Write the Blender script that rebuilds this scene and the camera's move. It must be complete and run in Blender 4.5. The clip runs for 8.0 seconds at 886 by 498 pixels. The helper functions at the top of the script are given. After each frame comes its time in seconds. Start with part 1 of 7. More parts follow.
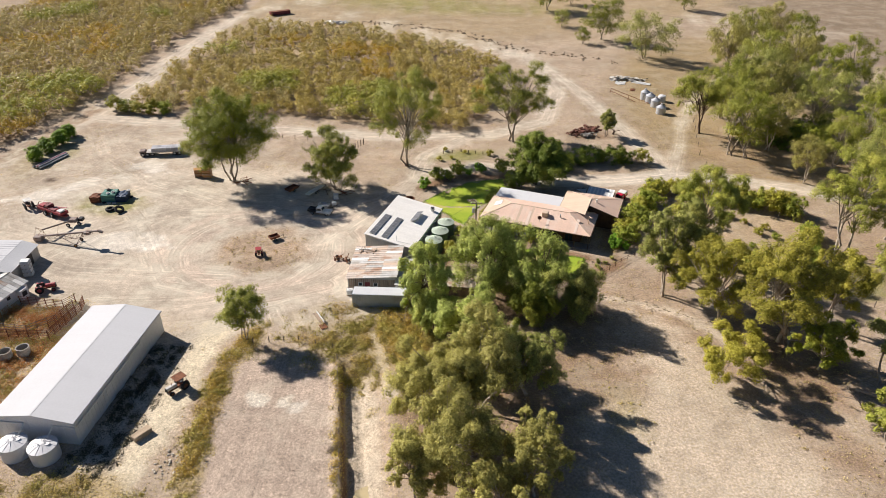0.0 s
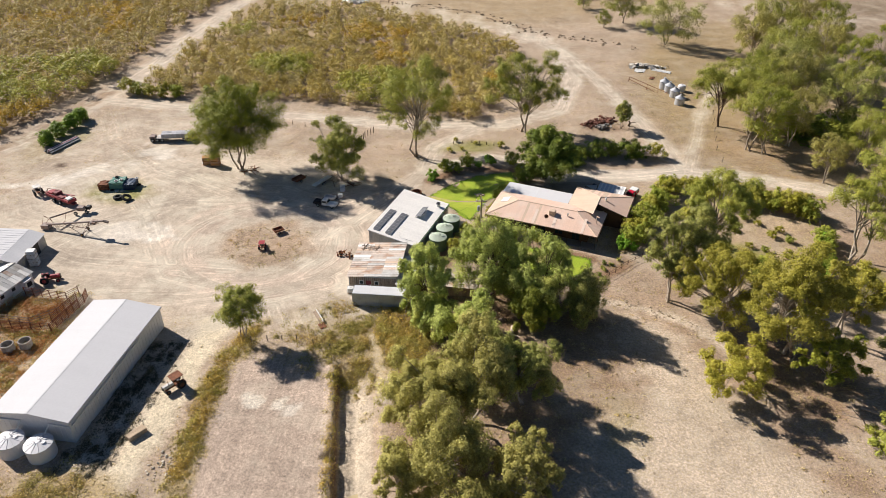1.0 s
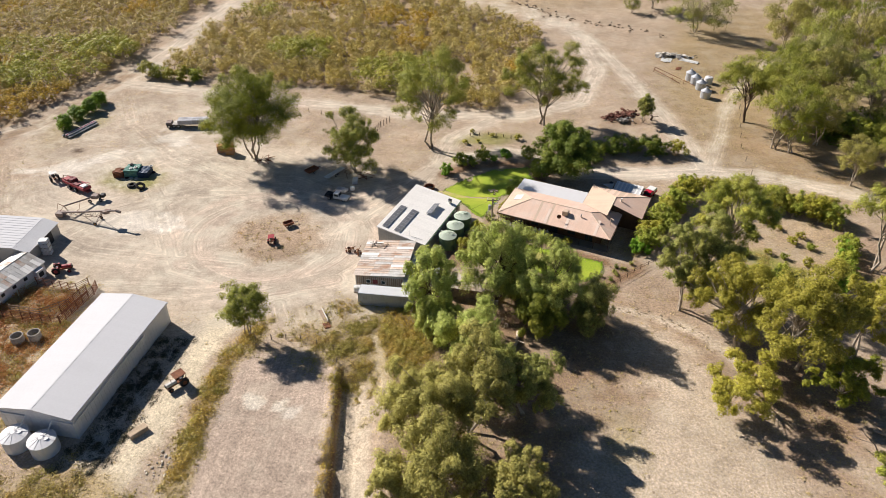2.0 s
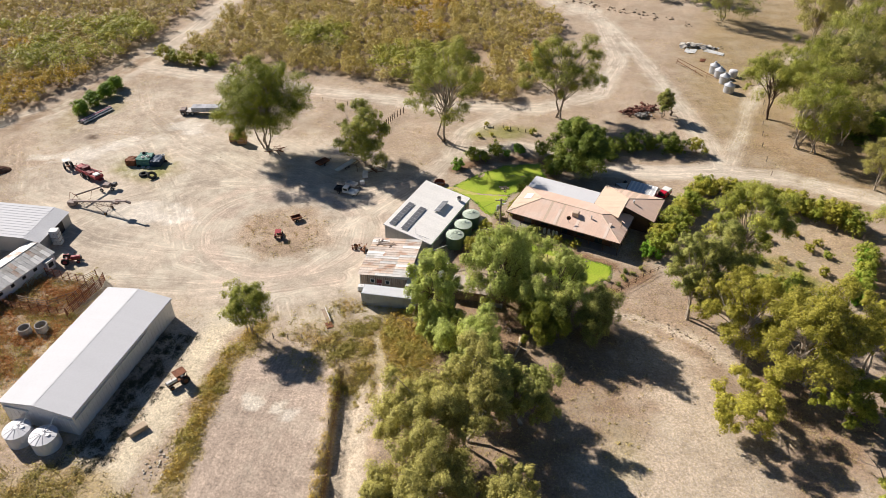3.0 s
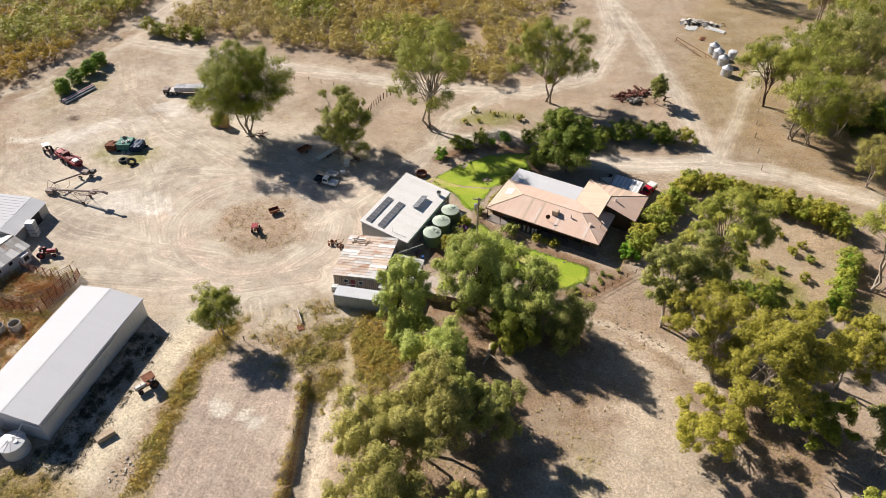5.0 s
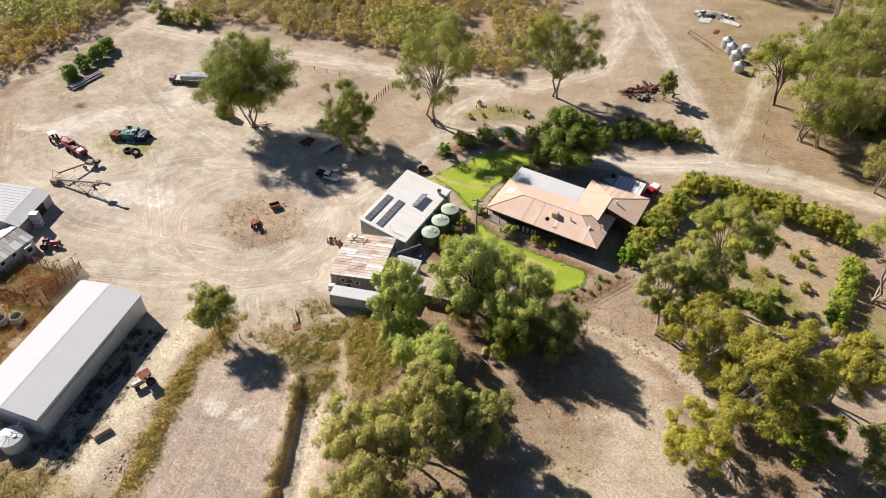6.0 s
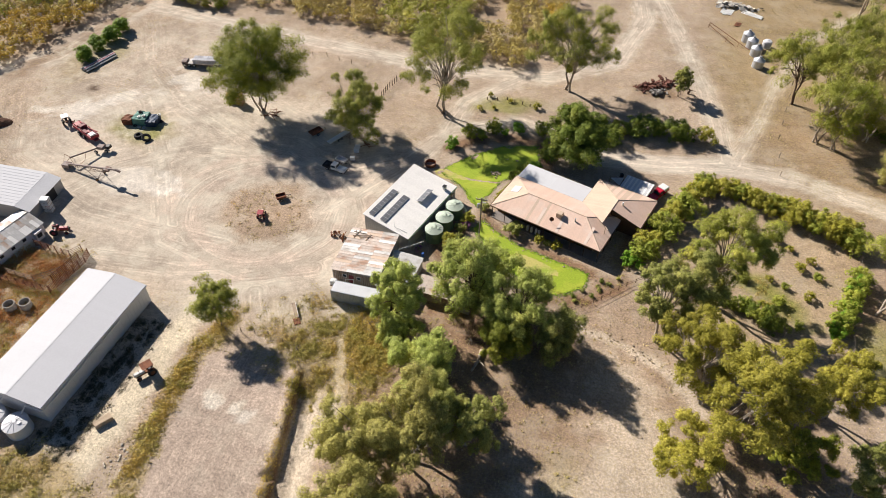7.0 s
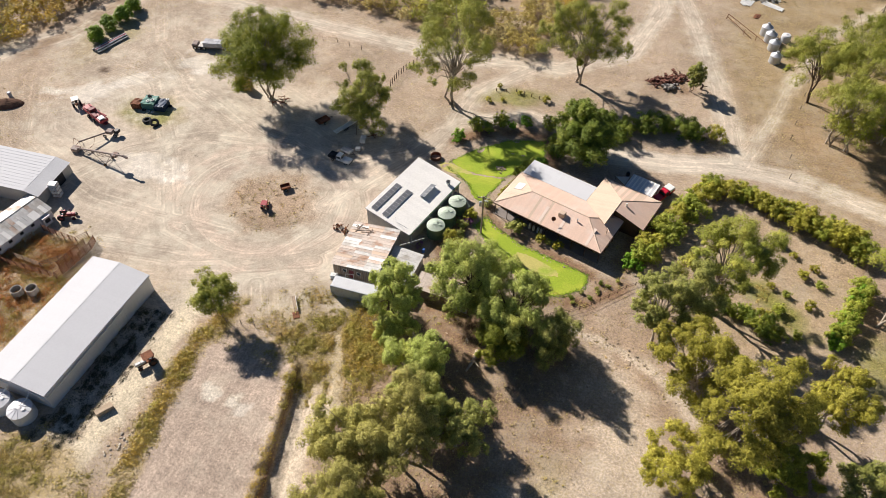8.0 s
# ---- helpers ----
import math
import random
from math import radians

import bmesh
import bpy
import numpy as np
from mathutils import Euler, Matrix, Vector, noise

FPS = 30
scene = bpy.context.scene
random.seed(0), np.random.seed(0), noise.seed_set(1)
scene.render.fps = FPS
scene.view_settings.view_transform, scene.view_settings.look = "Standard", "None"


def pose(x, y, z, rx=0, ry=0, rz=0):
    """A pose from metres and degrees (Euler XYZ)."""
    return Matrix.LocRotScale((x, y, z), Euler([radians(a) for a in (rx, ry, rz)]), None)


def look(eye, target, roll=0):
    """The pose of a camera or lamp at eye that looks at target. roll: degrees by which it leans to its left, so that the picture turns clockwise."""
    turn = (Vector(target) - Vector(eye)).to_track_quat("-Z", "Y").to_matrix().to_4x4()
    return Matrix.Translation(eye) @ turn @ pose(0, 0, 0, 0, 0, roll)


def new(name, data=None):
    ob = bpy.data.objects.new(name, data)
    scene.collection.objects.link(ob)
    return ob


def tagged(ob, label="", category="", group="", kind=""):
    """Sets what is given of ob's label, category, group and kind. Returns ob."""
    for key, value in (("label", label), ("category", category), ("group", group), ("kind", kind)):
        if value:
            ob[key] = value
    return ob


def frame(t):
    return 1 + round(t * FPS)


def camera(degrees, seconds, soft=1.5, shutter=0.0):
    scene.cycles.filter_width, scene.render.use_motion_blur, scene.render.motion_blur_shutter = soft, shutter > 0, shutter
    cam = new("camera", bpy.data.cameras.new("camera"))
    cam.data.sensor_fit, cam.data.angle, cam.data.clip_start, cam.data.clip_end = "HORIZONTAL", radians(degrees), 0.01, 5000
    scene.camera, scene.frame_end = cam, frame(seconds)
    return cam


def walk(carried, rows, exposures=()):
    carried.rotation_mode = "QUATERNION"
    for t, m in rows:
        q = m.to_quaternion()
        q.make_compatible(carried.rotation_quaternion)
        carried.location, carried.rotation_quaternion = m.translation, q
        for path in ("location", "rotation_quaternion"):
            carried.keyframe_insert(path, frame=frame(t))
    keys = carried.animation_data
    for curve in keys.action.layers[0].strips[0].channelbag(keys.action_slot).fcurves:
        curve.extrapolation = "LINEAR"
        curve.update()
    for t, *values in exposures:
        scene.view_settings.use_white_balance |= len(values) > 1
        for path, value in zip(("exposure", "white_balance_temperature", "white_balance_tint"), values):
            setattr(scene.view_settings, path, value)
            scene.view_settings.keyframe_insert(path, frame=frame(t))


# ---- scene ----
cam = camera(65.5, 8.0, soft=0.6)

PATH = [
    (0, (0.614, 0.185, 70.531), (0.592, 1.898, 69.5), 0.4),
    (0.5, (2.149, 1.975, 71.926), (2.101, 3.67, 70.864), 0.4),
    (1, (3.911, 4.032, 73.648), (3.828, 5.703, 72.552), 0.5),
    (1.5, (5.196, 5.877, 74.902), (5.082, 7.528, 73.779), 0.5),
    (2, (6.715, 8.062, 76.462), (6.561, 9.687, 75.307), 0.5),
    (3.5, (10.683, 13.843, 80.596), (10.456, 15.397, 79.358), 0.5),
    (4, (12.039, 15.79, 82.135), (11.813, 17.32, 80.867), 0.5),
    (4.5, (13.261, 17.51, 83.637), (13.038, 19.018, 82.343), 0.6),
    (6, (17.034, 22.811, 88.756), (16.77, 24.241, 87.382), 0.8),
    (6.5, (18.166, 24.521, 90.417), (17.882, 25.92, 89.016), 0.9),
    (7, (19.32, 26.39, 92.08), (19.014, 27.755, 90.651), 1.0),
    (7.5, (20.293, 28.206, 93.753), (19.971, 29.537, 92.295), 1.1),
    (8, (21.328, 30.199, 95.629), (20.991, 31.493, 94.142), 1.2),
]
walk(cam, [(t, look(eye, target, roll)) for t, eye, target, roll in PATH])

# ---- world, sun, exposure ----
SUN_WAY = Vector((-1.3, 0.8, 1.0)).normalized()
world = bpy.data.worlds.new("sky")
scene.world = world
world.use_nodes = True
wn = world.node_tree.nodes
sky = wn.new("ShaderNodeTexSky")
sky.sky_type = "NISHITA"
sky.sun_disc = False
sky.dust_density, sky.ozone_density = 0.4, 6.0
sky.sun_elevation = math.asin(SUN_WAY.z)
sky.sun_rotation = math.atan2(SUN_WAY.x, SUN_WAY.y) % (2 * math.pi)
wn["Background"].inputs["Strength"].default_value = 0.035
world.node_tree.links.new(sky.outputs[0], wn["Background"].inputs["Color"])
sun = new("sun", bpy.data.lights.new("sun", "SUN"))
sun.data.energy, sun.data.angle, sun.data.color = 5.0, radians(0.53), (1.0, 0.915, 0.835)
sun.matrix_world = look(SUN_WAY * 300 + Vector((0, 110, 0)), (0, 110, 0))
scene.view_settings.exposure = 0.645


# ---- materials ----
def mat(name, color, rough=0.8, metal=0.0, vary=0.15, scale=0.6, fine=8.0, second=None, bump=0.0, by_object=0.0,
        by_island=0.0, second_amount=0.5, translucent=0.0, spec=0.3):
    """A surface with stains at two scales, an optional second colour in patches and shifts from piece to piece."""
    m = bpy.data.materials.new(name)
    m.use_nodes = True
    nt = m.node_tree
    n, ln = nt.nodes, nt.links
    b = n["Principled BSDF"]
    b.inputs["Roughness"].default_value, b.inputs["Metallic"].default_value = rough, metal
    b.inputs["Specular IOR Level"].default_value = spec
    geo = n.new("ShaderNodeNewGeometry")
    big, small = n.new("ShaderNodeTexNoise"), n.new("ShaderNodeTexNoise")
    for tex, s in ((big, scale), (small, fine)):
        tex.inputs["Scale"].default_value, tex.inputs["Detail"].default_value = s, 4
        ln.new(geo.outputs["Position"], tex.inputs["Vector"])
    mix = n.new("ShaderNodeMix")
    mix.data_type = "RGBA"
    other = second or tuple(c * (1 - vary) for c in color)
    mix.inputs["A"].default_value, mix.inputs["B"].default_value = (*color, 1), (*other, 1)
    ramp = n.new("ShaderNodeMapRange")
    ramp.inputs["From Min"].default_value = 0.62 - 0.24 * second_amount
    ramp.inputs["From Max"].default_value = 0.78 - 0.24 * second_amount
    ln.new(big.outputs["Fac"], ramp.inputs["Value"])
    ln.new(ramp.outputs["Result"], mix.inputs["Factor"])
    hsv = n.new("ShaderNodeHueSaturation")
    ln.new(mix.outputs["Result"], hsv.inputs["Color"])
    val = n.new("ShaderNodeMapRange")
    val.inputs["From Min"].default_value, val.inputs["From Max"].default_value = 0.3, 0.7
    val.inputs["To Min"].default_value, val.inputs["To Max"].default_value = 1 - vary, 1 + vary
    ln.new(small.outputs["Fac"], val.inputs["Value"])
    last = val.outputs["Result"]
    for amount, socket in ((by_object, n.new("ShaderNodeObjectInfo").outputs["Random"]), (by_island, geo.outputs["Random Per Island"])):
        if amount:
            r = n.new("ShaderNodeMapRange")
            r.inputs["To Min"].default_value, r.inputs["To Max"].default_value = 1 - amount, 1 + amount
            ln.new(socket, r.inputs["Value"])
            times = n.new("ShaderNodeMath")
            times.operation = "MULTIPLY"
            ln.new(last, times.inputs[0]), ln.new(r.outputs["Result"], times.inputs[1])
            last = times.outputs[0]
    ln.new(last, hsv.inputs["Value"])
    ln.new(hsv.outputs["Color"], b.inputs["Base Color"])
    if bump:
        bm_ = n.new("ShaderNodeBump")
        bm_.inputs["Strength"].default_value, bm_.inputs["Distance"].default_value = bump, 0.1
        ln.new(small.outputs["Fac"], bm_.inputs["Height"]), ln.new(bm_.outputs["Normal"], b.inputs["Normal"])
    if translucent:
        t = n.new("ShaderNodeBsdfTranslucent")
        mixs = n.new("ShaderNodeMixShader")
        mixs.inputs["Fac"].default_value = translucent
        ln.new(hsv.outputs["Color"], t.inputs["Color"])
        ln.new(b.outputs[0], mixs.inputs[1]), ln.new(t.outputs[0], mixs.inputs[2])
        ln.new(mixs.outputs[0], n["Material Output"].inputs["Surface"])
    return m


def leafy(name, color, second, amount=0.5, scale=0.35, tone=0.9):
    return mat(name, tuple(c * tone for c in color), 0.55, vary=0.25, scale=scale, fine=2.5, second=tuple(c * tone for c in second), by_island=0.32, by_object=0.12,
               second_amount=amount, translucent=0.25, spec=0.2)


M_GUM = leafy("gum_leaves", (0.35, 0.37, 0.065), (0.50, 0.475, 0.09))
M_GUM_FINE = leafy("fine_gum_leaves", (0.42, 0.385, 0.105), (0.54, 0.49, 0.145))
M_PURPLE = leafy("purple_flowers", (0.30, 0.12, 0.30), (0.25, 0.28, 0.08))
M_GUM_DARK = leafy("dark_gum_leaves", (0.27, 0.30, 0.035), (0.42, 0.41, 0.055))
M_GUM_YELLOW = leafy("olive_gum_leaves", (0.42, 0.385, 0.055), (0.54, 0.48, 0.085))
M_GUM_GREY = leafy("grey_gum_leaves", (0.37, 0.385, 0.10), (0.50, 0.48, 0.13))
M_PEPPER = leafy("pepper_leaves", (0.42, 0.475, 0.115), (0.62, 0.63, 0.16))
M_DENSE = leafy("dense_leaves", (0.19, 0.25, 0.035), (0.32, 0.36, 0.05))
M_BRIGHT = leafy("bright_leaves", (0.22, 0.4, 0.035), (0.32, 0.48, 0.045))
M_HEDGE = leafy("hedge_leaves", (0.34, 0.385, 0.055), (0.47, 0.475, 0.075))
M_ROUND = leafy("round_shrub_leaves", (0.24, 0.36, 0.045), (0.36, 0.46, 0.06))
M_SCRUB = leafy("orange_scrub", (0.52, 0.38, 0.09), (0.52, 0.46, 0.11), 0.5, 0.3, tone=1.0)
M_OLIVE = leafy("olive_shrub_leaves", (0.42, 0.40, 0.055), (0.53, 0.47, 0.08))
M_ORCHARD = leafy("orchard_leaves", (0.50, 0.40, 0.11), (0.56, 0.47, 0.21), 0.55, 0.12, tone=1.0)
M_ORCHARD_RUST = leafy("russet_orchard_leaves", (0.52, 0.36, 0.05), (0.52, 0.42, 0.075), 0.5, 0.2, tone=1.0)
M_ORCHARD_GREEN = leafy("green_orchard_leaves", (0.37, 0.375, 0.06), (0.50, 0.44, 0.08), 0.5, 0.2, tone=1.0)
M_WEED = leafy("dry_weeds", (0.56, 0.46, 0.21), (0.56, 0.38, 0.13), 0.35, 0.15, tone=1.0)
M_WEED_GREEN = leafy("green_weeds", (0.44, 0.38, 0.10), (0.60, 0.45, 0.16), 0.5, 0.2, tone=1.0)
M_RUSTWEED = leafy("rusty_weeds", (0.46, 0.22, 0.07), (0.50, 0.33, 0.12), 0.45, 0.3)
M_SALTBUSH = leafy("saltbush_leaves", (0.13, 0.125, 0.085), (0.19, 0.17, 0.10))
M_BARK = mat("pale_bark", (0.42, 0.36, 0.29), 0.9, vary=0.2, scale=0.8, fine=5, second=(0.20, 0.15, 0.11), bump=0.4)
M_BARK_DARK = mat("dark_bark", (0.13, 0.09, 0.065), 0.95, vary=0.25, scale=1, fine=6, bump=0.5)
M_TWIG = mat("grey_twigs", (0.30, 0.25, 0.21), 0.9, vary=0.2)

M_WHITE_ROOF = mat("white_roof_sheet", (0.60, 0.605, 0.625), 0.85, vary=0.02, scale=0.2, fine=3, by_object=0.008, spec=0.05)
M_WHITE_WALL = mat("pale_grey_wall_sheet", (0.70, 0.70, 0.71), 0.5, vary=0.05, scale=0.4, fine=4, by_object=0.02)
M_CREAM_ROOF = mat("pale_workshop_roof", (0.84, 0.82, 0.78), 0.65, vary=0.05, scale=0.25, fine=3, by_object=0.03)
M_GREY_WALL = mat("grey_wall_sheet", (0.42, 0.41, 0.39), 0.55, vary=0.08, scale=0.5, fine=4, by_object=0.04)
M_RUST_ROOF = mat("rusted_iron_sheet", (0.54, 0.46, 0.40), 0.7, vary=0.15, scale=0.55, fine=4, second=(0.42, 0.27, 0.19),
                  second_amount=0.5, by_object=0.2, metal=0.0)
M_ZINC = mat("weathered_zinc", (0.58, 0.57, 0.55), 0.5, metal=0.1, vary=0.12, scale=0.5, fine=4, second=(0.40, 0.37, 0.33), by_object=0.08)
# lightened because the front slope turns away from the sun
M_TERRA = mat("faded_terracotta_roof", (0.73, 0.53, 0.42), 0.65, vary=0.05, scale=0.35, fine=4, second=(0.74, 0.57, 0.47), by_object=0.03)
M_TERRA_STRIP = mat("newer_roof_sheet", (0.76, 0.62, 0.53), 0.65, vary=0.05)
# copy of the roof colour toned for the sunlit west slopes
M_TERRA_PALE = mat("west_slope_terracotta", (0.60, 0.46, 0.35), 0.6, vary=0.06, scale=0.35, fine=4, by_object=0.04)
M_BRICK = mat("brown_brick", (0.115, 0.062, 0.042), 0.9, vary=0.2, scale=1.5, fine=9, bump=0.2)
M_TIMBER = mat("dark_timber", (0.10, 0.06, 0.04), 0.8, vary=0.2, scale=1.5, fine=9)
M_WOOD = mat("weathered_wood", (0.30, 0.23, 0.17), 0.85, vary=0.25, scale=1.2, fine=9, by_object=0.15)
M_ORANGE_WOOD = mat("orange_timber", (0.42, 0.22, 0.08), 0.8, vary=0.2)
M_WHITE = mat("white_paint", (0.74, 0.74, 0.72), 0.45, vary=0.06)
M_DARK = mat("dark_rubber", (0.025, 0.025, 0.027), 0.85, vary=0.2)
M_BLACK = mat("black_plastic", (0.03, 0.03, 0.034), 0.5, vary=0.15)
M_GLASS = mat("tinted_glass", (0.04, 0.055, 0.06), 0.08, vary=0.05, spec=0.6)
M_SOLAR = mat("solar_cells", (0.17, 0.175, 0.19), 0.3, vary=0.1, by_object=0.12, spec=0.5)
M_STEEL = mat("galvanised_steel", (0.50, 0.51, 0.52), 0.45, metal=0.5, vary=0.08)
M_TANK = mat("pale_poly_tank", (0.66, 0.66, 0.68), 0.5, vary=0.04)
M_TANK_GREEN = mat("green_tank_wall", (0.13, 0.20, 0.12), 0.55, vary=0.08)
M_TANK_LID = mat("pale_green_tank_roof", (0.48, 0.55, 0.45), 0.5, vary=0.06, by_object=0.08)
M_RED = mat("faded_red_paint", (0.34, 0.05, 0.06), 0.5, vary=0.2, scale=1.5)
M_CAR_RED = mat("red_car_paint", (0.55, 0.02, 0.045), 0.25, vary=0.05, spec=0.6)
M_MAROON = mat("maroon_paint", (0.20, 0.045, 0.05), 0.6, vary=0.2, scale=1.5)
M_RUST = mat("rusted_steel", (0.21, 0.085, 0.045), 0.85, vary=0.25, scale=1.5, second=(0.12, 0.05, 0.03))
M_CRATE = mat("grey_plastic_crate", (0.42, 0.42, 0.45), 0.6, vary=0.15, by_object=0.2)
M_BLUE = mat("blue_plastic", (0.04, 0.12, 0.38), 0.5, vary=0.1)
M_OLDSTEEL = mat("dull_old_steel", (0.27, 0.22, 0.20), 0.7, vary=0.2, scale=1.5, second=(0.20, 0.12, 0.09))
M_GREEN_TARP = mat("blue_green_tarpaulin", (0.10, 0.24, 0.20), 0.6, vary=0.15, scale=1)
M_NAVY = mat("dark_blue_tarpaulin", (0.025, 0.05, 0.10), 0.6, vary=0.2)
M_RUBBLE = mat("pale_rubble", (0.56, 0.50, 0.42), 0.9, vary=0.15, by_island=0.2)
M_CONCRETE = mat("old_concrete", (0.33, 0.31, 0.285), 0.9, vary=0.15, scale=1.5, fine=7, bump=0.2)
M_CONTAINER = mat("blue_grey_container", (0.42, 0.46, 0.52), 0.5, vary=0.08, scale=0.6, second=(0.36, 0.36, 0.38))
M_CONTAINER_TOP = mat("chalky_container_top", (0.62, 0.63, 0.65), 0.6, vary=0.05)
M_BRICK_PILE = mat("broken_brick", (0.17, 0.075, 0.055), 0.9, vary=0.2, by_island=0.4)
M_SCRAP = mat("scrap_sheet", (0.50, 0.47, 0.42), 0.8, vary=0.2, by_island=0.4)
M_CUT = mat("cut_timber_and_stone", (0.36, 0.28, 0.20), 0.9, vary=0.2, by_island=0.35)
M_STONE = mat("garden_stones", (0.40, 0.325, 0.245), 0.9, vary=0.15, by_island=0.3)
M_SILVER = mat("silver_silo", (0.50, 0.52, 0.55), 0.45, metal=0.5, vary=0.06)
M_POLE = mat("grey_pole_timber", (0.33, 0.28, 0.23), 0.9, vary=0.15)
M_LAWN = mat("lawn_grass", (0.28, 0.37, 0.028), 0.85, vary=0.16, scale=0.16, fine=3.5, second=(0.40, 0.44, 0.05), bump=0.5)
M_LAWN_DRY = mat("dry_lawn_grass", (0.46, 0.41, 0.13), 0.85, vary=0.15, scale=0.25, fine=3.5, second=(0.30, 0.38, 0.05), bump=0.5)
M_MUDWATER = mat("muddy_water", (0.52, 0.43, 0.26), 0.12, vary=0.03, spec=0.5)
M_PAVE = mat("grey_paving", (0.26, 0.23, 0.21), 0.85, vary=0.15, by_object=0.1)


# ---- helpers for meshes ----
def part(name, bm, material, parent, label=""):
    """Link a bmesh (or a ready mesh) as one object under a thing or a part."""
    if isinstance(bm, bmesh.types.BMesh):
        me = bpy.data.meshes.new(name)
        bm.to_mesh(me)
        bm.free()
    else:
        me = bm
    if not me.materials:
        me.materials.append(material)
    ob = new(name, me)
    ob.parent = parent
    return tagged(ob, label)


def thing(name, label, category, m, group="", kind=""):
    ob = new(name)
    ob.empty_display_size = 0.5
    ob.matrix_world = m
    return tagged(ob, label, category, group, kind)


def solid(name, bm, material, label, category, m=None, group="", kind=""):
    """A top-level thing of one mesh."""
    ob = part(name, bm, material, None)
    if m is not None:
        ob.matrix_world = m
    return tagged(ob, label, category, group, kind)


def box(bm, lo, hi, bevel=0.0, turn=0.0, tip=0.0):
    """A box between two corners, turned about its own upright axis, optionally with softened edges."""
    lo, hi = Vector(lo), Vector(hi)
    mid = (lo + hi) / 2
    m = Matrix.Translation(mid) @ pose(0, 0, 0, tip, 0, turn) @ Matrix.Diagonal((*(hi - lo), 1))
    made = bmesh.ops.create_cube(bm, size=1, matrix=m)
    if bevel:
        edges = list({e for v in made["verts"] for e in v.link_edges})
        bmesh.ops.bevel(bm, geom=edges, offset=bevel, segments=1, affect="EDGES")
    return bm


def boxes(*pairs, bevel=0.0):
    bm = bmesh.new()
    for lo, hi in pairs:
        box(bm, lo, hi, bevel)
    return bm


def rod(bm, a, b, r, r2=None, sides=6):
    """A tapered round bar from a to b."""
    a, b = Vector(a), Vector(b)
    way = b - a
    turn = way.to_track_quat("Z", "Y").to_matrix().to_4x4()
    bmesh.ops.create_cone(bm, cap_ends=True, segments=sides, radius1=r, radius2=r if r2 is None else r2, depth=way.length,
                          matrix=Matrix.Translation((a + b) / 2) @ turn)
    return bm


def rods(pairs, r, sides=6):
    bm = bmesh.new()
    for a, b in pairs:
        rod(bm, a, b, r, sides=sides)
    return bm


def ring(bm, r_out, r_in, z0, z1, sides=20, m=None):
    """An upright tube wall with its own thickness."""
    m = m or Matrix()
    loops = []
    for r, z in ((r_out, z0), (r_out, z1), (r_in, z1), (r_in, z0)):
        loops.append([bm.verts.new(m @ Vector((r * math.cos(2 * math.pi * k / sides), r * math.sin(2 * math.pi * k / sides), z))) for k in range(sides)])
    for a, b in zip(loops, loops[1:] + loops[:1]):
        for k in range(sides):
            bm.faces.new((a[k], a[(k + 1) % sides], b[(k + 1) % sides], b[k]))
    return bm


def lathe(bm, profile, sides=20, m=None):
    """A body turned about z from (radius, height) pairs; a zero radius closes it."""
    m = m or Matrix()
    rows = []
    for r, z in profile:
        if r == 0:
            rows.append([bm.verts.new(m @ Vector((0, 0, z)))])
        else:
            rows.append([bm.verts.new(m @ Vector((r * math.cos(2 * math.pi * k / sides), r * math.sin(2 * math.pi * k / sides), z))) for k in range(sides)])
    for a, b in zip(rows, rows[1:]):
        for k in range(sides):
            quad = [a[k % len(a)], a[(k + 1) % len(a)], b[(k + 1) % len(b)], b[k % len(b)]]
            quad = list(dict.fromkeys(quad))
            if len(quad) > 2:
                bm.faces.new(quad)
    return bm


def mesh_np(name, verts, tris, material):
    """A triangle mesh from arrays."""
    me = bpy.data.meshes.new(name)
    me.vertices.add(len(verts))
    me.vertices.foreach_set("co", np.ascontiguousarray(verts, np.float32).ravel())
    me.loops.add(3 * len(tris))
    me.loops.foreach_set("vertex_index", np.ascontiguousarray(tris, np.int32).ravel())
    me.polygons.add(len(tris))
    me.polygons.foreach_set("loop_start", np.arange(0, 3 * len(tris), 3, dtype=np.int32))
    me.update(calc_edges=True)
    me.materials.append(material)
    return me


def unit(v):
    return v / np.maximum(np.linalg.norm(v, axis=-1, keepdims=True), 1e-9)


def leaves(rng, at, out, length, width, droop):
    """Small three-cornered leaf sprays at points, facing out, hanging by droop (0 to 1)."""
    n = len(at)
    d = unit(rng.normal(size=(n, 3)) * (1 - droop) + np.array([0, 0, -1.0]) * droop)
    out = unit(out + rng.normal(size=(n, 3)) * 0.2)
    d = unit(d - (d * out).sum(1, keepdims=True) * out * 0.85)
    side = unit(np.cross(out, d))
    nrm = np.cross(d, side)
    ln = (length * rng.uniform(0.6, 1.4, n))[:, None]
    wd = (width * rng.uniform(0.6, 1.4, n))[:, None]
    slip = d * ln * rng.uniform(-0.25, 0.25, n)[:, None] + nrm * wd * rng.uniform(-0.3, 0.3, n)[:, None]
    v = np.stack([at - d * ln / 2, at + slip + side * wd * 0.75, at + d * ln / 2], 1).reshape(-1, 3)
    return v, 3 * np.arange(n)[:, None] + np.array([0, 1, 2])


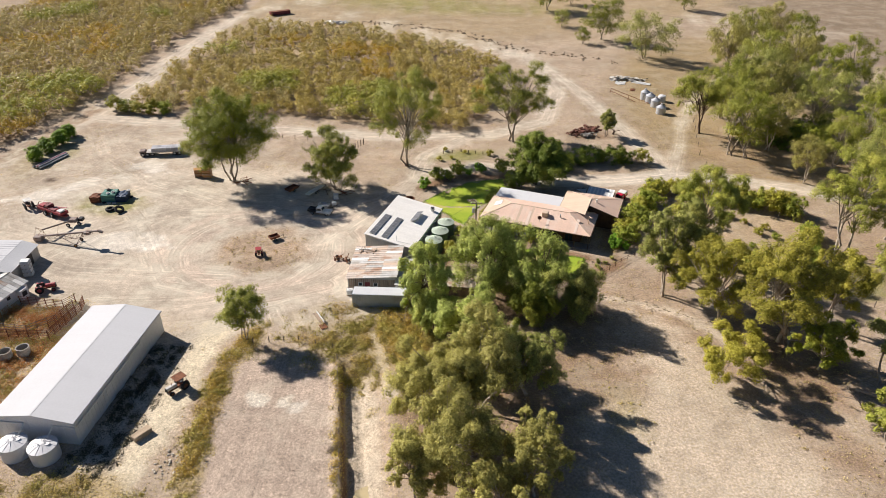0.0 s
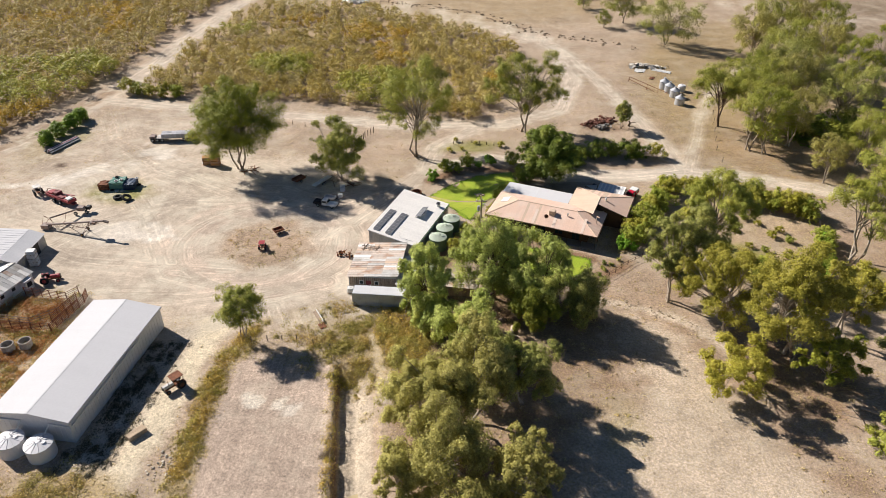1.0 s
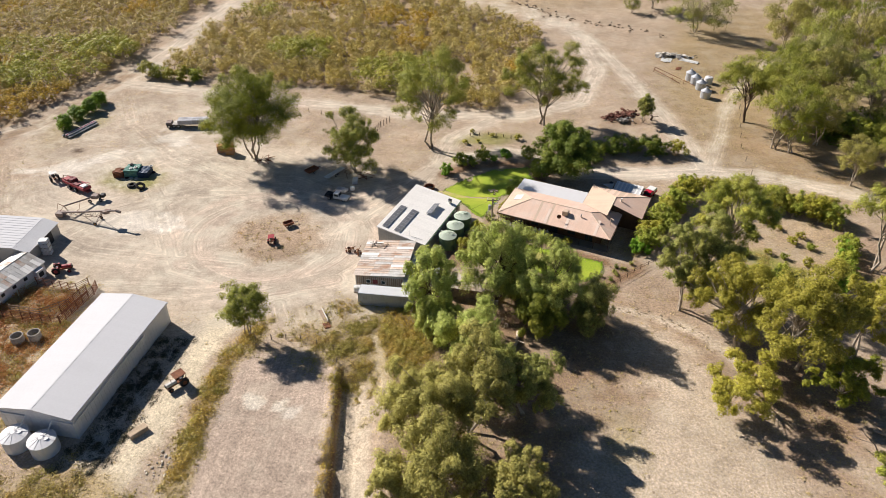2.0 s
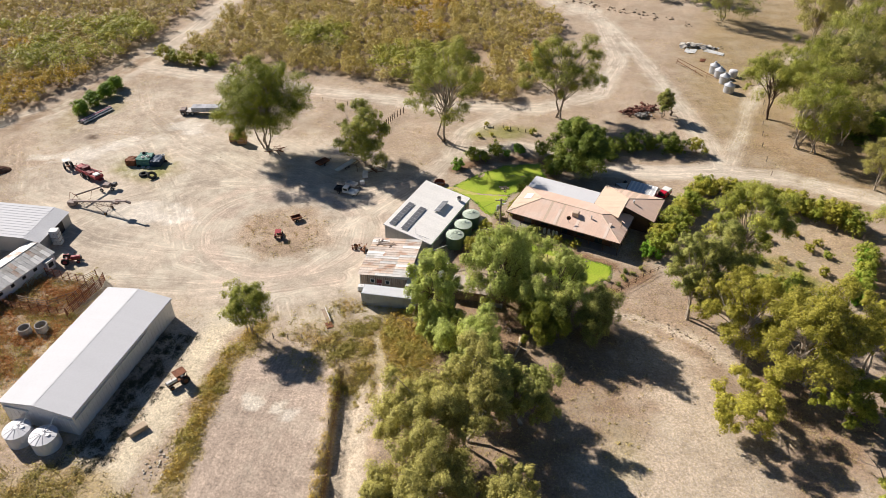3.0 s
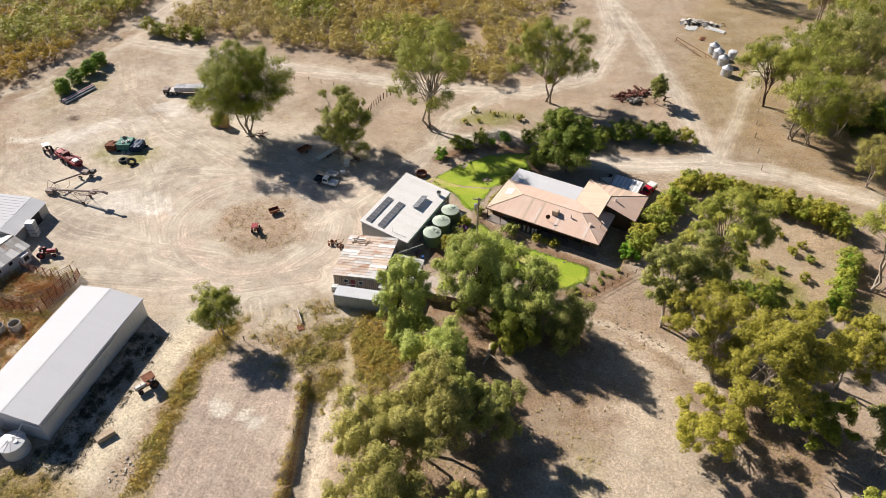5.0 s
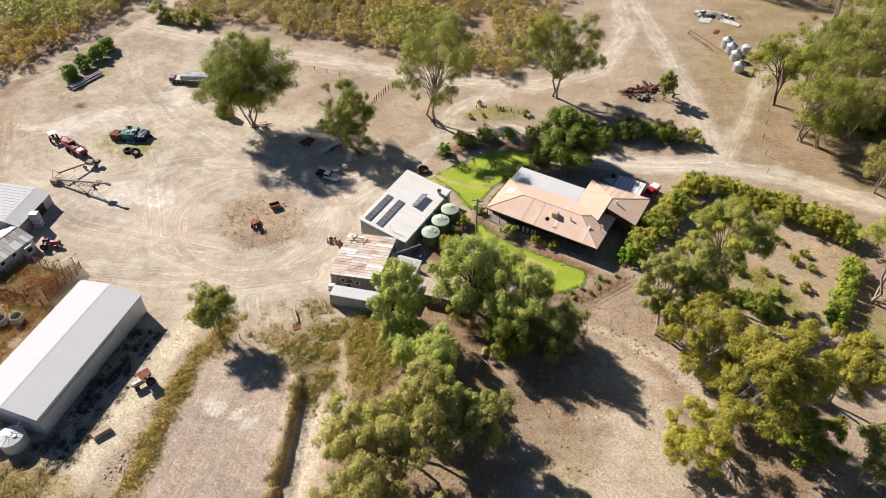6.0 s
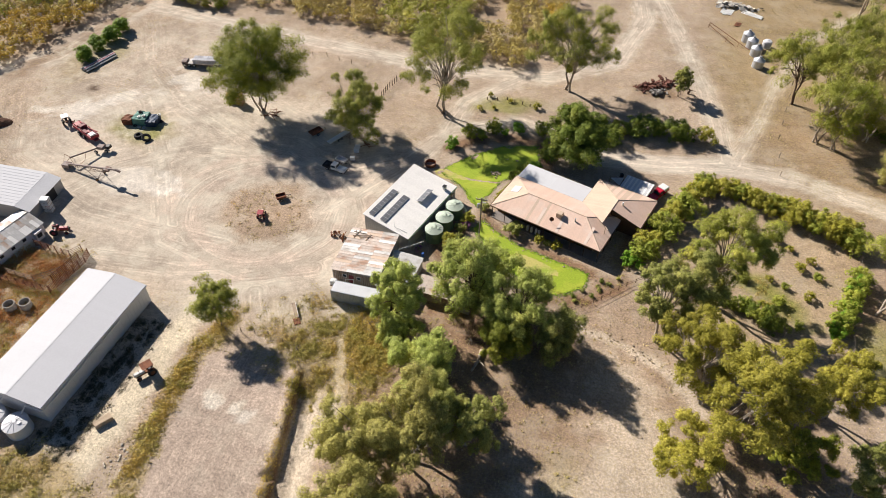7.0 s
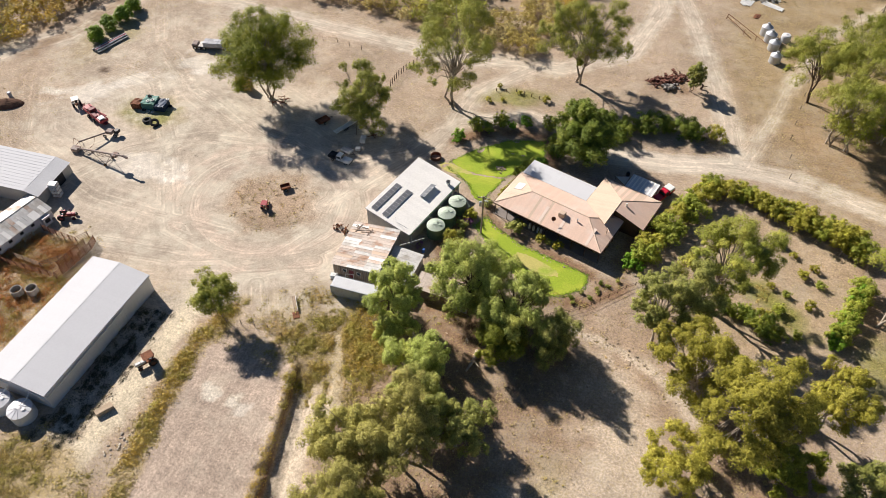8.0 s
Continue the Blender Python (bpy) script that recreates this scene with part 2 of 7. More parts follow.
def tubes(paths, sides=6):
    """Tapered limbs: each path is a list of (point, radius)."""
    vs, ts, count = [], [], 0
    ang = 2 * np.pi * np.arange(sides) / sides
    for path in paths:
        pts = np.array([p for p, _ in path], float)
        way = unit(np.gradient(pts, axis=0))
        a = unit(np.cross(way, np.array([0.31, 0.95, 0.05])))
        b = np.cross(way, a)
        for k, (p, r) in enumerate(path):
            vs.append(np.array(p) + r * (np.cos(ang)[:, None] * a[k] + np.sin(ang)[:, None] * b[k]))
        for k in range(len(path) - 1):
            for s in range(sides):
                i, j = count + k * sides + s, count + k * sides + (s + 1) % sides
                ts += [(i, j, j + sides), (i, j + sides, i + sides)]
        count += len(path) * sides
    return np.concatenate(vs), np.array(ts)


def tree_meshes(seed, height, radius, leaf_mat, bark, clumps=26, count=9000, bare=0.35, droop=0.35, size=(0.6, 0.26),
                lean=(0, 0), clump=0.30, stems=1, squash=0.62, thick=1.0, low=-0.45,
                sides=6, twigs=2):
    """Trunk and crown of a broad-leaved tree, its base at the origin. bare: where the crown begins, as a part of the height."""
    rng = np.random.default_rng(seed)
    lean = np.array([*lean, 0.0])
    half = height * (1 - bare) / 2
    mid = np.array([0, 0, height - half]) + lean
    axes = np.array([radius * rng.uniform(0.86, 1.14), radius * rng.uniform(0.86, 1.14), half])
    # clump centres spread over the crown's shell and a few inside, well apart from one another
    clumps = max(6, int(clumps * 1.0))
    apart = 1.35 / math.sqrt(clumps)
    centres = []
    while len(centres) < clumps:
        p = unit(rng.normal(size=3))
        if p[2] < low and rng.random() < 0.85 or rng.random() < 0.15 + 0.3 * math.sin(3 * math.atan2(p[1], p[0]) + seed):
            continue
        p = p * (1 - 0.6 * rng.random() ** 1.6) * (0.82 + 0.16 * math.sin(2 * math.atan2(p[1], p[0]) + 2.3 * seed) + 0.12 * rng.random())
        if all(np.linalg.norm((p - q)) > apart for q in centres) or rng.random() < 0.02:
            centres.append(p)
    centres = mid + np.array(centres) * axes
    rc = radius * clump * rng.uniform(0.6, 1.35, clumps)
    share = rc**2 / (rc**2).sum()
    at, out = [], []
    for c, r, s in zip(centres, rc, share):
        k = max(12, int(count * s))
        # each clump is a billow of smaller leaf puffs, fullest on its upper side
        np_ = int(np.clip(4 + 3.5 * r, 5, 13))
        q = unit(rng.normal(size=(np_, 3)) + np.array([0, 0, 0.45])) * rng.uniform(0.45, 0.92, np_)[:, None]
        pr = rng.uniform(0.30, 0.54, np_)
        which = rng.choice(np_, k, p=pr**2 / (pr**2).sum())
        p = unit(rng.normal(size=(k, 3)) + np.array([0, 0, 0.4]))
        far = rng.uniform(0.72, 1.05, k)
        deep, stray = rng.random(k) < 0.16, rng.random(k) < 0.06
        far = np.where(deep, rng.uniform(0.2, 0.8, k), np.where(stray, rng.uniform(1.05, 1.5, k), far))[:, None]
        fall = np.array([0, 0, -1.1 * droop]) * rng.random((k, 1)) ** 2.2
        at.append(c + (q[which] + p * far * pr[which][:, None] + fall) * r * np.array([1, 1, squash + 0.15]))
        out.append(p + 0.45 * q[which] + np.array([0, 0, 0.85]))
    at, out = np.concatenate(at), np.concatenate(out)
    at[:, 2] = np.maximum(at[:, 2], 0.12)
    crown = mesh_np("crown", *leaves(rng, at, out, size[0], size[1], droop), leaf_mat)
    # limbs run from the stems to the clumps
    r0 = 0.019 * height * thick
    paths, tops = [], []
    fork = height * max(bare, 0.26) * 0.8
    for s in range(stems):
        a = 2 * np.pi * s / stems + rng.uniform(0, 6)
        foot = np.array([np.cos(a), np.sin(a), 0]) * (0.03 * height if stems > 1 else 0)
        top = foot * (2 if stems > 1 else 1) + lean * 0.5 + rng.normal(size=3) * 0.03 * height
        top[2] = fork * rng.uniform(0.9, 1.2)
        bend = (foot + top) / 2 + rng.normal(size=3) * 0.02 * height
        end = lean * 0.8 + (mid - lean) * 1.0 + rng.normal(size=3) * 0.1 * radius + (top - lean * 0.5) * np.array([1, 1, 0])
        f = r0 / math.sqrt(stems)
        paths.append([(foot - [0, 0, 0.25], f * 1.35), (foot + [0, 0, 0.35], f * 1.08), (bend, f), (top, f * 0.8), (end, f * 0.3)])
        tops.append((top, end, f))
    for c, r in zip(centres, rc):
        top, end, f = tops[int(rng.integers(len(tops)))]
        start = top + (end - top) * rng.uniform(0, 0.6)
        m1 = start + (c - start) * 0.5 + rng.normal(size=3) * 0.05 * radius + np.array([0, 0, 0.06 * height])
        paths.append([(start, f * 0.42), (m1, f * 0.26), (c, f * 0.13)])
        for _ in range(twigs):
            tip = c + unit(rng.normal(size=3)) * r * 0.85
            paths.append([(m1, f * 0.15), ((m1 + tip) / 2 + rng.normal(size=3) * 0.1 * r, f * 0.1), (tip, f * 0.04)])
    trunk = mesh_np("trunk", *tubes(paths, sides), bark)
    return trunk, crown


def tree(name, label, x, y, meshes, group="", z=0.0, turn=0.0, category="tree", scale=1.0):
    ob = thing(name, label, category, pose(x, y, z, 0, 0, turn) @ Matrix.Scale(scale, 4), group)
    trunk, crown = meshes
    part("trunk", trunk, None, ob)
    part("crown", crown, None, ob)
    return ob


def clip(poly, axis, lo, hi):
    """The part of a flat polygon between lo and hi along an axis."""
    for sign, limit in ((1, lo), (-1, -hi)):
        res = []
        for a, b in zip(poly, poly[1:] + poly[:1]):
            da, db = sign * a.dot(axis) - limit, sign * b.dot(axis) - limit
            if da >= 0:
                res.append(a)
            if da * db < 0:
                res.append(a + (b - a) * (da / (da - db)))
        poly = res
        if len(poly) < 3:
            return []
    return poly


def slab_piece(bm, poly, normal, thick, rib, axis, lo, high=0.035):
    """One roofing sheet: a thin plate with a raised lap along one edge."""
    up = normal * thick
    top, low_ = [bm.verts.new(p + up) for p in poly], [bm.verts.new(p) for p in poly]
    bm.faces.new(top)
    bm.faces.new(low_[::-1])
    for k in range(len(poly)):
        j = (k + 1) % len(poly)
        bm.faces.new((low_[k], low_[j], top[j], top[k]))
    lap = clip(list(poly), axis, lo, lo + rib) if rib else []
    if len(lap) > 2:
        a, b = [bm.verts.new(p + up) for p in lap], [bm.verts.new(p + normal * (thick + high)) for p in lap]
        bm.faces.new(b)
        for k in range(len(lap)):
            j = (k + 1) % len(lap)
            bm.faces.new((a[k], a[j], b[j], b[k]))


def sheets(poly, width, material, parent, down, name="roof_sheet", rows=0.0, rib=0.05, jitter=0.0, mats=None, seed=0, high=0.035):
    """Cover a flat polygon with roofing sheets that run down the slope; rows: the length of a sheet where they lap."""
    rng = random.Random(seed)
    poly = [Vector(p) for p in poly]
    normal = (poly[1] - poly[0]).cross(poly[2] - poly[0]).normalized()
    if normal.z < 0:
        poly.reverse()
        normal = -normal
    down = (Vector(down) - normal * normal.dot(Vector(down))).normalized()
    axis = normal.cross(down).normalized()
    lo, hi = min(p.dot(axis) for p in poly), max(p.dot(axis) for p in poly)
    steps = max(1, round((hi - lo) / width))
    for k in range(steps):
        a, b = lo + (hi - lo) * k / steps, lo + (hi - lo) * (k + 1) / steps
        strip = clip(poly, axis, a, b)
        if len(strip) < 3:
            continue
        d0, d1 = min(p.dot(down) for p in strip), max(p.dot(down) for p in strip)
        cuts = max(1, round((d1 - d0) / rows)) if rows else 1
        for r in range(cuts):
            e0 = d0 + (d1 - d0) * r / cuts - (0.12 if r else 0)
            piece = clip(strip, down, e0, d0 + (d1 - d0) * (r + 1) / cuts)
            if len(piece) < 3:
                continue
            bm = bmesh.new()
            lift = normal * (0.012 * (cuts - r) + (rng.uniform(0, jitter) if jitter else 0))
            slab_piece(bm, [p + lift for p in piece], normal, 0.012, rib, axis, a, high)
            part(name, bm, rng.choice(mats) if mats else material, parent)


def wall_panel(poly, thick, inward):
    """A wall plate from its outer outline."""
    bm = bmesh.new()
    a = [bm.verts.new(p) for p in poly]
    b = [bm.verts.new(Vector(p) + Vector(inward) * thick) for p in poly]
    bm.faces.new(a)
    bm.faces.new(b[::-1])
    for k in range(len(a)):
        j = (k + 1) % len(a)
        bm.faces.new((a[k], b[k], b[j], a[j]))
    bmesh.ops.recalc_face_normals(bm, faces=bm.faces[:])
    return bm


def wheel(parent, x, y, r, w, rim=0.55, name="wheel", rim_mat=None):
    """A road wheel across the y axis: tyre and rim."""
    m = Matrix.Translation((x, y, r)) @ pose(0, 0, 0, 90, 0, 0)
    bm = lathe(bmesh.new(), [(r * rim, -w / 2), (r * 0.9, -w / 2), (r, -w * 0.3), (r, w * 0.3), (r * 0.9, w / 2), (r * rim, w / 2), (r * rim, -w / 2)], 16, m)
    tyre = part(name, bm, M_DARK, parent)
    part("rim", lathe(bmesh.new(), [(0, -w * 0.35), (r * rim, -w * 0.35), (r * rim, w * 0.35), (0, w * 0.35)], 12, m), rim_mat or M_STEEL, tyre)
    return tyre


def at(x, y, turn=0.0, z=0.0):
    return pose(x, y, z, 0, 0, turn)


# ---- ground: one sheet to the horizon ----
def wobble(x, y, s, seed):
    """Smooth noise, about -1 to 1, with features of s metres."""
    r = np.random.default_rng(seed)
    total = 0
    for k in range(6):
        a, ph, f = r.uniform(0, 6.28), r.uniform(0, 6.28), (0.6 + 0.35 * k) * 2 * np.pi / s / 1.6
        total = total + np.sin((x * np.cos(a) + y * np.sin(a)) * f + ph + 1.3 * np.sin((y * np.cos(a) - x * np.sin(a)) * f * 0.7 + ph)) / (1 + 0.25 * k)
    return total / 2.6


def soft(d, edge):
    return np.clip(0.5 - d / edge, 0, 1)


def near_line(x, y, pts):
    """The distance to a line of points."""
    best = np.full(np.shape(x), 1e9)
    for (ax, ay), (bx, by) in zip(pts, pts[1:]):
        t = np.clip(((x - ax) * (bx - ax) + (y - ay) * (by - ay)) / ((bx - ax) ** 2 + (by - ay) ** 2), 0, 1)
        best = np.minimum(best, np.hypot(x - ax - t * (bx - ax), y - ay - t * (by - ay)))
    return best


def oval(x, y, cx, cy, rx, ry, turn=0.0):
    """Below zero inside an oval; about metres outside."""
    c, s = math.cos(radians(turn)), math.sin(radians(turn))
    u, v = (x - cx) * c + (y - cy) * s, -(x - cx) * s + (y - cy) * c
    return (np.hypot(u / rx, v / ry) - 1) * min(rx, ry)


def inside(x, y, pts):
    """True within a polygon."""
    hit = np.zeros(np.shape(x), bool)
    for (ax, ay), (bx, by) in zip(pts, pts[1:] + pts[:1]):
        if ay == by:
            continue
        hit ^= ((ay > y) != (by > y)) & (x < (bx - ax) * (y - ay) / (by - ay) + ax)
    return hit


def channel_edge(y):
    return -16.5 + (83 - y) * 0.155


ORCHARD_MAIN = [(-95, 197), (-48, 191), (2, 182), (9, 190), (18, 240), (8, 258), (-12, 275), (-44, 296), (-84, 300), (-90.5, 288), (-94, 252), (-95, 219)]
ORCHARD_LEFT = [(-120, 150), (-116, 172), (-114, 186), (-111, 200), (-109.5, 252), (-107.5, 291), (-101, 330), (-106, 372), (-260, 372), (-260, 60), (-160, 96)]
TRACKS = [
    ([(-150, 118), (-112, 157), (-104, 188), (-101, 218), (-101.5, 252), (-99, 290), (-92, 327), (-74, 352), (-30, 372)], 4.0),
    ([(-106, 189), (-70, 183), (-46, 180), (-14, 176), (12, 179), (27, 190), (34, 215), (30, 250), (8, 272), (-20, 290), (-46, 298), (-80, 306)], 3.0),
    ([(22, 149), (40, 150.5), (53, 153), (66, 152), (84, 146), (130, 128)], 2.9),
    ([(53, 153), (51, 170), (44, 205), (36, 235), (27, 262), (-10, 292), (-60, 330)], 2.6),
    ([(54, 153), (61, 172), (66, 188), (72, 202), (79, 216), (92, 232)], 1.6),
    ([(95, 312), (117, 325), (132, 300), (160, 292)], 1.5),
    ([(5, 177), (-6, 163), (-8, 150), (-12, 140), (-26, 118)], 2.4),
    ([(-6, 152), (8, 158.5), (22, 152)], 2.0),
]


LANES = [
    [(-62, 97), (-45, 98), (-30, 103), (-24, 112), (-25, 124), (-40, 133), (-58, 131), (-72, 122), (-80, 108)],
    [(-100, 182), (-88, 162), (-70, 146), (-48, 134), (-30, 128), (-14, 138), (-7, 152)],
    [(-98, 150), (-80, 146), (-66, 128), (-52, 104), (-34, 99), (-22, 104)],
    [(-110, 140), (-96, 118), (-70, 108), (-40, 106)],
    [(-30, 96), (-26, 88), (-24, 70), (-22, 50)],
]


def z_field(x, y):
    return soft(np.maximum.reduce([x - 25, -34 - x, y - 92]), 3)


def lane(x, y):
    """The distance to the middle of the nearest wheel track."""
    best = np.abs(np.hypot(x + 36, (y - 116) * 1.15) - 17)
    for pts in [p for p, _ in TRACKS] + LANES:
        best = np.minimum(best, near_line(x, y, pts))
    return best


def zones(x, y):
    """How far each kind of ground covers a place, 0 to 1."""
    w = wobble(x, y, 6, 1)
    w2 = wobble(x, y, 2.2, 2)
    ww = w * 1.2 + w2 * 0.6
    z = {}
    tr = np.zeros(np.shape(x))
    for k, (pts, half) in enumerate(TRACKS):
        tr = np.maximum(tr, soft(near_line(x, y, pts) - half + ww * (0.25 if k == 2 else 0.5), 1.0 if k == 2 else 2.4))
    z["track"] = tr
    z["road"] = soft(near_line(x, y, TRACKS[2][0]) - 2.9 + ww * 0.25, 0.9)
    yard = soft(np.minimum.reduce([oval(x, y, -52, 124, 46, 32, -8), oval(x, y, -27, 105, 20, 16)]) + ww, 8)
    yard = np.maximum(yard, 0.55 * soft(oval(x, y, -80, 158, 30, 24, 20) + ww * 2, 10))
    z["yard"] = yard
    d = np.hypot(x + 36, (y - 116) * 1.15)
    z["lanes"] = np.maximum(tr, soft(lane(x, y) - 3.2 + w, 4)) * np.clip(1 - z_field(x, y), 0, 1)
    z["wheels"] = np.clip(np.maximum(soft(abs(d - 15 + w * 0.7) - 1.6, 1.5), soft(abs(d - 20 + w) - 1.0, 1.5)), 0, 1) * soft(-(x + 62), 8)
    z["island"] = soft(d - 10 + ww, 4)
    edge = channel_edge(y)
    z["field"] = soft(np.maximum.reduce([x - edge + 0.6, -31.6 - (83 - y) * 0.02 - x + ww * 0.4, y - 84 + ww * 0.7, 40 - y]), 1.0)
    z["weeds"] = np.maximum.reduce([
        soft(near_line(x, y, [(-30, 92), (-34.5, 80), (-33, 66), (-32, 50)]) - 1.4 + ww * 0.8, 1.6),
        soft(oval(x, y, -18, 90, 8, 6.5, 20) + ww * 2.2, 7) * 0.5,
        soft(oval(x, y, -9, 86, 5.5, 9) + ww * 2.2, 4) * 0.8,
        soft(oval(x, y, -70, 74, 13, 24) + ww, 5) * 0.45,
        soft(oval(x, y, -76, 90, 9, 7) + ww * 0.5, 3) * 0.45,
        soft(near_line(x, y, [(-16.8, 84), (-13.2, 58), (-11.5, 44)]) - 0.35 + ww * 0.3, 0.7) * 0.4,
        soft(oval(x, y, -47, 55, 10, 5) + ww, 3),
    ])
    z["sand"] = np.maximum(
        soft(near_line(x, y, [(-38.5, 90), (-39.5, 76), (-41, 58), (-43, 45)]) - 2.6 + ww * 0.8, 1.6),
        soft(near_line(x, y, [(-12, 90), (-10.8, 86), (-8.6, 80), (-7.6, 76)]) - 1.25 + ww * 0.6, 0.8))
    z["crust"] = soft(np.minimum.reduce([oval(x, y, -91.5, 139, 5.5, 4, 30), oval(x, y, -98, 134, 4, 2), oval(x, y, -74.5, 155, 4.6, 3.2, -30), oval(x, y, -83, 147, 5, 1.5, 20), oval(x, y, -66, 118, 8, 4)]) + ww * 1.7, 1.3)
    z["crust"] = np.maximum(z["crust"], soft(np.minimum.reduce([oval(x, y, -26.8, 74.4, 2.4, 1.7), oval(x, y, -23.4, 73.8, 1.0, 0.8), oval(x, y, -21.2, 72.6, 0.6, 0.9)]) + ww * 0.7, 0.5) * 0.85)
    z["burnt"] = soft(oval(x, y, -94.2, 146.3, 1.3, 1.0) + w2 * 0.4, 0.8)
    z["apron"] = np.maximum(soft(oval(x, y, -103, 160, 5.5, 13, 4) + ww, 4) * 0.8, soft(oval(x, y, -74, 134.5, 8.5, 6.5) + ww * 1.5, 2.5) * 0.6)
    z["sand"] = np.maximum(z["sand"], soft(np.minimum(oval(x, y, -26.8, 74.4, 2.2, 1.6), oval(x, y, -23.4, 73.8, 1.1, 0.8)) + ww * 0.6, 0.5))
    z["ledge"] = soft(near_line(x, y, [(23, 101.8), (30, 100.8), (36, 98.8), (42, 95.2), (46, 90)]) - 0.8 + ww * 0.6, 0.9) * 0.85
    z["shade"] = soft(np.maximum.reduce([abs(x + 44.6 - (y - 76) * 0.09) - 3.0, y - 90, 60 - y]) + ww * 0.4, 2)
    z["channel"] = soft(np.maximum.reduce([edge - x, x - edge - 5.5, y - 82]) + ww * 0.3, 1.0)
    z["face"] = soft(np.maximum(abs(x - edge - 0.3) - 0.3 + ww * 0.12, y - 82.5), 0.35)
    z["litter"] = np.maximum.reduce([
        soft(oval(x, y, 7, 76, 13, 25, -8) + ww * 1.6, 7),
        soft(oval(x, y, 16, 98, 13, 6.5, -8) + ww, 5),
        # some leaf litter, but mainly the pepper trees' shadow put into the soil colour
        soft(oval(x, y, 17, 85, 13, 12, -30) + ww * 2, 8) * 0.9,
        soft(near_line(x, y, [(24, 103), (38, 98), (44, 84), (50, 72), (58, 60)]) - 3 + ww * 1.6, 5) * 0.75,
        soft(oval(x, y, 54, 86, 9, 13) + ww, 5),
        # orchard edge: leaf litter with the trees' shade darkened in
        soft(near_line(x, y, [(-116, 148), (-111.5, 162), (-107, 182), (-105, 196)]) - 2.2 + ww, 2.2) * 0.8,
        soft(oval(x, y, 37, 104, 8, 6) + ww, 4) * 0.5,
        soft(oval(x, y, 88, 168, 26, 18, 10) + ww * 2, 8) * 0.6,
        soft(oval(x, y, 84, 118, 12, 16) + ww * 2, 6) * 0.55,
    ])
    z["clearing"] = soft(oval(x, y, 31, 74, 20, 28, 6) + ww * 1.5, 8)
    z["garden"] = soft(np.maximum.reduce([near_line(x, y, [(46, 124), (70, 118)]) - 17, 41 - x, x - 77]) + ww, 4)
    z["bed"] = np.maximum.reduce([
        soft(near_line(x, y, [(4.8, 126), (7, 122.5), (14, 119.8), (26, 115), (31, 113)]) - 1.3 + w2 * 0.4, 1.0),
        soft(near_line(x, y, [(33, 119), (35, 126), (40, 134)]) - 2.8 + ww * 0.4, 2),
        soft(near_line(x, y, [(-5.5, 145), (-1, 149), (6, 151.5), (13, 151), (16, 142)]) - 1.7 + ww * 0.4, 1.0),
        soft(oval(x, y, 0, 118, 3, 7.5) + w2 * 0.4, 1),
        soft(near_line(x, y, [(20, 107), (27, 108.5), (33, 114)]) - 2 + ww * 0.4, 2),
        soft(oval(x, y, 38, 179, 6, 2.5) + w2, 2) * 0.7,
        soft(oval(x, y, 4.5, 97.2, 7.5, 3.6, -15) + w2 * 0.7, 2),
    ])
    z["green"] = np.maximum.reduce([
        soft(oval(x, y, 58, 117, 7, 2.6, -40) + ww, 2),
        soft(oval(x, y, 3, 164, 8, 3.2, 14) + ww * 0.7, 2.5) * 0.85,
        soft(oval(x, y, -75, 135, 7, 4.5) + ww, 3) * 0.8,
        soft(oval(x, y, 77, 108, 5, 6) + ww, 3) * 0.8,
        soft(oval(x, y, 26, 72, 2.5, 5) + ww, 3) * 0.25,
        soft(oval(x, y, -99, 163, 4, 6) + ww, 3) * 0.4,
        soft(oval(x, y, -10, 345, 50, 14, -10) + ww * 4, 12) * 0.75,
    ])
    z["orchard"] = np.where(inside(x, y, ORCHARD_MAIN) | inside(x, y, ORCHARD_LEFT), 1.0, 0.0)
    z["far"] = soft(262 - y + 0.55 * x + w * 3, 30) * (x > -95)
    z["plough"] = soft(np.maximum(127 + (y - 300) * 0.2 - x, 245 + (x - 140) * 0.1 - y) + ww, 3)
    z["scrub"] = soft(oval(x, y, 95, 215, 42, 75, -12) + ww * 2, 10)
    return z


# the litter tone also carries tree shade in two of its zones
PALETTE = [
    ("orchard", (0.31, 0.23, 0.165)), ("far", (0.36, 0.27, 0.185)), ("scrub", (0.31, 0.23, 0.145)), ("plough", (0.25, 0.19, 0.145)),
    ("yard", (0.495, 0.42, 0.335)), ("island", (0.39, 0.29, 0.205)), ("clearing", (0.50, 0.41, 0.32)), ("field", (0.44, 0.35, 0.28)),
    ("garden", (0.40, 0.30, 0.205)), ("track", (0.515, 0.435, 0.345)), ("road", (0.60, 0.52, 0.425)), ("wheels", (0.55, 0.45, 0.36)), ("sand", (0.61, 0.525, 0.385)),
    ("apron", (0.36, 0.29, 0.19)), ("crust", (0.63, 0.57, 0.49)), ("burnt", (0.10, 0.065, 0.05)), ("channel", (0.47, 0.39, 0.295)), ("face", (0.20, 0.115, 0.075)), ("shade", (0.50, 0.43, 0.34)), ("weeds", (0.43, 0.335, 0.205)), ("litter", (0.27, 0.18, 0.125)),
    ("bed", (0.22, 0.13, 0.085)), ("green", (0.215, 0.215, 0.055)), ("ledge", (0.56, 0.47, 0.375)),
]


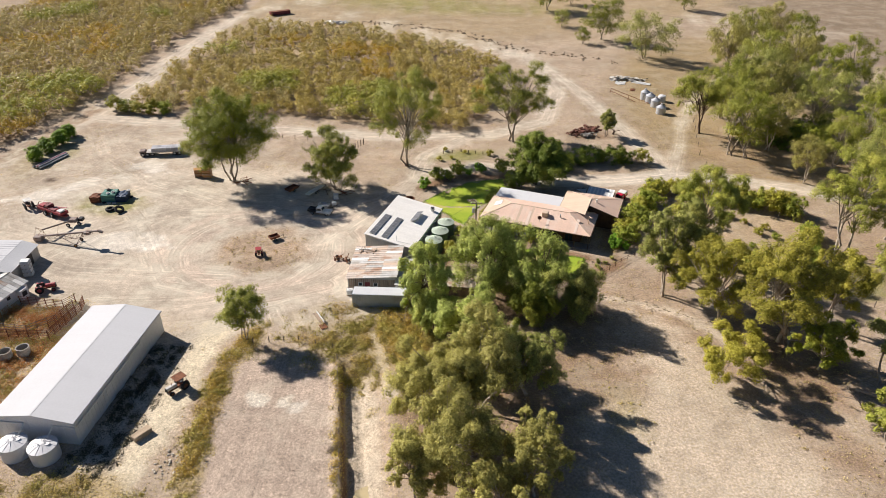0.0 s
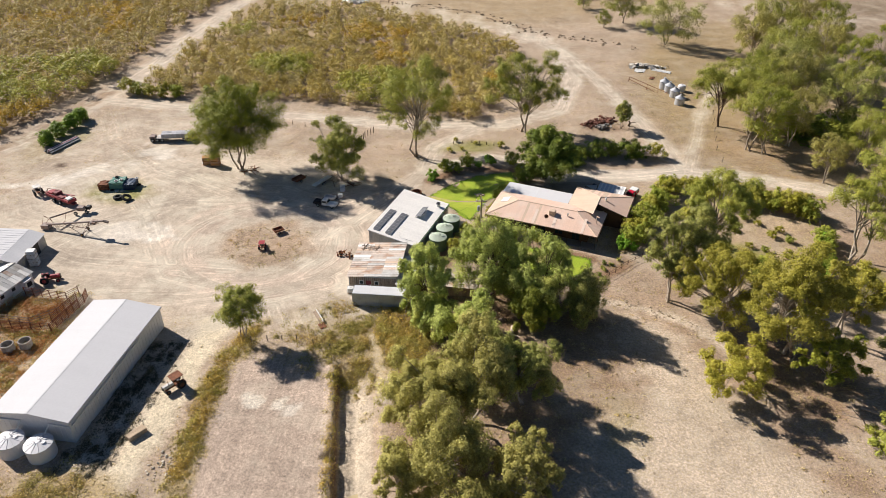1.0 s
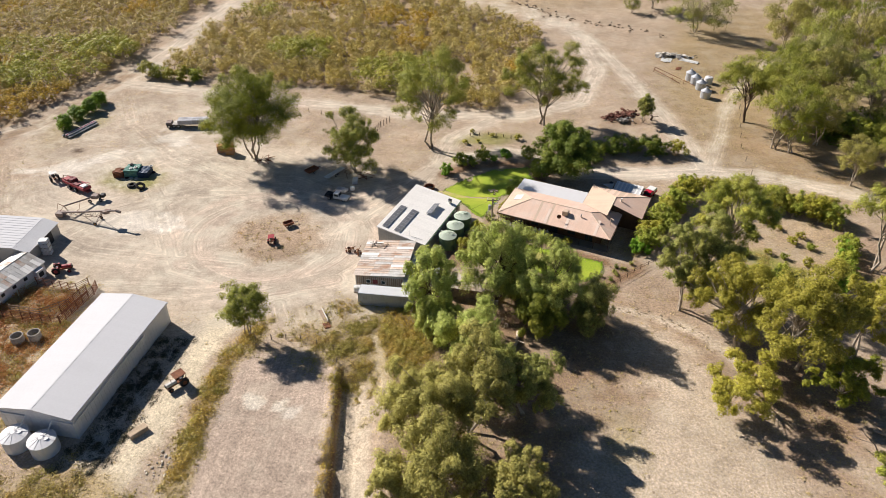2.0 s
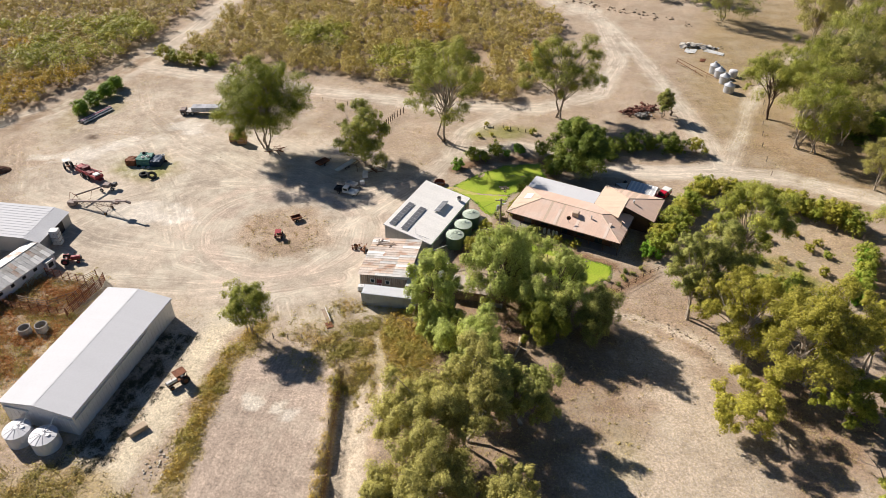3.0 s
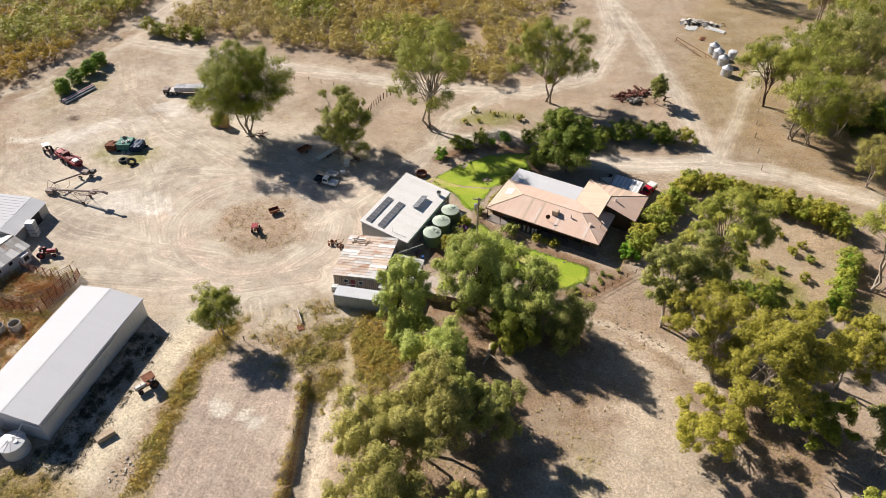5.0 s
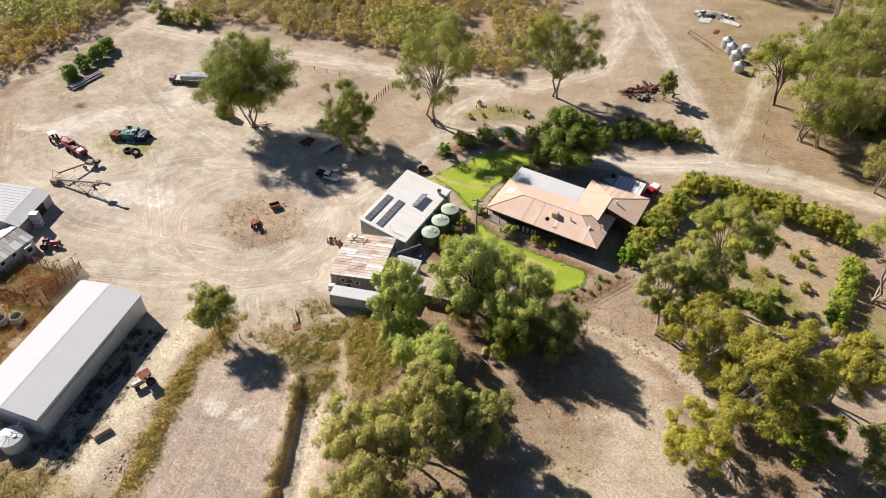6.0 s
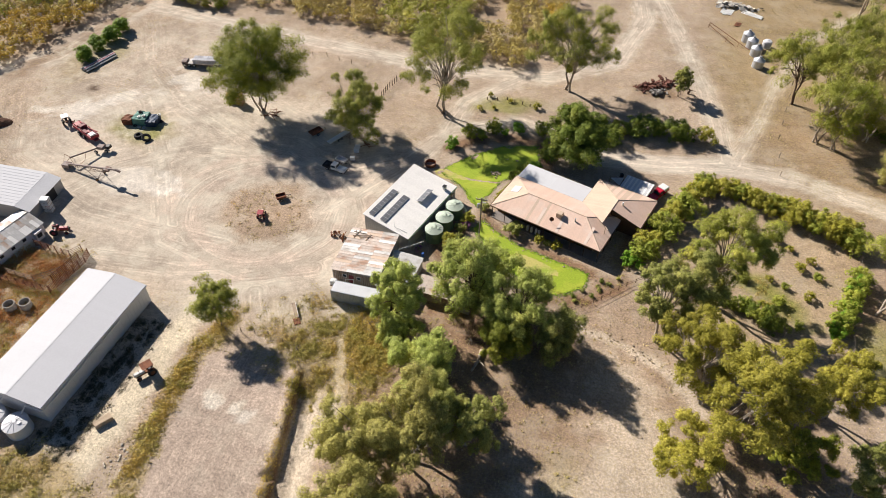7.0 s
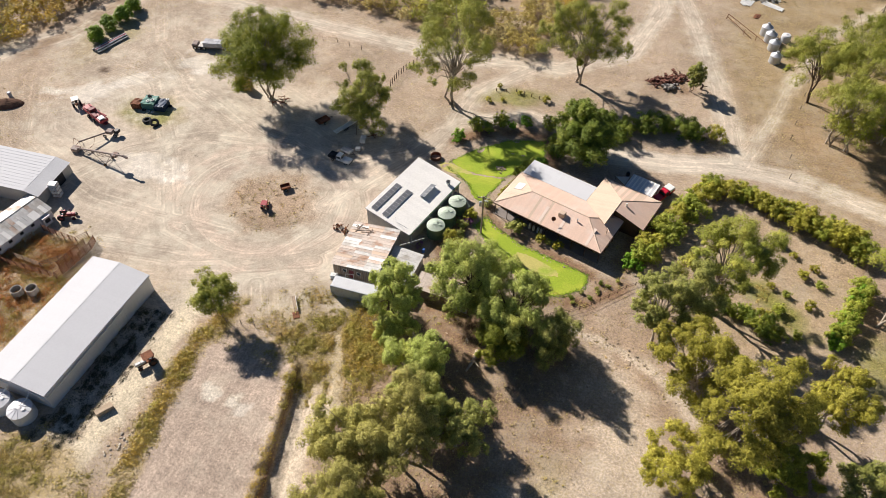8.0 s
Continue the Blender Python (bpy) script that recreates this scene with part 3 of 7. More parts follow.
def ground_height(x, y):
    edge = channel_edge(y)
    down = np.clip((x - edge) / 0.7, 0, 1) * np.clip((edge + 7.0 - x) / 4.0, 0, 1) * np.clip((83.5 - y) / 3, 0, 1)
    down = np.maximum(down, 0.85 * np.clip(1.3 - np.hypot((x + 13.9) / 1.3, (y - 64.8) / 0.9), 0, 1))
    bank = np.clip(1 - abs(x - edge + 0.7) / 1.0, 0, 1) * np.clip((83.5 - y) / 2, 0, 1)
    rough = 0.05 * wobble(x, y, 3.5, 7) * np.clip(near_line(x, y, [(-90, 115), (-60, 80), (-20, 110), (35, 130)]) / 20 - 0.4, 0, 1)
    return -1.35 * down + 0.25 * bank + rough


def make_ground():
    def steps(lo, near_lo, near_hi, hi, far, n):
        mid = np.concatenate([np.arange(lo, near_lo, 1.1), np.arange(near_lo, near_hi, 0.55), np.arange(near_hi, hi + 0.5, 1.1)])
        grow = np.geomspace(2, far, n)
        return np.concatenate([lo - grow[::-1], mid, hi + 1 + grow])

    xs, ys = steps(-125, -58, 40, 92, 2600, 40), steps(40, 46, 112, 205, 2600, 56)
    xs = np.unique(np.concatenate([xs, np.arange(-17.6, -8.0, 0.27)]))
    X, Y = np.meshgrid(xs, ys)
    x, y = X.ravel(), Y.ravel()
    nx, ny = len(xs), len(ys)
    i = (np.arange(ny - 1)[:, None] * nx + np.arange(nx - 1)).ravel()
    me = bpy.data.meshes.new("ground")
    faces = np.stack([i, i + 1, i + nx + 1, i + nx], 1)
    me.vertices.add(len(x))
    me.vertices.foreach_set("co", np.stack([x, y, ground_height(x, y)], 1).astype(np.float32).ravel())
    me.loops.add(4 * len(faces))
    me.loops.foreach_set("vertex_index", faces.astype(np.int32).ravel())
    me.polygons.add(len(faces))
    me.polygons.foreach_set("loop_start", np.arange(0, 4 * len(faces), 4, dtype=np.int32))
    me.update(calc_edges=True)
    me.polygons.foreach_set("use_smooth", np.ones(len(faces), bool))
    z = zones(x, y)
    col = np.ones((len(x), 4), np.float32)
    col[:, :3] = (0.40, 0.31, 0.24)
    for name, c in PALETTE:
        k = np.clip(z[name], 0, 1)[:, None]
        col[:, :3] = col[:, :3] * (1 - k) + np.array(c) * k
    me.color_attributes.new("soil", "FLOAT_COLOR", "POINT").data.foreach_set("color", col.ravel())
    grow = np.ones((len(x), 4), np.float32)
    grow[:, 0] = np.clip(np.maximum.reduce([z["weeds"], z["litter"] * 0.7, z["garden"] * 0.5, z["far"] * 0.95, z["scrub"] * 0.95, z["clearing"] * 0.2]), 0, 1)
    grow[:, 0] = np.maximum(grow[:, 0], 0.55 * (1 - np.clip(z["yard"] + z["track"] + z["field"] + z["channel"] + z["sand"] + z["shade"], 0, 1)))
    grow[:, 2] = np.clip(z["lanes"], 0, 1)
    grow[:, 1] = np.clip(np.maximum(z["yard"] * (1 - 0.85 * z["island"]), z["track"]), 0, 1)
    me.color_attributes.new("cover", "FLOAT_COLOR", "POINT").data.foreach_set("color", grow.ravel())
    me.attributes.new("lane", "FLOAT", "POINT").data.foreach_set("value", lane(x, y).astype(np.float32))
    me.attributes.new("mown", "FLOAT", "POINT").data.foreach_set("value", np.clip(z["field"] + 0.2 * z["clearing"] + 0.3 * z["channel"], 0, 1).astype(np.float32))
    ob = new("ground", me)
    tagged(ob, "sheet of dry sandy farmyard dirt with worn tracks and dry grass", "ground", kind="structure")
    # soil: zone colour, broken up at three scales, with straw flecks where things grow
    m = bpy.data.materials.new("dry_soil")
    m.use_nodes = True
    n, ln = m.node_tree.nodes, m.node_tree.links
    b = n["Principled BSDF"]
    b.inputs["Roughness"].default_value, b.inputs["Specular IOR Level"].default_value = 0.95, 0.15
    geo = n.new("ShaderNodeNewGeometry")
    soil, cover = n.new("ShaderNodeVertexColor"), n.new("ShaderNodeVertexColor")
    soil.layer_name, cover.layer_name = "soil", "cover"
    split = n.new("ShaderNodeSeparateColor")
    ln.new(cover.outputs["Color"], split.inputs[0])

    def tex(scale, detail, stretch=None):
        t = n.new("ShaderNodeTexNoise")
        t.inputs["Scale"].default_value, t.inputs["Detail"].default_value, t.inputs["Roughness"].default_value = scale, detail, 0.65
        ln.new(geo.outputs["Position"], t.inputs["Vector"])
        return t.outputs["Fac"]

    def span(src, a, b_, lo, hi):
        r = n.new("ShaderNodeMapRange")
        for key, v in (("From Min", a), ("From Max", b_), ("To Min", lo), ("To Max", hi)):
            r.inputs[key].default_value = v
        ln.new(src, r.inputs["Value"])
        return r.outputs["Result"]

    def op(kind, a, b_):
        q = n.new("ShaderNodeMath")
        q.operation = kind
        for k, v in enumerate((a, b_)):
            if isinstance(v, float):
                q.inputs[k].default_value = v
            else:
                ln.new(v, q.inputs[k])
        return q.outputs[0]

    tone = op("MULTIPLY", span(tex(0.075, 6), 0.3, 0.7, 0.76, 1.22), op("MULTIPLY", span(tex(0.7, 6), 0.25, 0.75, 0.78, 1.2), op("ADD", op("MULTIPLY", op("SUBTRACT", op("MULTIPLY", span(tex(2.6, 7), 0.25, 0.75, 0.6, 1.38), span(tex(9.0, 4), 0.25, 0.75, 0.55, 1.42)), 1.0), span(split.outputs[1], 0.0, 1.0, 1.35, 0.5)), 1.0)))
    hsv = n.new("ShaderNodeHueSaturation")
    ln.new(soil.outputs["Color"], hsv.inputs["Color"])
    ln.new(tone, hsv.inputs["Value"])
    # pale worn patches in the yard
    worn = n.new("ShaderNodeMix")
    worn.data_type = "RGBA"
    ln.new(hsv.outputs["Color"], worn.inputs["A"])
    worn.inputs["B"].default_value = (0.605, 0.545, 0.44, 1)
    ln.new(op("MULTIPLY", op("MULTIPLY", span(tex(0.16, 8), 0.47, 0.62, 0.0, 0.95), span(split.outputs[1], 0.0, 1.0, 0.3, 1.0)), span(tex(2.2, 4), 0.3, 0.6, 0.3, 1.0)), worn.inputs["Factor"])
    # wheel lines follow the tracks, mowing lines the field
    lane_ = n.new("ShaderNodeAttribute")
    lane_.attribute_name = "lane"
    mown = n.new("ShaderNodeAttribute")
    mown.attribute_name = "mown"
    lines = n.new("ShaderNodeTexNoise")
    lines.noise_dimensions = "2D"
    lines.inputs["Scale"].default_value, lines.inputs["Detail"].default_value = 1.0, 4
    join = n.new("ShaderNodeCombineXYZ")
    ln.new(op("MULTIPLY", op("ADD", lane_.outputs["Fac"], op("MULTIPLY", tex(0.25, 3), 0.8)), 1.9), join.inputs[0])
    ln.new(op("MULTIPLY", tex(0.06, 2), 6.0), join.inputs[1])
    ln.new(join.outputs[0], lines.inputs["Vector"])
    across = n.new("ShaderNodeMapping")
    across.inputs["Rotation"].default_value = (0, 0, radians(-8))
    across.inputs["Scale"].default_value = (1.6, 0.07, 1)
    ln.new(geo.outputs["Position"], across.inputs["Vector"])
    rows = n.new("ShaderNodeTexNoise")
    rows.inputs["Scale"].default_value, rows.inputs["Detail"].default_value = 1.0, 6
    ln.new(across.outputs[0], rows.inputs["Vector"])
    streak = op("ADD", op("MULTIPLY", op("MULTIPLY", span(lines.outputs["Fac"], 0.3, 0.7, -0.28, 0.24), op("MAXIMUM", split.outputs[2], op("MULTIPLY", split.outputs[1], 0.45))), span(tex(0.35, 4), 0.35, 0.6, 0.25, 1.0)),
                op("MULTIPLY", span(rows.outputs["Fac"], 0.3, 0.7, -0.13, 0.11), mown.outputs["Fac"]))
    hsv2 = n.new("ShaderNodeHueSaturation")
    ln.new(worn.outputs["Result"], hsv2.inputs["Color"])
    ln.new(op("ADD", streak, 1.0), hsv2.inputs["Value"])
    straw = n.new("ShaderNodeMix")
    straw.data_type = "RGBA"
    ln.new(hsv2.outputs["Color"], straw.inputs["A"])
    straw.inputs["B"].default_value = (0.40, 0.31, 0.13, 1)
    ln.new(op("MULTIPLY", span(tex(3.2, 8), 0.48, 0.62, 0.0, 0.8), split.outputs[0]), straw.inputs["Factor"])
    dark = n.new("ShaderNodeMix")
    dark.data_type = "RGBA"
    ln.new(straw.outputs["Result"], dark.inputs["A"])
    dark.inputs["B"].default_value = (0.13, 0.10, 0.055, 1)
    ln.new(op("MULTIPLY", span(tex(1.9, 9), 0.56, 0.68, 0.0, 0.75), split.outputs[0]), dark.inputs["Factor"])
    ln.new(dark.outputs["Result"], b.inputs["Base Color"])
    bump = n.new("ShaderNodeBump")
    bump.inputs["Strength"].default_value, bump.inputs["Distance"].default_value = 0.35, 0.12
    ln.new(op("ADD", tex(2.8, 8), op("MULTIPLY", tex(0.5, 5), 0.8)), bump.inputs["Height"])
    ln.new(bump.outputs["Normal"], b.inputs["Normal"])
    me.materials.append(m)
    return ob


make_ground()


def patch(name, pts, z, material, label, category, step=0.35, seed=3, rough=0.35, kind="structure"):
    """A thin raised patch with an uneven outline."""
    rng = np.random.default_rng(seed)
    line = []
    for (ax, ay), (bx, by) in zip(pts, pts[1:] + pts[:1]):
        k = max(2, int(math.hypot(bx - ax, by - ay) / step))
        line += [(ax + (bx - ax) * j / k, ay + (by - ay) * j / k) for j in range(k)]
    line = np.array(line)
    for _ in range(10):
        line = (np.roll(line, 1, 0) + 2 * line + np.roll(line, -1, 0)) / 4
    line += rng.normal(size=line.shape) * rough * 0.3
    line[:, 0] += rough * wobble(line[:, 0], line[:, 1], 2.5, seed)
    bm = bmesh.new()
    top = [bm.verts.new((a, b, z)) for a, b in line]
    low_ = [bm.verts.new((a, b, z - 0.14)) for a, b in line]
    face = bm.faces.new(top)
    for k in range(len(line)):
        j = (k + 1) % len(line)
        bm.faces.new((low_[k], low_[j], top[j], top[k]))
    bmesh.ops.triangulate(bm, faces=[face])
    bmesh.ops.recalc_face_normals(bm, faces=bm.faces[:])
    return solid(name, bm, material, label, category, kind=kind)


patch("lawn", [(-5.5, 137.5), (-1, 143), (5, 148), (12.5, 150), (13.5, 145), (10, 139.5), (6.5, 136), (0, 135.5)], 0.03, M_LAWN, "irrigated green garden lawn", "lawn", seed=4)
patch("lawn", [(-3.5, 135), (0, 135.0), (6.5, 135.6), (4.5, 131), (3.5, 127.5), (1.5, 129), (-0.5, 132.5)], 0.03, M_LAWN, "bright green lawn beside the workshop", "lawn", seed=5)
patch("lawn", [(-8, 137), (-5.2, 137.3), (0.5, 135.3), (-1, 134), (-6, 134.5)], 0.026, M_LAWN_DRY, "yellowing lawn edge with worn path", "lawn", seed=6, rough=0.2)
patch("lawn", [(5.6, 124), (8.2, 121.5), (13.5, 118.5), (20.5, 116.4), (26.5, 114.6), (26.4, 111.5), (23, 108.6), (19.5, 107.5), (15, 110), (8, 116.5), (3.8, 121)], 0.03, M_LAWN, "green front lawn with a dry yellow patch", "lawn", seed=8)
patch("lawn", [(13, 116.8), (20, 114.8), (22, 112.6), (17, 112), (12.5, 114.6)], 0.038, M_LAWN_DRY, "dry yellow patch of lawn", "lawn", seed=9)
patch("water", [(-11.4, 59.3), (-9.2, 60.5), (-7.6, 59), (-7.4, 52), (-8.5, 46), (-10.2, 46), (-11.2, 52)], -1.2, M_MUDWATER, "shallow muddy puddle in the channel", "puddle", seed=10, rough=0.2)


# ---- buildings ----
def gable_shed():
    ob = thing("machinery_shed", "large white steel shed with a shallow gable roof", "shed", at(-48.75, 65.1, -5.3))
    L, W, E, R = 24.9, 11.4, 4.05, 4.85
    # local x runs to the east wall at 0, y along the length
    walls = {
        "east": ([(0, 0, 0), (0, L, 0), (0, L, E), (0, 0, E)], (-1, 0, 0)),
        "west": ([(-W, 0, 0), (-W, L, 0), (-W, L, E), (-W, 0, E)], (1, 0, 0)),
        "south": ([(-W + .06, 0, 0), (-.06, 0, 0), (-.06, 0, E), (-W / 2, 0, R - .02), (-W + .06, 0, E)], (0, 1, 0)),
        "north": ([(-W + .06, L, 0), (-.06, L, 0), (-.06, L, E), (-W / 2, L, R - .02), (-W + .06, L, E)], (0, -1, 0)),
    }
    for poly, inward in walls.values():
        part("wall", wall_panel(poly, 0.05, inward), M_WHITE_WALL, ob)
    for k in range(1, 32):
        part("wall_rib", boxes(((0, k * L / 32 - .03, 0.1), (0.025, k * L / 32 + .03, E - .25))), M_WHITE_WALL, ob)
    for k in range(1, 14):
        x = -W + k * W / 14
        part("wall_rib", boxes(((x - .03, -0.025, 0.1), (x + .03, 0, E - .1))), M_WHITE_WALL, ob)
    roof = part("roof", boxes(((-W + .1, .1, E - .12), (-.1, L - .1, E - .06))), M_WHITE_ROOF, ob)
    o = 0.18
    dz = (R - E) / (W / 2) * o
    for sx, seed in ((0, 1), (-W, 2)):
        s = o if sx == 0 else -o
        sheets([(-W / 2, -o, R), (-W / 2, L + o, R), (sx + s, L + o, E - dz), (sx + s, -o, E - dz)], 0.775, M_WHITE_ROOF, roof, (s, 0, -dz), rib=0.03, seed=seed, high=0.004)
    part("ridge_cap", boxes(((-W / 2 - .14, -o, R - .01), (-W / 2 + .14, L + o, R + .028))), M_WHITE_ROOF, roof)
    for x in (-o - W, o):
        part("gutter", boxes(((x - .08, -o, E - .2), (x + .08, L + o, E - .06))), M_WHITE, ob)
    # collector pipe that falls along the wall to the tanks
    pipe = [((.2, L * .72, E - .3), (.2, L * .7, E - .75)), ((.2, L * .7, E - .75), (.2, .05, E - .95)), ((.2, L * .4, E - .25), (.2, L * .4, E - .85)),
            ((.2, .05, E - .3), (.2, .0, E - .95)), ((.2, -.1, E - .95), (-2.9, -.12, E - .75)), ((-2.9, -.12, E - .75), (-3.1, -1.2, E - 1.6)), ((-3.1, -1.2, E - 1.6), (-3.3, -1.6, 2.55))]
    pipe += [((-W + .3, -.12, E - .9), (-7.0, -.12, E - .75)), ((-7.0, -.12, E - .75), (-7.2, -1.2, E - 1.6)), ((-7.2, -1.2, E - 1.6), (-7.4, -1.6, 2.55))]
    part("pipe", rods(pipe, 0.095), M_WHITE, ob)
    return ob


gable_shed()


def water_tank(name, label, x, y, r, h, cone, wall_mat, lid_mat, group, ribs=12, turn=0.0):
    ob = thing(name, label, "water tank", at(x, y, turn), group)
    bm = bmesh.new()
    prof = [(0, 0.02), (r, 0.02)]
    n = 9
    for k in range(n):
        prof += [(r, h * (k + .15) / n), (r * 1.008, h * (k + .5) / n), (r, h * (k + .85) / n)]
    lathe(bm, prof + [(r, h), (0, h)], 28)
    part("tank_wall", bm, wall_mat, ob)
    lid = part("roof", lathe(bmesh.new(), [(r * 1.03, h), (r * 1.03, h + .05), (r * .16, h + cone), (0, h + cone + .02)], 28), lid_mat, ob)
    for k in range(ribs):
        a = 2 * math.pi * k / ribs
        c, s = math.cos(a), math.sin(a)
        part("roof_rib", rods([((r * 1.02 * c, r * 1.02 * s, h + .06), (r * .17 * c, r * .17 * s, h + cone + .02))], 0.035), lid_mat, lid)
    part("hatch", lathe(bmesh.new(), [(.3, h + cone * .55), (.3, h + cone * .85), (0, h + cone * .88)], 12, Matrix.Translation((r * .42, 0, 0))), lid_mat, lid)
    return ob


water_tank("water_tank", "white corrugated rainwater tank against the shed", -52.1, 62.85, 1.78, 2.2, 0.45, M_TANK, M_TANK, "tanks at the white shed")
water_tank("water_tank", "white corrugated rainwater tank against the shed", -56.3, 63.3, 1.78, 2.2, 0.45, M_TANK, M_TANK, "tanks at the white shed", turn=20)
for k, (x, y) in enumerate(((-2.7, 116.7), (-1.55, 120.35), (-0.4, 124.0))):
    water_tank("water_tank", "dark green rainwater tank with a ribbed pale roof", x, y, 1.68, 2.5, 0.5, M_TANK_GREEN, M_TANK_LID, "green tanks beside the workshop", 16, 25 * k)


def workshop():
    # local origin at the south-west corner, x to the east, y to the north
    ob = thing("workshop", "pale skillion-roofed workshop with solar panels on its roof", "workshop", at(-15.95, 115.75, -18.0))
    W, L, HW, HE = 9.7, 17.2, 4.25, 2.85
    part("wall", wall_panel([(0, 0.06, 0), (0, L - .06, 0), (0, L - .06, HW), (0, .06, HW)], 0.06, (1, 0, 0)), M_GREY_WALL, ob)
    part("wall", wall_panel([(W, .06, 0), (W, L - .06, 0), (W, L - .06, HE), (W, .06, HE)], 0.06, (-1, 0, 0)), M_GREY_WALL, ob)
    for y, inw in ((0, 1), (L, -1)):
        part("wall", wall_panel([(0, y, 0), (W, y, 0), (W, y, HE), (0, y, HW)], 0.06, (0, inw, 0)), M_GREY_WALL, ob)
    for k in range(1, 20):
        x = k * W / 20
        part("wall_rib", boxes(((x - .04, -.03, .05), (x + .04, 0, HW - (HW - HE) * x / W - .1))), M_GREY_WALL, ob)
    for k in range(1, 22):
        y = k * L / 22
        part("wall_rib", boxes(((W, y - .04, .05), (W + .03, y + .04, HE - .1))), M_GREY_WALL, ob)
    roof = part("roof", wall_panel([(.1, .1, HW - .03), (W - .1, .1, HE - .02), (W - .1, L - .1, HE - .02), (.1, L - .1, HW - .03)], 0.05, (0, 0, -1)), M_CREAM_ROOF, ob)
    sheets([(-.2, -.2, HW + .03), (W + .2, -.2, HE - .03), (W + .2, L + .2, HE - .03), (-.2, L + .2, HW + .03)], 0.78, M_CREAM_ROOF, roof, (1, 0, -.14), rib=0.04, high=0.008)
    part("gutter", boxes(((W + .2, -.2, HE - .2), (W + .36, L + .2, HE - .05))), M_TANK_GREEN, ob)
    part("barge_board", wall_panel([(-.2, -.24, HW - .1), (W + .2, -.24, HE - .16), (W + .2, -.24, HE + .03), (-.2, -.24, HW + .09)], 0.04, (0, 1, 0)), M_WHITE_WALL, ob)
    part("door", boxes(((W + .02, L - 3.2, 0), (W + .08, L - 2.2, 2.05))), M_WHITE_WALL, ob)
    part("window", boxes(((W + .02, L - 1.6, 1), (W + .07, L - .7, 1.8))), M_GLASS, ob)
    part("downpipe", rods([((W + .28, .3, HE - .2), (W + .28, .3, .1)), ((W + .28, L - .5, HE - .2), (W + .28, L - .5, .1)), ((W + .34, 2, HE - .35), (W + .34, L - 3, HE - .5)), ((W + .34, 6, HE - .4), (W + 1.2, 6, HE - .3)), ((W + .34, 9.6, HE - .4), (W + 1.2, 9.6, HE - .3))], .05), M_WHITE, ob)
    part("vent_pipe", rods([((6.2, .8, 3.0), (6.2, .8, 4.6)), ((6.2, .8, 3.35), (8.9, .9, 3.1))], .035), M_STEEL, ob)
    fan = part("roof_vent", lathe(bmesh.new(), [(.32, 2.95), (.32, 3.3), (.45, 3.45), (.4, 3.75), (0, 3.85)], 12, Matrix.Translation((8.4, L - 2.0, 0))), M_STEEL, ob)
    part("vent_cap", boxes(((8.05, L - 2.35, 3.85), (8.75, L - 1.65, 3.9))), M_BLACK, fan)

    def slope(x):
        return HW - (HW - HE) * x / W + 0.05

    def bank(x0, y0, cols, rows, tilt, w=1.0, l=1.62, lift=0.08):
        """Solar panels laid in rows across the slope; tilt turns each panel up about its lower side."""
        arr = thing("solar_array", "bank of dark framed solar panels on the workshop roof", "solar panels", ob.matrix_world.copy(), "solar banks on the workshop")
        for r in range(rows):
            for c in range(cols):
                x, y = x0 + c * l, y0 + r * (w + .02)
                z = slope(x) + lift
                m = Matrix.Translation((x, y, z)) @ pose(0, 0, 0, 0, math.degrees(math.atan((HW - HE) / W)) + tilt, 0)
                bm = box(bmesh.new(), (0, 0, 0), (l - .03, w - .01, .04))
                bm.transform(m)
                p = part("solar_panel", bm, M_STEEL, arr)
                bm = bmesh.new()
                g = (l - .08) / 2
                for i in range(2):
                    box(bm, (.04 + i * g, .04, .04), (.025 + i * g + g, w - .05, .046))
                bm.transform(m)
                part("cell_sheet", bm, M_SOLAR, p)
        rails = []
        for c in range(cols):
            for q in (.25, 1.25):
                x = x0 + c * l + q
                zz = slope(x) + lift - .03 - math.tan(radians(tilt)) * q
                rails.append(((x, y0 - .1, zz), (x, y0 + rows * (w + .02) + .1, zz)))
        part("rail", rods(rails, .02, 4), M_STEEL, arr)
        if tilt:
            legs = []
            for r in range(rows + 1):
                yy = y0 + r * (w + .02) - .05
                legs.append(((x0 + .1, yy, slope(x0) + lift), (x0 + .1, yy, slope(x0) - .01)))
            part("leg", rods(legs, .025, 4), M_STEEL, arr)

    bank(0.6, 0.55, 1, 8, 0, l=1.25)
    bank(3.1, 0.55, 1, 8, 0, l=1.35)
    bank(5.9, 8.9, 1, 4, -24, l=1.3, lift=0.1)
    return ob


workshop()


def simple_walls(ob, W, L, H, material, thick=0.08):
    for x, i in ((0, 1), (W, -1)):
        part("wall", wall_panel([(x, .07, 0), (x, L - .07, 0), (x, L - .07, H), (x, .07, H)], thick, (i, 0, 0)), material, ob)
    for y, i in ((0, 1), (L, -1)):
        part("wall", wall_panel([(0, y, 0), (W, y, 0), (W, y, H), (0, y, H)], thick, (0, i, 0)), material, ob)


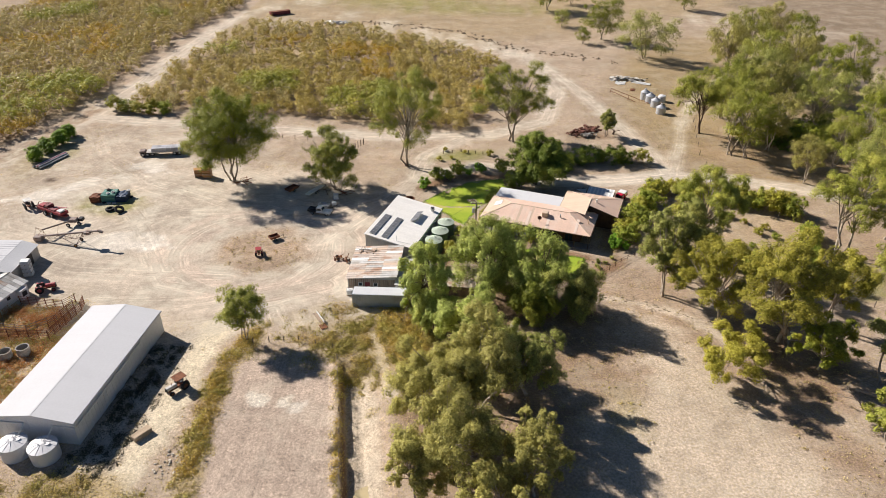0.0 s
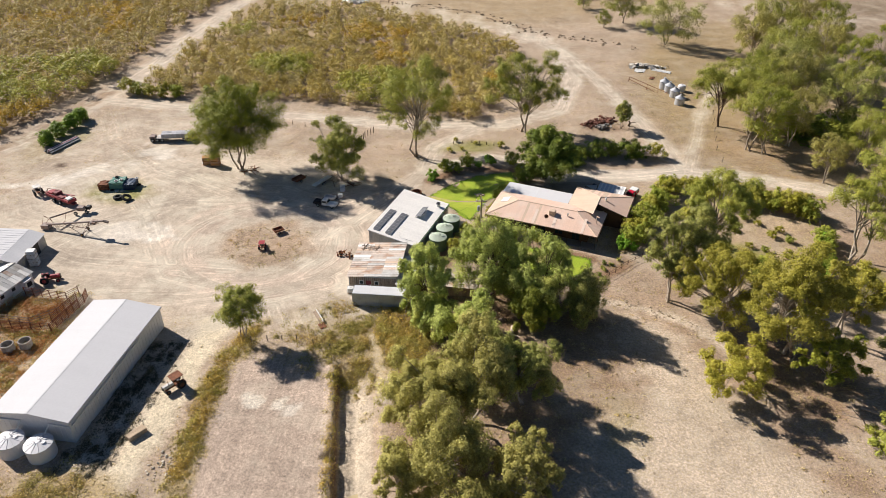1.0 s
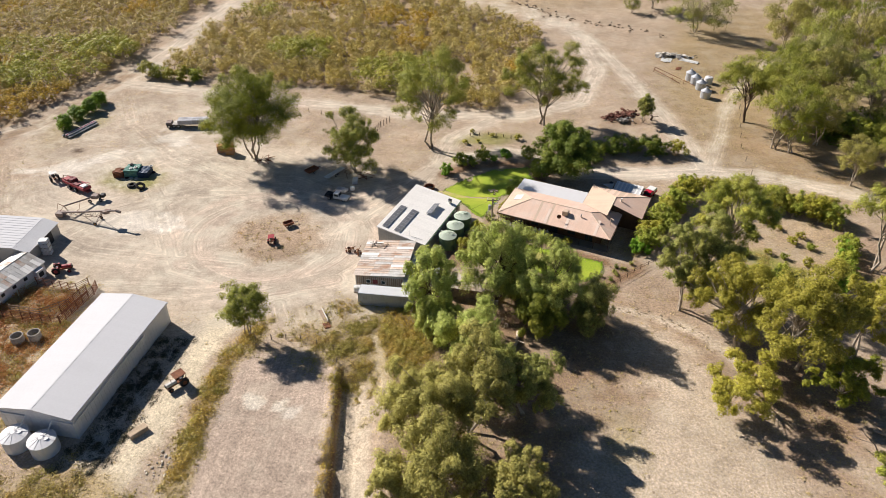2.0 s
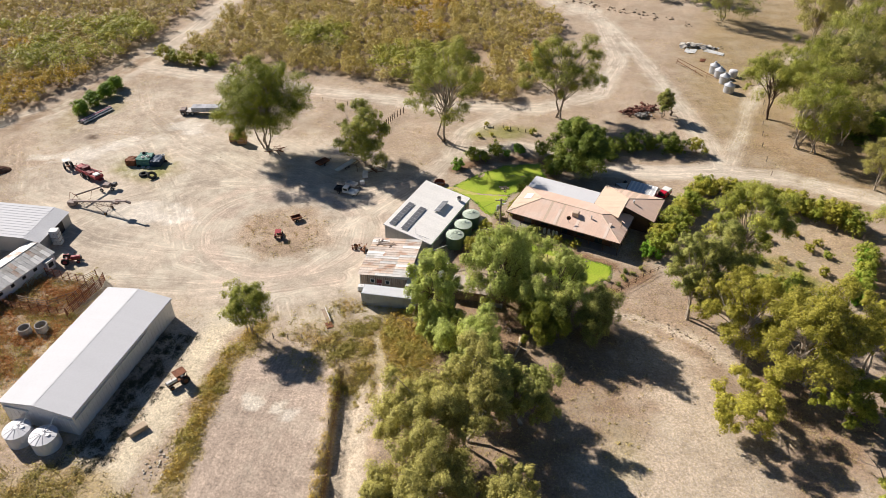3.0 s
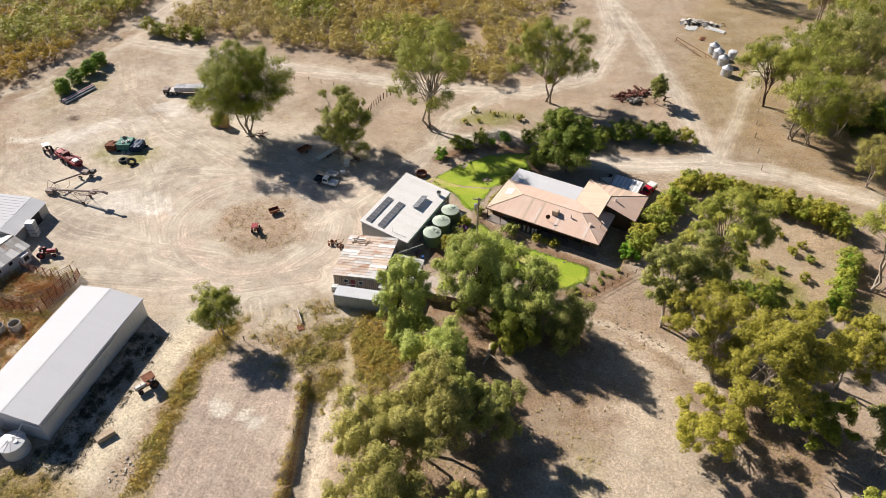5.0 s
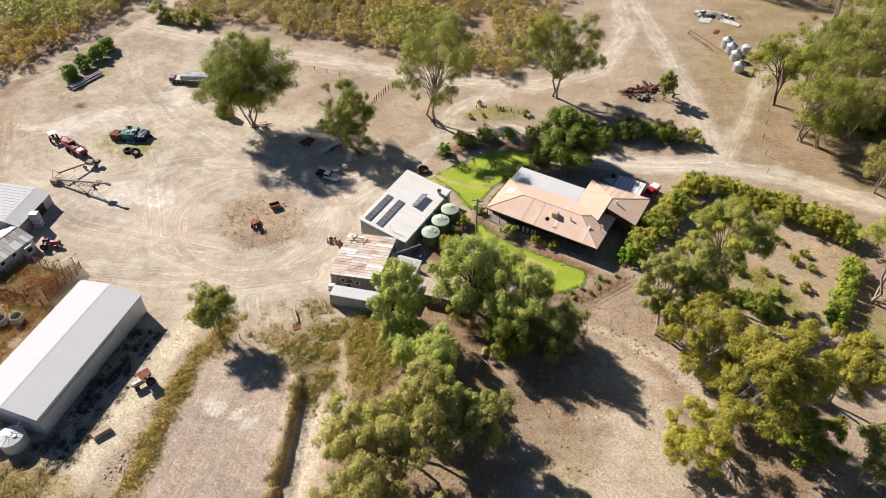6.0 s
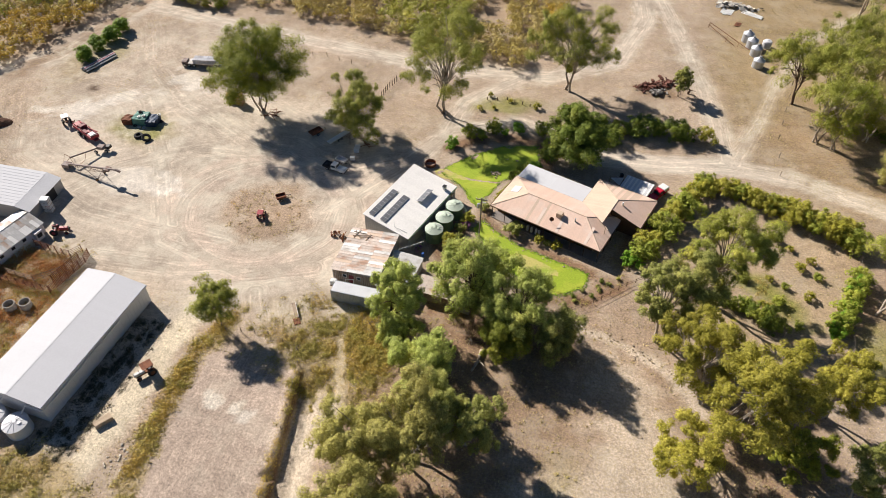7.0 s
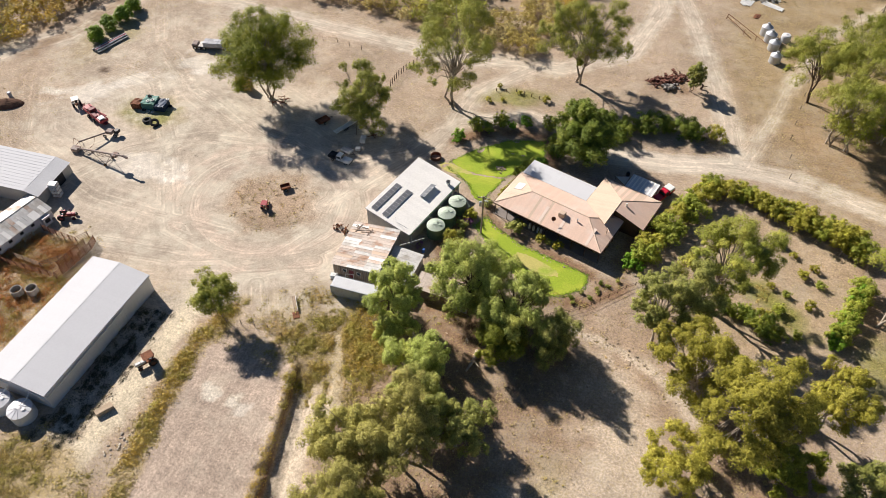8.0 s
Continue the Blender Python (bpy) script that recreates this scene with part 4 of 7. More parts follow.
def rusty_shed():
    ob = thing("iron_shed", "old shed with a patched rusty corrugated iron roof", "shed", at(-17.7, 102.35, -3.0))
    W, L, H0, H1 = 8.7, 10.6, 2.8, 3.5
    simple_walls(ob, W, L, 2.72, M_GREY_WALL)
    for y, i in ((.0, 1), (L, -1)):
        part("wall", wall_panel([(.1, y, 2.73), (W - .1, y, 2.73), (W - .1, y, H1 - .05)], .06, (0, i, 0)), M_GREY_WALL, ob)
    part("wall", wall_panel([(W - .02, .1, 2.73), (W - .02, L - .1, 2.73), (W - .02, L - .1, H1 - .05), (W - .02, .1, H1 - .05)], .06, (-1, 0, 0)), M_GREY_WALL, ob)
    for k in range(1, 24):
        x = k * W / 24
        part("wall_board", boxes(((x - .15, -.03, .05), (x + .15, 0, H0 - .1))), M_WOOD, ob)
    for x in (1.9, 4.6):
        w = part("window", boxes(((x, -.05, 1.2), (x + .8, -.035, 2.0))), M_WHITE, ob)
        part("pane", boxes(((x + .08, -.06, 1.28), (x + .72, -.05, 1.92))), M_GLASS, w)
    part("door", boxes(((3.1, -.06, .05), (4.0, -.035, 2.05))), M_MAROON, ob, "dark red door")
    roof = part("roof", wall_panel([(.1, .1, H0 - .06), (W - .1, .1, H1 - .06), (W - .1, L - .1, H1 - .06), (.1, L - .1, H0 - .06)], .04, (0, 0, -1)), M_WOOD, ob)
    sheets([(-.3, -.3, H0 - .02), (W + .25, -.3, H1 + .02), (W + .25, L + .2, H1 + .02), (-.3, L + .2, H0 - .02)], 0.7, M_RUST_ROOF, roof, (-1, 0, -.08), rows=2.9, rib=0.07,
           jitter=0.03, mats=[M_RUST_ROOF] * 5 + [M_ZINC, M_CREAM_ROOF, M_TERRA_PALE], seed=5)
    part("loose_timber", rods([((.6, 8.6, 3.0), (3.6, 9.2, 3.25)), ((.9, 8.2, 3.0), (1.5, 10.4, 3.1)), ((2.0, 8.3, 3.1), (4.4, 8.9, 3.3)), ((.4, 9.7, 2.95), (3.0, 9.5, 3.2)), ((3.4, 7.8, 3.2), (3.8, 9.6, 3.3)), ((1.0, 9.0, 2.95), (1.2, 9.1, 3.9))], .06), M_WOOD, ob)
    return ob


rusty_shed()


def lean_to():
    ob = thing("lean_to", "grey zinc-roofed lean-to beside the iron shed", "lean-to", at(-9.0, 100.6, -6))
    W, L = 5.2, 8.8
    simple_walls(ob, W, L, 2.25, M_GREY_WALL)
    roof = part("roof", boxes(((.1, .1, 2.26), (W - .1, L - .1, 2.3))), M_WOOD, ob)
    sheets([(-.2, -.2, 2.65), (W + .2, -.2, 2.4), (W + .2, L + .2, 2.4), (-.2, L + .2, 2.65)], 0.78, M_ZINC, roof, (1, 0, -.05), rib=0.04, seed=8)
    part("pipe", rods([((.5, L + .2, 2.9), (4.2, L + 3.4, 3.2)), ((.5, L + .2, 2.9), (.5, L + .2, 2.3))], .06), M_WHITE, ob)
    return ob


lean_to()


def low_shed():
    ob = thing("low_shed", "low shed with a brownish iron roof below the trees", "shed", at(-2.2, 101.6, -6))
    W, L = 7.2, 3.4
    simple_walls(ob, W, L, 2.0, M_WOOD)
    for k in range(1, 16):
        part("wall_board", boxes(((k * W / 16 - .19, -.03, .05), (k * W / 16 + .19, 0, 1.98))), M_WOOD, ob)
    roof = part("roof", boxes(((.1, .1, 2.0), (W - .1, L - .1, 2.04))), M_WOOD, ob)
    sheets([(-.2, -.2, 2.1), (W + .2, -.2, 2.1), (W + .2, L + .2, 2.45), (-.2, L + .2, 2.45)], 0.8, M_RUST_ROOF, roof, (0, -1, -.1), rib=0.05, seed=12, mats=[M_RUST_ROOF])
    return ob


low_shed()


def shipping_container():
    ob = thing("shipping_container", "pale blue-grey corrugated shipping container with a chalky top", "container", at(-16.3, 97.55, -1.5))
    W, D, H = 9.4, 2.44, 2.6
    part("body", boxes(((.05, .05, .15), (W - .05, D - .05, H - .06))), M_CONTAINER, ob)
    bm = bmesh.new()
    for x in (0, W - .16):
        for y in (0, D - .16):
            box(bm, (x, y, .02), (x + .16, y + .16, H))
    for y in (0, D - .12):
        box(bm, (.16, y, .04), (W - .16, y + .12, .2)), box(bm, (.16, y, H - .14), (W - .16, y + .12, H - .01))
    part("post_frame", bm, M_CONTAINER, ob)
    n = 34
    for k in range(n):
        x = .2 + (W - .4) * k / n
        part("side_rib", boxes(((x, .0, .2), (x + .13, .05, H - .15))), M_CONTAINER, ob)
    top = part("roof", boxes(((.12, .12, H - .05), (W - .12, D - .12, H - .01))), M_CONTAINER_TOP, ob, "chalky white roof")
    for k in range(20):
        x = .3 + (W - .6) * k / 20
        part("roof_rib", boxes(((x, .2, H - .01), (x + .2, D - .2, H + .02))), M_CONTAINER_TOP, top)
    return ob


shipping_container()


def house():
    # local x along the front eave to the east, y to the back
    ob = thing("farmhouse", "long brown brick farmhouse with a faded terracotta metal hip roof", "house", at(6.45, 125.15, -19.3))
    W, D, E, R = 22.8, 10.7, 3.1, 4.75
    i = 0.5
    hip = 5.35
    main = thing_part("roof", ob)
    v = {"a": (0, 0, E), "b": (W, 0, E), "c": (W, D, E), "d": (0, D, E), "p": (hip, D / 2, R), "q": (W - hip, D / 2, R)}
    sheets([v["a"], v["b"], v["q"], v["p"]], 0.5, M_TERRA, main, (0, -1, -.37), rib=0.06, high=0.01, seed=1, mats=[M_TERRA] * 9 + [M_TERRA_PALE])
    sheets([v["d"], v["p"], v["q"], v["c"]], 0.5, M_TERRA, main, (0, 1, -.37), rib=0.06, high=0.01, seed=2)
    # west slopes take the copy toned for the sunlight they catch
    sheets([v["a"], v["p"], v["d"]], 0.5, M_TERRA_PALE, main, (-1, 0, -.37), rib=0.06, high=0.01, seed=3)
    sheets([v["b"], v["c"], v["q"]], 0.5, M_TERRA, main, (1, 0, -.37), rib=0.06, high=0.01, seed=4)
    part("ridge_cap", rods([(v["p"], v["q"]), (v["a"], v["p"]), (v["d"], v["p"]), (v["b"], v["q"]), (v["c"], v["q"])], .1), M_TERRA_PALE, main)
    # rear wing: its ridge runs back from the main ridge, hipped at the back, with a verge on the east front
    x0, x1, y1, ys = 14.5, 26.7, 19.0, 9.8
    xm, half = (x0 + x1) / 2, (x1 - x0) / 2
    R2 = E + half * (R - E) / hip * 0.95
    yh = y1 - half
    s = (R - E) / (D / 2)
    yr = D - (R2 - E) / s if R2 < R else D / 2
    wing = thing_part("rear_roof", ob)
    sheets([(x0, D, E), (x0, y1, E), (xm, yh, R2), (xm, yr, R2)], 0.5, M_TERRA_PALE, wing, (-1, 0, -.37), rib=0.06, high=0.01, seed=5)
    sheets([(x0, y1, E), (x1, y1, E), (xm, yh, R2)], 0.5, M_TERRA_PALE, wing, (0, 1, -.37), rib=0.06, high=0.01, seed=6, mats=[M_TERRA, M_TERRA_PALE])
    sheets([(x1, ys, E), (x1, y1, E), (xm, yh, R2), (xm, yr, R2), (xm, ys, R2)], 0.5, M_TERRA, wing, (1, 0, -.37), rib=0.06, high=0.01, seed=7)
    part("ridge_cap", rods([((xm, yr, R2), (xm, yh, R2)), ((x0, y1, E), (xm, yh, R2)), ((x1, y1, E), (xm, yh, R2))], .1), M_TERRA_PALE, wing)
    part("ceiling", boxes(((.3, .3, E - .16), (W - .3, D - .3, E - .08)), ((x0 + .2, D - .2, E - .17), (x1 - .3, y1 - .3, E - .09))), M_TIMBER, ob)
    # brick walls stand back under deep eaves
    for lo, hi in (((i, 2.3, 0), (W - 2.2, 2.5, E - .17)), ((i, D - .8, 0), (W - 2.2, D - .6, E - .17)), ((i, 2.5, 0), (i + .2, D - .8, E - .17)),
                   ((W - 2.4, 2.5, 0), (W - 2.2, D - .8, E - .17)), ((x0 + .7, D - .59, 0), (x0 + .9, y1 - .8, E - .17)), ((x1 - 1.2, ys + .6, 0), (x1 - 1.0, y1 - .8, E - .17)),
                   ((x0 + .7, y1 - .8, 0), (x1 - 1.0, y1 - .6, E - .17)), ((W - 2.19, ys + .4, 0), (x1 - 1.0, ys + .6, E - .17))):
        part("wall", boxes((lo, hi)), M_BRICK, ob)
    part("gable_wall", wall_panel([(xm, ys + .05, E), (x1 - .5, ys + .05, E), (xm, ys + .05, R2 - .1)], .1, (0, 1, 0)), M_TIMBER, ob)
    for k, x in enumerate((3.0, 6.5, 10.5, 14.0, 17.5)):
        w = part("window", boxes(((x, 2.24, .7 if k % 2 else .15), (x + 1.6, 2.3, 2.1))), M_TIMBER, ob)
        for q in range(2):
            part("pane", boxes(((x + .08 + q * .76, 2.2, .8 if k % 2 else .25), (x + .08 + q * .76 + .68, 2.24, 2.02))), M_GLASS, w)
    for k in range(9):
        part("verandah_post", boxes(((.25 + k * (W - .6) / 8, .22, 0), (.35 + k * (W - .6) / 8, .32, E - .12))), M_TIMBER, ob)
    for y in (3.4, 6.6, 9.8):
        part("verandah_post", boxes(((W - .35, y, 0), (W - .25, y + .1, E - .12))), M_TIMBER, ob)
    for x, y in ((x1 - .3, ys + .2), (x1 - .3, y1 - .4), (x1 - .3, 14.5)):
        part("verandah_post", boxes(((x, y, 0), (x + .1, y + .1, E - .12))), M_TIMBER, ob)
    part("gutter", boxes(((-.1, -.14, E - .13), (W + .1, 0, E + .0)), ((W, 0.02, E - .13), (W + .13, ys, E)), ((x1, ys, E - .13), (x1 + .13, y1, E)), ((-.14, .02, E - .13), (0, D, E))), M_TIMBER, ob)
    part("verandah_floor", boxes(((.1, .1, .0), (W - .1, 2.3, .09))), M_PAVE, ob)
    # roof fittings
    cool = part("roof_cooler", boxes(((12.3, 2.9, 4.05), (13.5, 4.0, 5.05)), bevel=.08), M_TERRA_PALE, ob, "faded evaporative cooler box")
    part("cooler_base", boxes(((12.55, 3.1, 3.9), (13.25, 3.8, 4.06))), M_STEEL, cool)
    part("skylight", wall_panel([(1.5, 5.2, E + 1.5 * .308 + .1), (1.5, 7.2, E + 1.5 * .308 + .1), (3.0, 7.2, E + 3.0 * .308 + .1), (3.0, 5.2, E + 3.0 * .308 + .1)], .08, (0, 0, -1)), M_TANK, ob)
    part("flue", rods([((16.0, 3.6, 4.3), (16.0, 3.6, 4.95))], .14, 8), M_STEEL, ob)
    part("flue", rods([((21.6, 4.4, 3.5), (21.6, 4.4, 5.2)), ((21.6, 4.4, 5.15), (22.3, 3.7, 5.25))], .07, 8), M_TERRA_PALE, ob)
    part("flue", rods([((xm + 1.2, yh - .5, R2 - .4), (xm + 1.2, yh - .5, R2 + .35))], .18, 8), M_WHITE, ob)
    dish = part("satellite_dish", lathe(bmesh.new(), [(0, 0), (.25, .03), (.42, .12)], 14, Matrix.Translation((12.2, 1.4, 4.55)) @ pose(0, 0, 0, 40, 20, 0)), M_RUST, ob)
    part("dish_mast", rods([((12.2, 1.5, 3.5), (12.2, 1.45, 4.55))], .03), M_STEEL, dish)
    for x in (9.5, 13.6, 19.4):
        part("roof_strip", wall_panel([(x, .15, E + .15 * s + .06), (x + .55, .15, E + .15 * s + .06), (x + .55, 3.9, E + 3.9 * s + .06), (x, 3.9, E + 3.9 * s + .06)], .02, (0, 0, -1)), M_TERRA_STRIP, ob, "pale replacement roof sheet")
    return ob


def thing_part(name, parent):
    """A carrier for the sheets of one roof: the battens below them."""
    bm = boxes(((8, 5.0, 3.2), (16, 5.6, 3.3))) if name == "roof" else boxes(((19, 11, 3.2), (22, 15, 3.3)))
    return part(name, bm, M_TIMBER, parent)


house()


def patio():
    ob = thing("patio_cover", "flat patio roof of grey and white sheets on posts", "patio roof", at(6.45, 125.15, -19.3))
    for x0, x1, material, seed in ((.2, 7.2, M_CONTAINER_TOP, 1), (7.2, 14.4, M_WHITE_ROOF, 2)):
        roof = part("roof", boxes(((x0 + .05, 10.95, 2.82), (x1 - .05, 15.5, 2.86))), M_TIMBER, ob)
        sheets([(x0, 10.85, 3.0), (x1, 10.85, 3.0), (x1, 15.7, 2.88), (x0, 15.7, 2.88)], .76, material, roof, (0, 1, -.02), rib=.03, seed=seed, high=.006)
    for x in (.3, 5.2, 9.8, 14.2):
        part("post", boxes(((x, 15.3, 0), (x + .1, 15.4, 2.82))), M_TIMBER, ob)
    return ob


patio()


def carport():
    ob = thing("carport", "small carport with a pale ribbed iron roof", "carport", at(30.5, 137.7, -19.3))
    roof = part("roof", boxes(((.1, .1, 2.34), (5.6, 4.2, 2.38))), M_STEEL, ob)
    for k in range(14):
        sheets([(k * .41, 0, 2.5), (k * .41 + .38, 0, 2.5), (k * .41 + .38, 4.4, 2.42), (k * .41, 4.4, 2.42)], .4, M_CREAM_ROOF if k % 2 else M_CONTAINER_TOP, roof, (0, 1, -.02), rib=.02, high=.012)
    for x in (.15, 5.5):
        for y in (.15, 4.1):
            part("post", boxes(((x, y, 0), (x + .08, y + .08, 2.34))), M_TIMBER, ob)
    sail = bmesh.new()
    pts = [sail.verts.new(p) for p in ((-2.6, 1.4, 2.6), (-.2, .4, 2.3), (-.4, 3.4, 2.2))]
    sail.faces.new(pts)
    bmesh.ops.solidify(sail, geom=sail.faces[:], thickness=.02)
    part("shade_sail", sail, M_WHITE, ob, "white shade sail")
    part("sail_post", rods([((-2.6, 1.4, 0), (-2.6, 1.4, 2.65)), ((-.4, 3.4, 0), (-.4, 3.4, 2.25)), ((-.2, .4, 0), (-.2, .4, 2.35))], .05), M_TIMBER, ob)
    return ob


carport()


def shearing_shed():
    ob = thing("hay_shed", "white-roofed farm shed with a lower front section", "shed", at(-78.6, 102.6, 1.5))
    # local x to the west is negative; the lower front slopes to the east
    W, L, H = 24, 10.0, 3.45
    part("wall", wall_panel([(-W, 0, 0), (-2.6, 0, 0), (-2.6, 0, H - .05), (-W, 0, H - .05)], .08, (0, 1, 0)), M_GREY_WALL, ob)
    part("wall", wall_panel([(-W, L, 0), (-2.6, L, 0), (-2.6, L, H - .05), (-W, L, H - .05)], .08, (0, -1, 0)), M_GREY_WALL, ob)
    part("wall", wall_panel([(0, .1, 0), (0, L - .1, 0), (0, L - .1, 2.5), (0, .1, 2.5)], .08, (-1, 0, 0)), M_GREY_WALL, ob)
    part("wall", wall_panel([(-W, .1, 0), (-W, L - .1, 0), (-W, L - .1, H - .05), (-W, .1, H - .05)], .08, (1, 0, 0)), M_GREY_WALL, ob)
    for y, i in ((0, 1), (L, -1)):
        part("wall", wall_panel([(-2.58, y, 0), (0, y, 0), (0, y, 2.5), (-2.58, y, H - .05)], .08, (0, i, 0)), M_GREY_WALL, ob)
    # black sheet on the closed wall imitates the shade inside a doorway
    part("door", boxes(((0.01, 4.5, 0), (.06, 7.6, 2.3))), M_BLACK, ob, "black sheet standing for the shade in an open doorway")
    roof = part("roof", boxes(((-W + .1, .1, H - .16), (-2.7, L - .1, H - .1))), M_WHITE_ROOF, ob)
    sheets([(-2.5, -.2, H), (-2.5, L + .2, H), (-W - .2, L + .2, H + .5), (-W - .2, -.2, H + .5)], .8, M_WHITE_ROOF, roof, (1, 0, -.02), rib=.03, seed=3)
    low_roof = part("front_roof", boxes(((-2.5, .1, 2.3), (-.1, L - .1, 2.36))), M_ZINC, ob)
    sheets([(.25, -.2, 2.5), (.25, L + .2, 2.5), (-2.6, L + .2, H + .02), (-2.6, -.2, H + .02)], .8, M_WHITE_WALL, low_roof, (1, 0, -.3), rib=.03, seed=4, high=.006)
    return ob


shearing_shed()


def old_shed():
    ob = thing("old_woolshed", "old shed with a faded grey and rust iron gable roof", "shed", at(-74.6, 100.6, -14))
    # local y runs south along the ridge (negative), x west is negative
    L, W, E, R = 17.0, 6.5, 2.3, 3.4
    part("wall", wall_panel([(0, -L, 0), (0, 0, 0), (0, 0, E), (0, -L, E)], .08, (-1, 0, 0)), M_WHITE_WALL, ob)
    part("wall", wall_panel([(-W, -L, 0), (-W, 0, 0), (-W, 0, E), (-W, -L, E)], .08, (1, 0, 0)), M_GREY_WALL, ob)
    for y, i in ((-.02, -1), (-L + .02, 1)):
        part("wall", wall_panel([(-W + .1, y, 0), (-.1, y, 0), (-.1, y, E), (-W / 2, y, R - .05), (-W + .1, y, E)], .08, (0, i, 0)), M_GREY_WALL, ob)
    for k in range(6):
        w = part("window", boxes(((.01, -2.2 - k * 2.4, 1.1), (.05, -1.5 - k * 2.4, 1.7))), M_BLACK, ob)
    roof = part("roof", boxes(((-W + .2, -L + .2, E - .1), (-.2, -.2, E - .06))), M_WOOD, ob)
    for sx, seed in ((.35, 5), (-W - .35, 6)):
        sheets([(-W / 2, -L - .2, R), (-W / 2, .25, R), (sx, .25, E - .12), (sx, -L - .2, E - .12)], .8, M_ZINC, roof, (1 if sx > 0 else -1, 0, -.34), rows=2.0, rib=.04, seed=seed, jitter=.02,
               mats=[M_ZINC, M_ZINC, M_ZINC, M_CREAM_ROOF, M_RUST_ROOF])
    part("ridge_cap", rods([((-W / 2, -L - .2, R + .03), (-W / 2, .25, R + .03))], .08), M_ZINC, roof)
    porch = part("porch", boxes(((.02, -2.6, 0), (1.0, -1.0, 1.9))), M_WHITE_WALL, ob, "white porch with a black sheet for its shaded opening")
    # no hole here: a black plate paints the porch's inner shade
    part("opening", boxes(((1.0, -2.3, .6), (1.03, -1.3, 1.5))), M_BLACK, porch)
    return ob


old_shed()


# ---- trees ----
GUM = dict(bare=0.3, droop=0.35, size=(0.31, 0.175), clump=0.27, stems=2, thick=1.0)


def gum(label, x, y, height, radius, leaf_mat=M_GUM, seed=1, count=11000, clumps=30, name="gum_tree", turn=0.0, bark=M_BARK, **more):
    return tree(name, label, x, y, tree_meshes(seed, height, radius, leaf_mat, bark, clumps=clumps, count=int(count * 2.35), **{**GUM, **more}), "", 0.0, turn)


# round the yard
gum("tall round-crowned gum tree with dark green foliage over the yard", -51.2, 147.4, 21.5, 10.8, M_GUM_DARK, 11, 34000, 74, stems=4, bare=0.16, clump=0.24, low=-0.95, size=(0.35, 0.19))
gum("leaning gum tree with sparse pale foliage over parked trailers", -26.0, 143.4, 14.5, 7.2, M_GUM, 12, 17000, 50, lean=(-1.2, 1.0), bare=0.02, clump=0.23, low=-0.95, bark=M_BARK)
gum("open-crowned gum tree with a forked trunk", -10.8, 157.8, 24.0, 10.2, M_GUM, 13, 18000, 46, clump=0.20, bare=0.2, stems=3, low=-0.7)
gum("gum tree with a spreading crown beside the track", 16.3, 173.8, 22.0, 9.4, M_GUM, 14, 18000, 46, clump=0.21, bare=0.16, low=-0.7)
gum("small gum tree standing alone in the yard", -32.5, 88.0, 10.0, 3.9, M_GUM, 15, 6500, 44, bare=0.34, stems=3, size=(0.3, 0.16), clump=0.30, low=-0.9)
gum("young gum tree beside a rubble heap", 42.6, 178.2, 7.8, 2.4, M_GUM_GREY, 16, 4500, 46, bare=0.08, clump=0.36)

# pepper trees behind the sheds
PEP = dict(droop=0.55, size=(0.38, 0.155), stems=2, squash=0.9, name="pepper_tree", bark=M_BARK_DARK)
gum("pepper tree with drooping light green foliage beside the container", -3.4, 94.4, 14.0, 5.2, M_PEPPER, 21, 17000, 44, bare=0.0, clump=0.25, low=-0.95, **PEP)
gum("large pepper tree with drooping bright green foliage", 7.0, 101.8, 16.0, 7.2, M_PEPPER, 22, 23000, 52, bare=0.0, clump=0.24, low=-0.95, **PEP)
gum("large pepper tree with drooping bright green foliage", 15.6, 98.6, 15.0, 6.6, M_PEPPER, 23, 20000, 48, bare=0.0, clump=0.24, low=-0.95, **PEP)
gum("dark bushy pepper tree at the edge of the clearing", 22.8, 96.6, 9.5, 4.4, M_GUM_GREY, 24, 8000, 22, bare=0.02, clump=0.34, low=-0.95, **PEP)
gum("low dark pepper tree in the shade of taller ones", 14.0, 93.6, 8.5, 4.6, M_GUM_DARK, 27, 7000, 22, bare=0.0, clump=0.3, low=-0.95, **PEP)
gum("slim pepper tree with hanging foliage over weeds", -2.2, 90.0, 9.0, 3.4, M_PEPPER, 28, 6000, 20, bare=0.0, clump=0.32, low=-0.95, **PEP)
gum("pepper tree with pale hanging foliage", 3.6, 84.6, 12.5, 5.0, M_PEPPER, 25, 14000, 36, bare=0.0, clump=0.27, **PEP)

# gums along the channel
gum("tall gum tree with fine olive foliage beside the channel", -1.2, 69.0, 15.5, 6.3, M_GUM_FINE, 31, 17000, 46, clump=0.24, bare=0.1, low=-0.7, size=(0.32, 0.16), droop=0.55, stems=3)
gum("tall gum tree with fine olive foliage and a forked trunk", 4.6, 71.5, 17.0, 6.4, M_GUM_FINE, 32, 16000, 44, clump=0.23, bare=0.2, low=-0.7, size=(0.32, 0.16), droop=0.55)
gum("pepper tree with thin hanging foliage and dark limbs", 6.0, 77.2, 13.0, 5.0, M_GUM_GREY, 26, 11000, 32, bare=0.05, clump=0.25, **PEP)
gum("slender dark gum tree", 12.0, 75.5, 12.5, 4.8, M_GUM_GREY, 33, 10000, 26, clump=0.28, bare=0.08, size=(0.32, 0.16), droop=0.55)
gum("gum tree with fine grey-green foliage", 1.2, 60.2, 14.5, 6.4, M_GUM_FINE, 34, 15000, 44, clump=0.24, bare=0.1, low=-0.7, size=(0.32, 0.16), droop=0.55, stems=3)
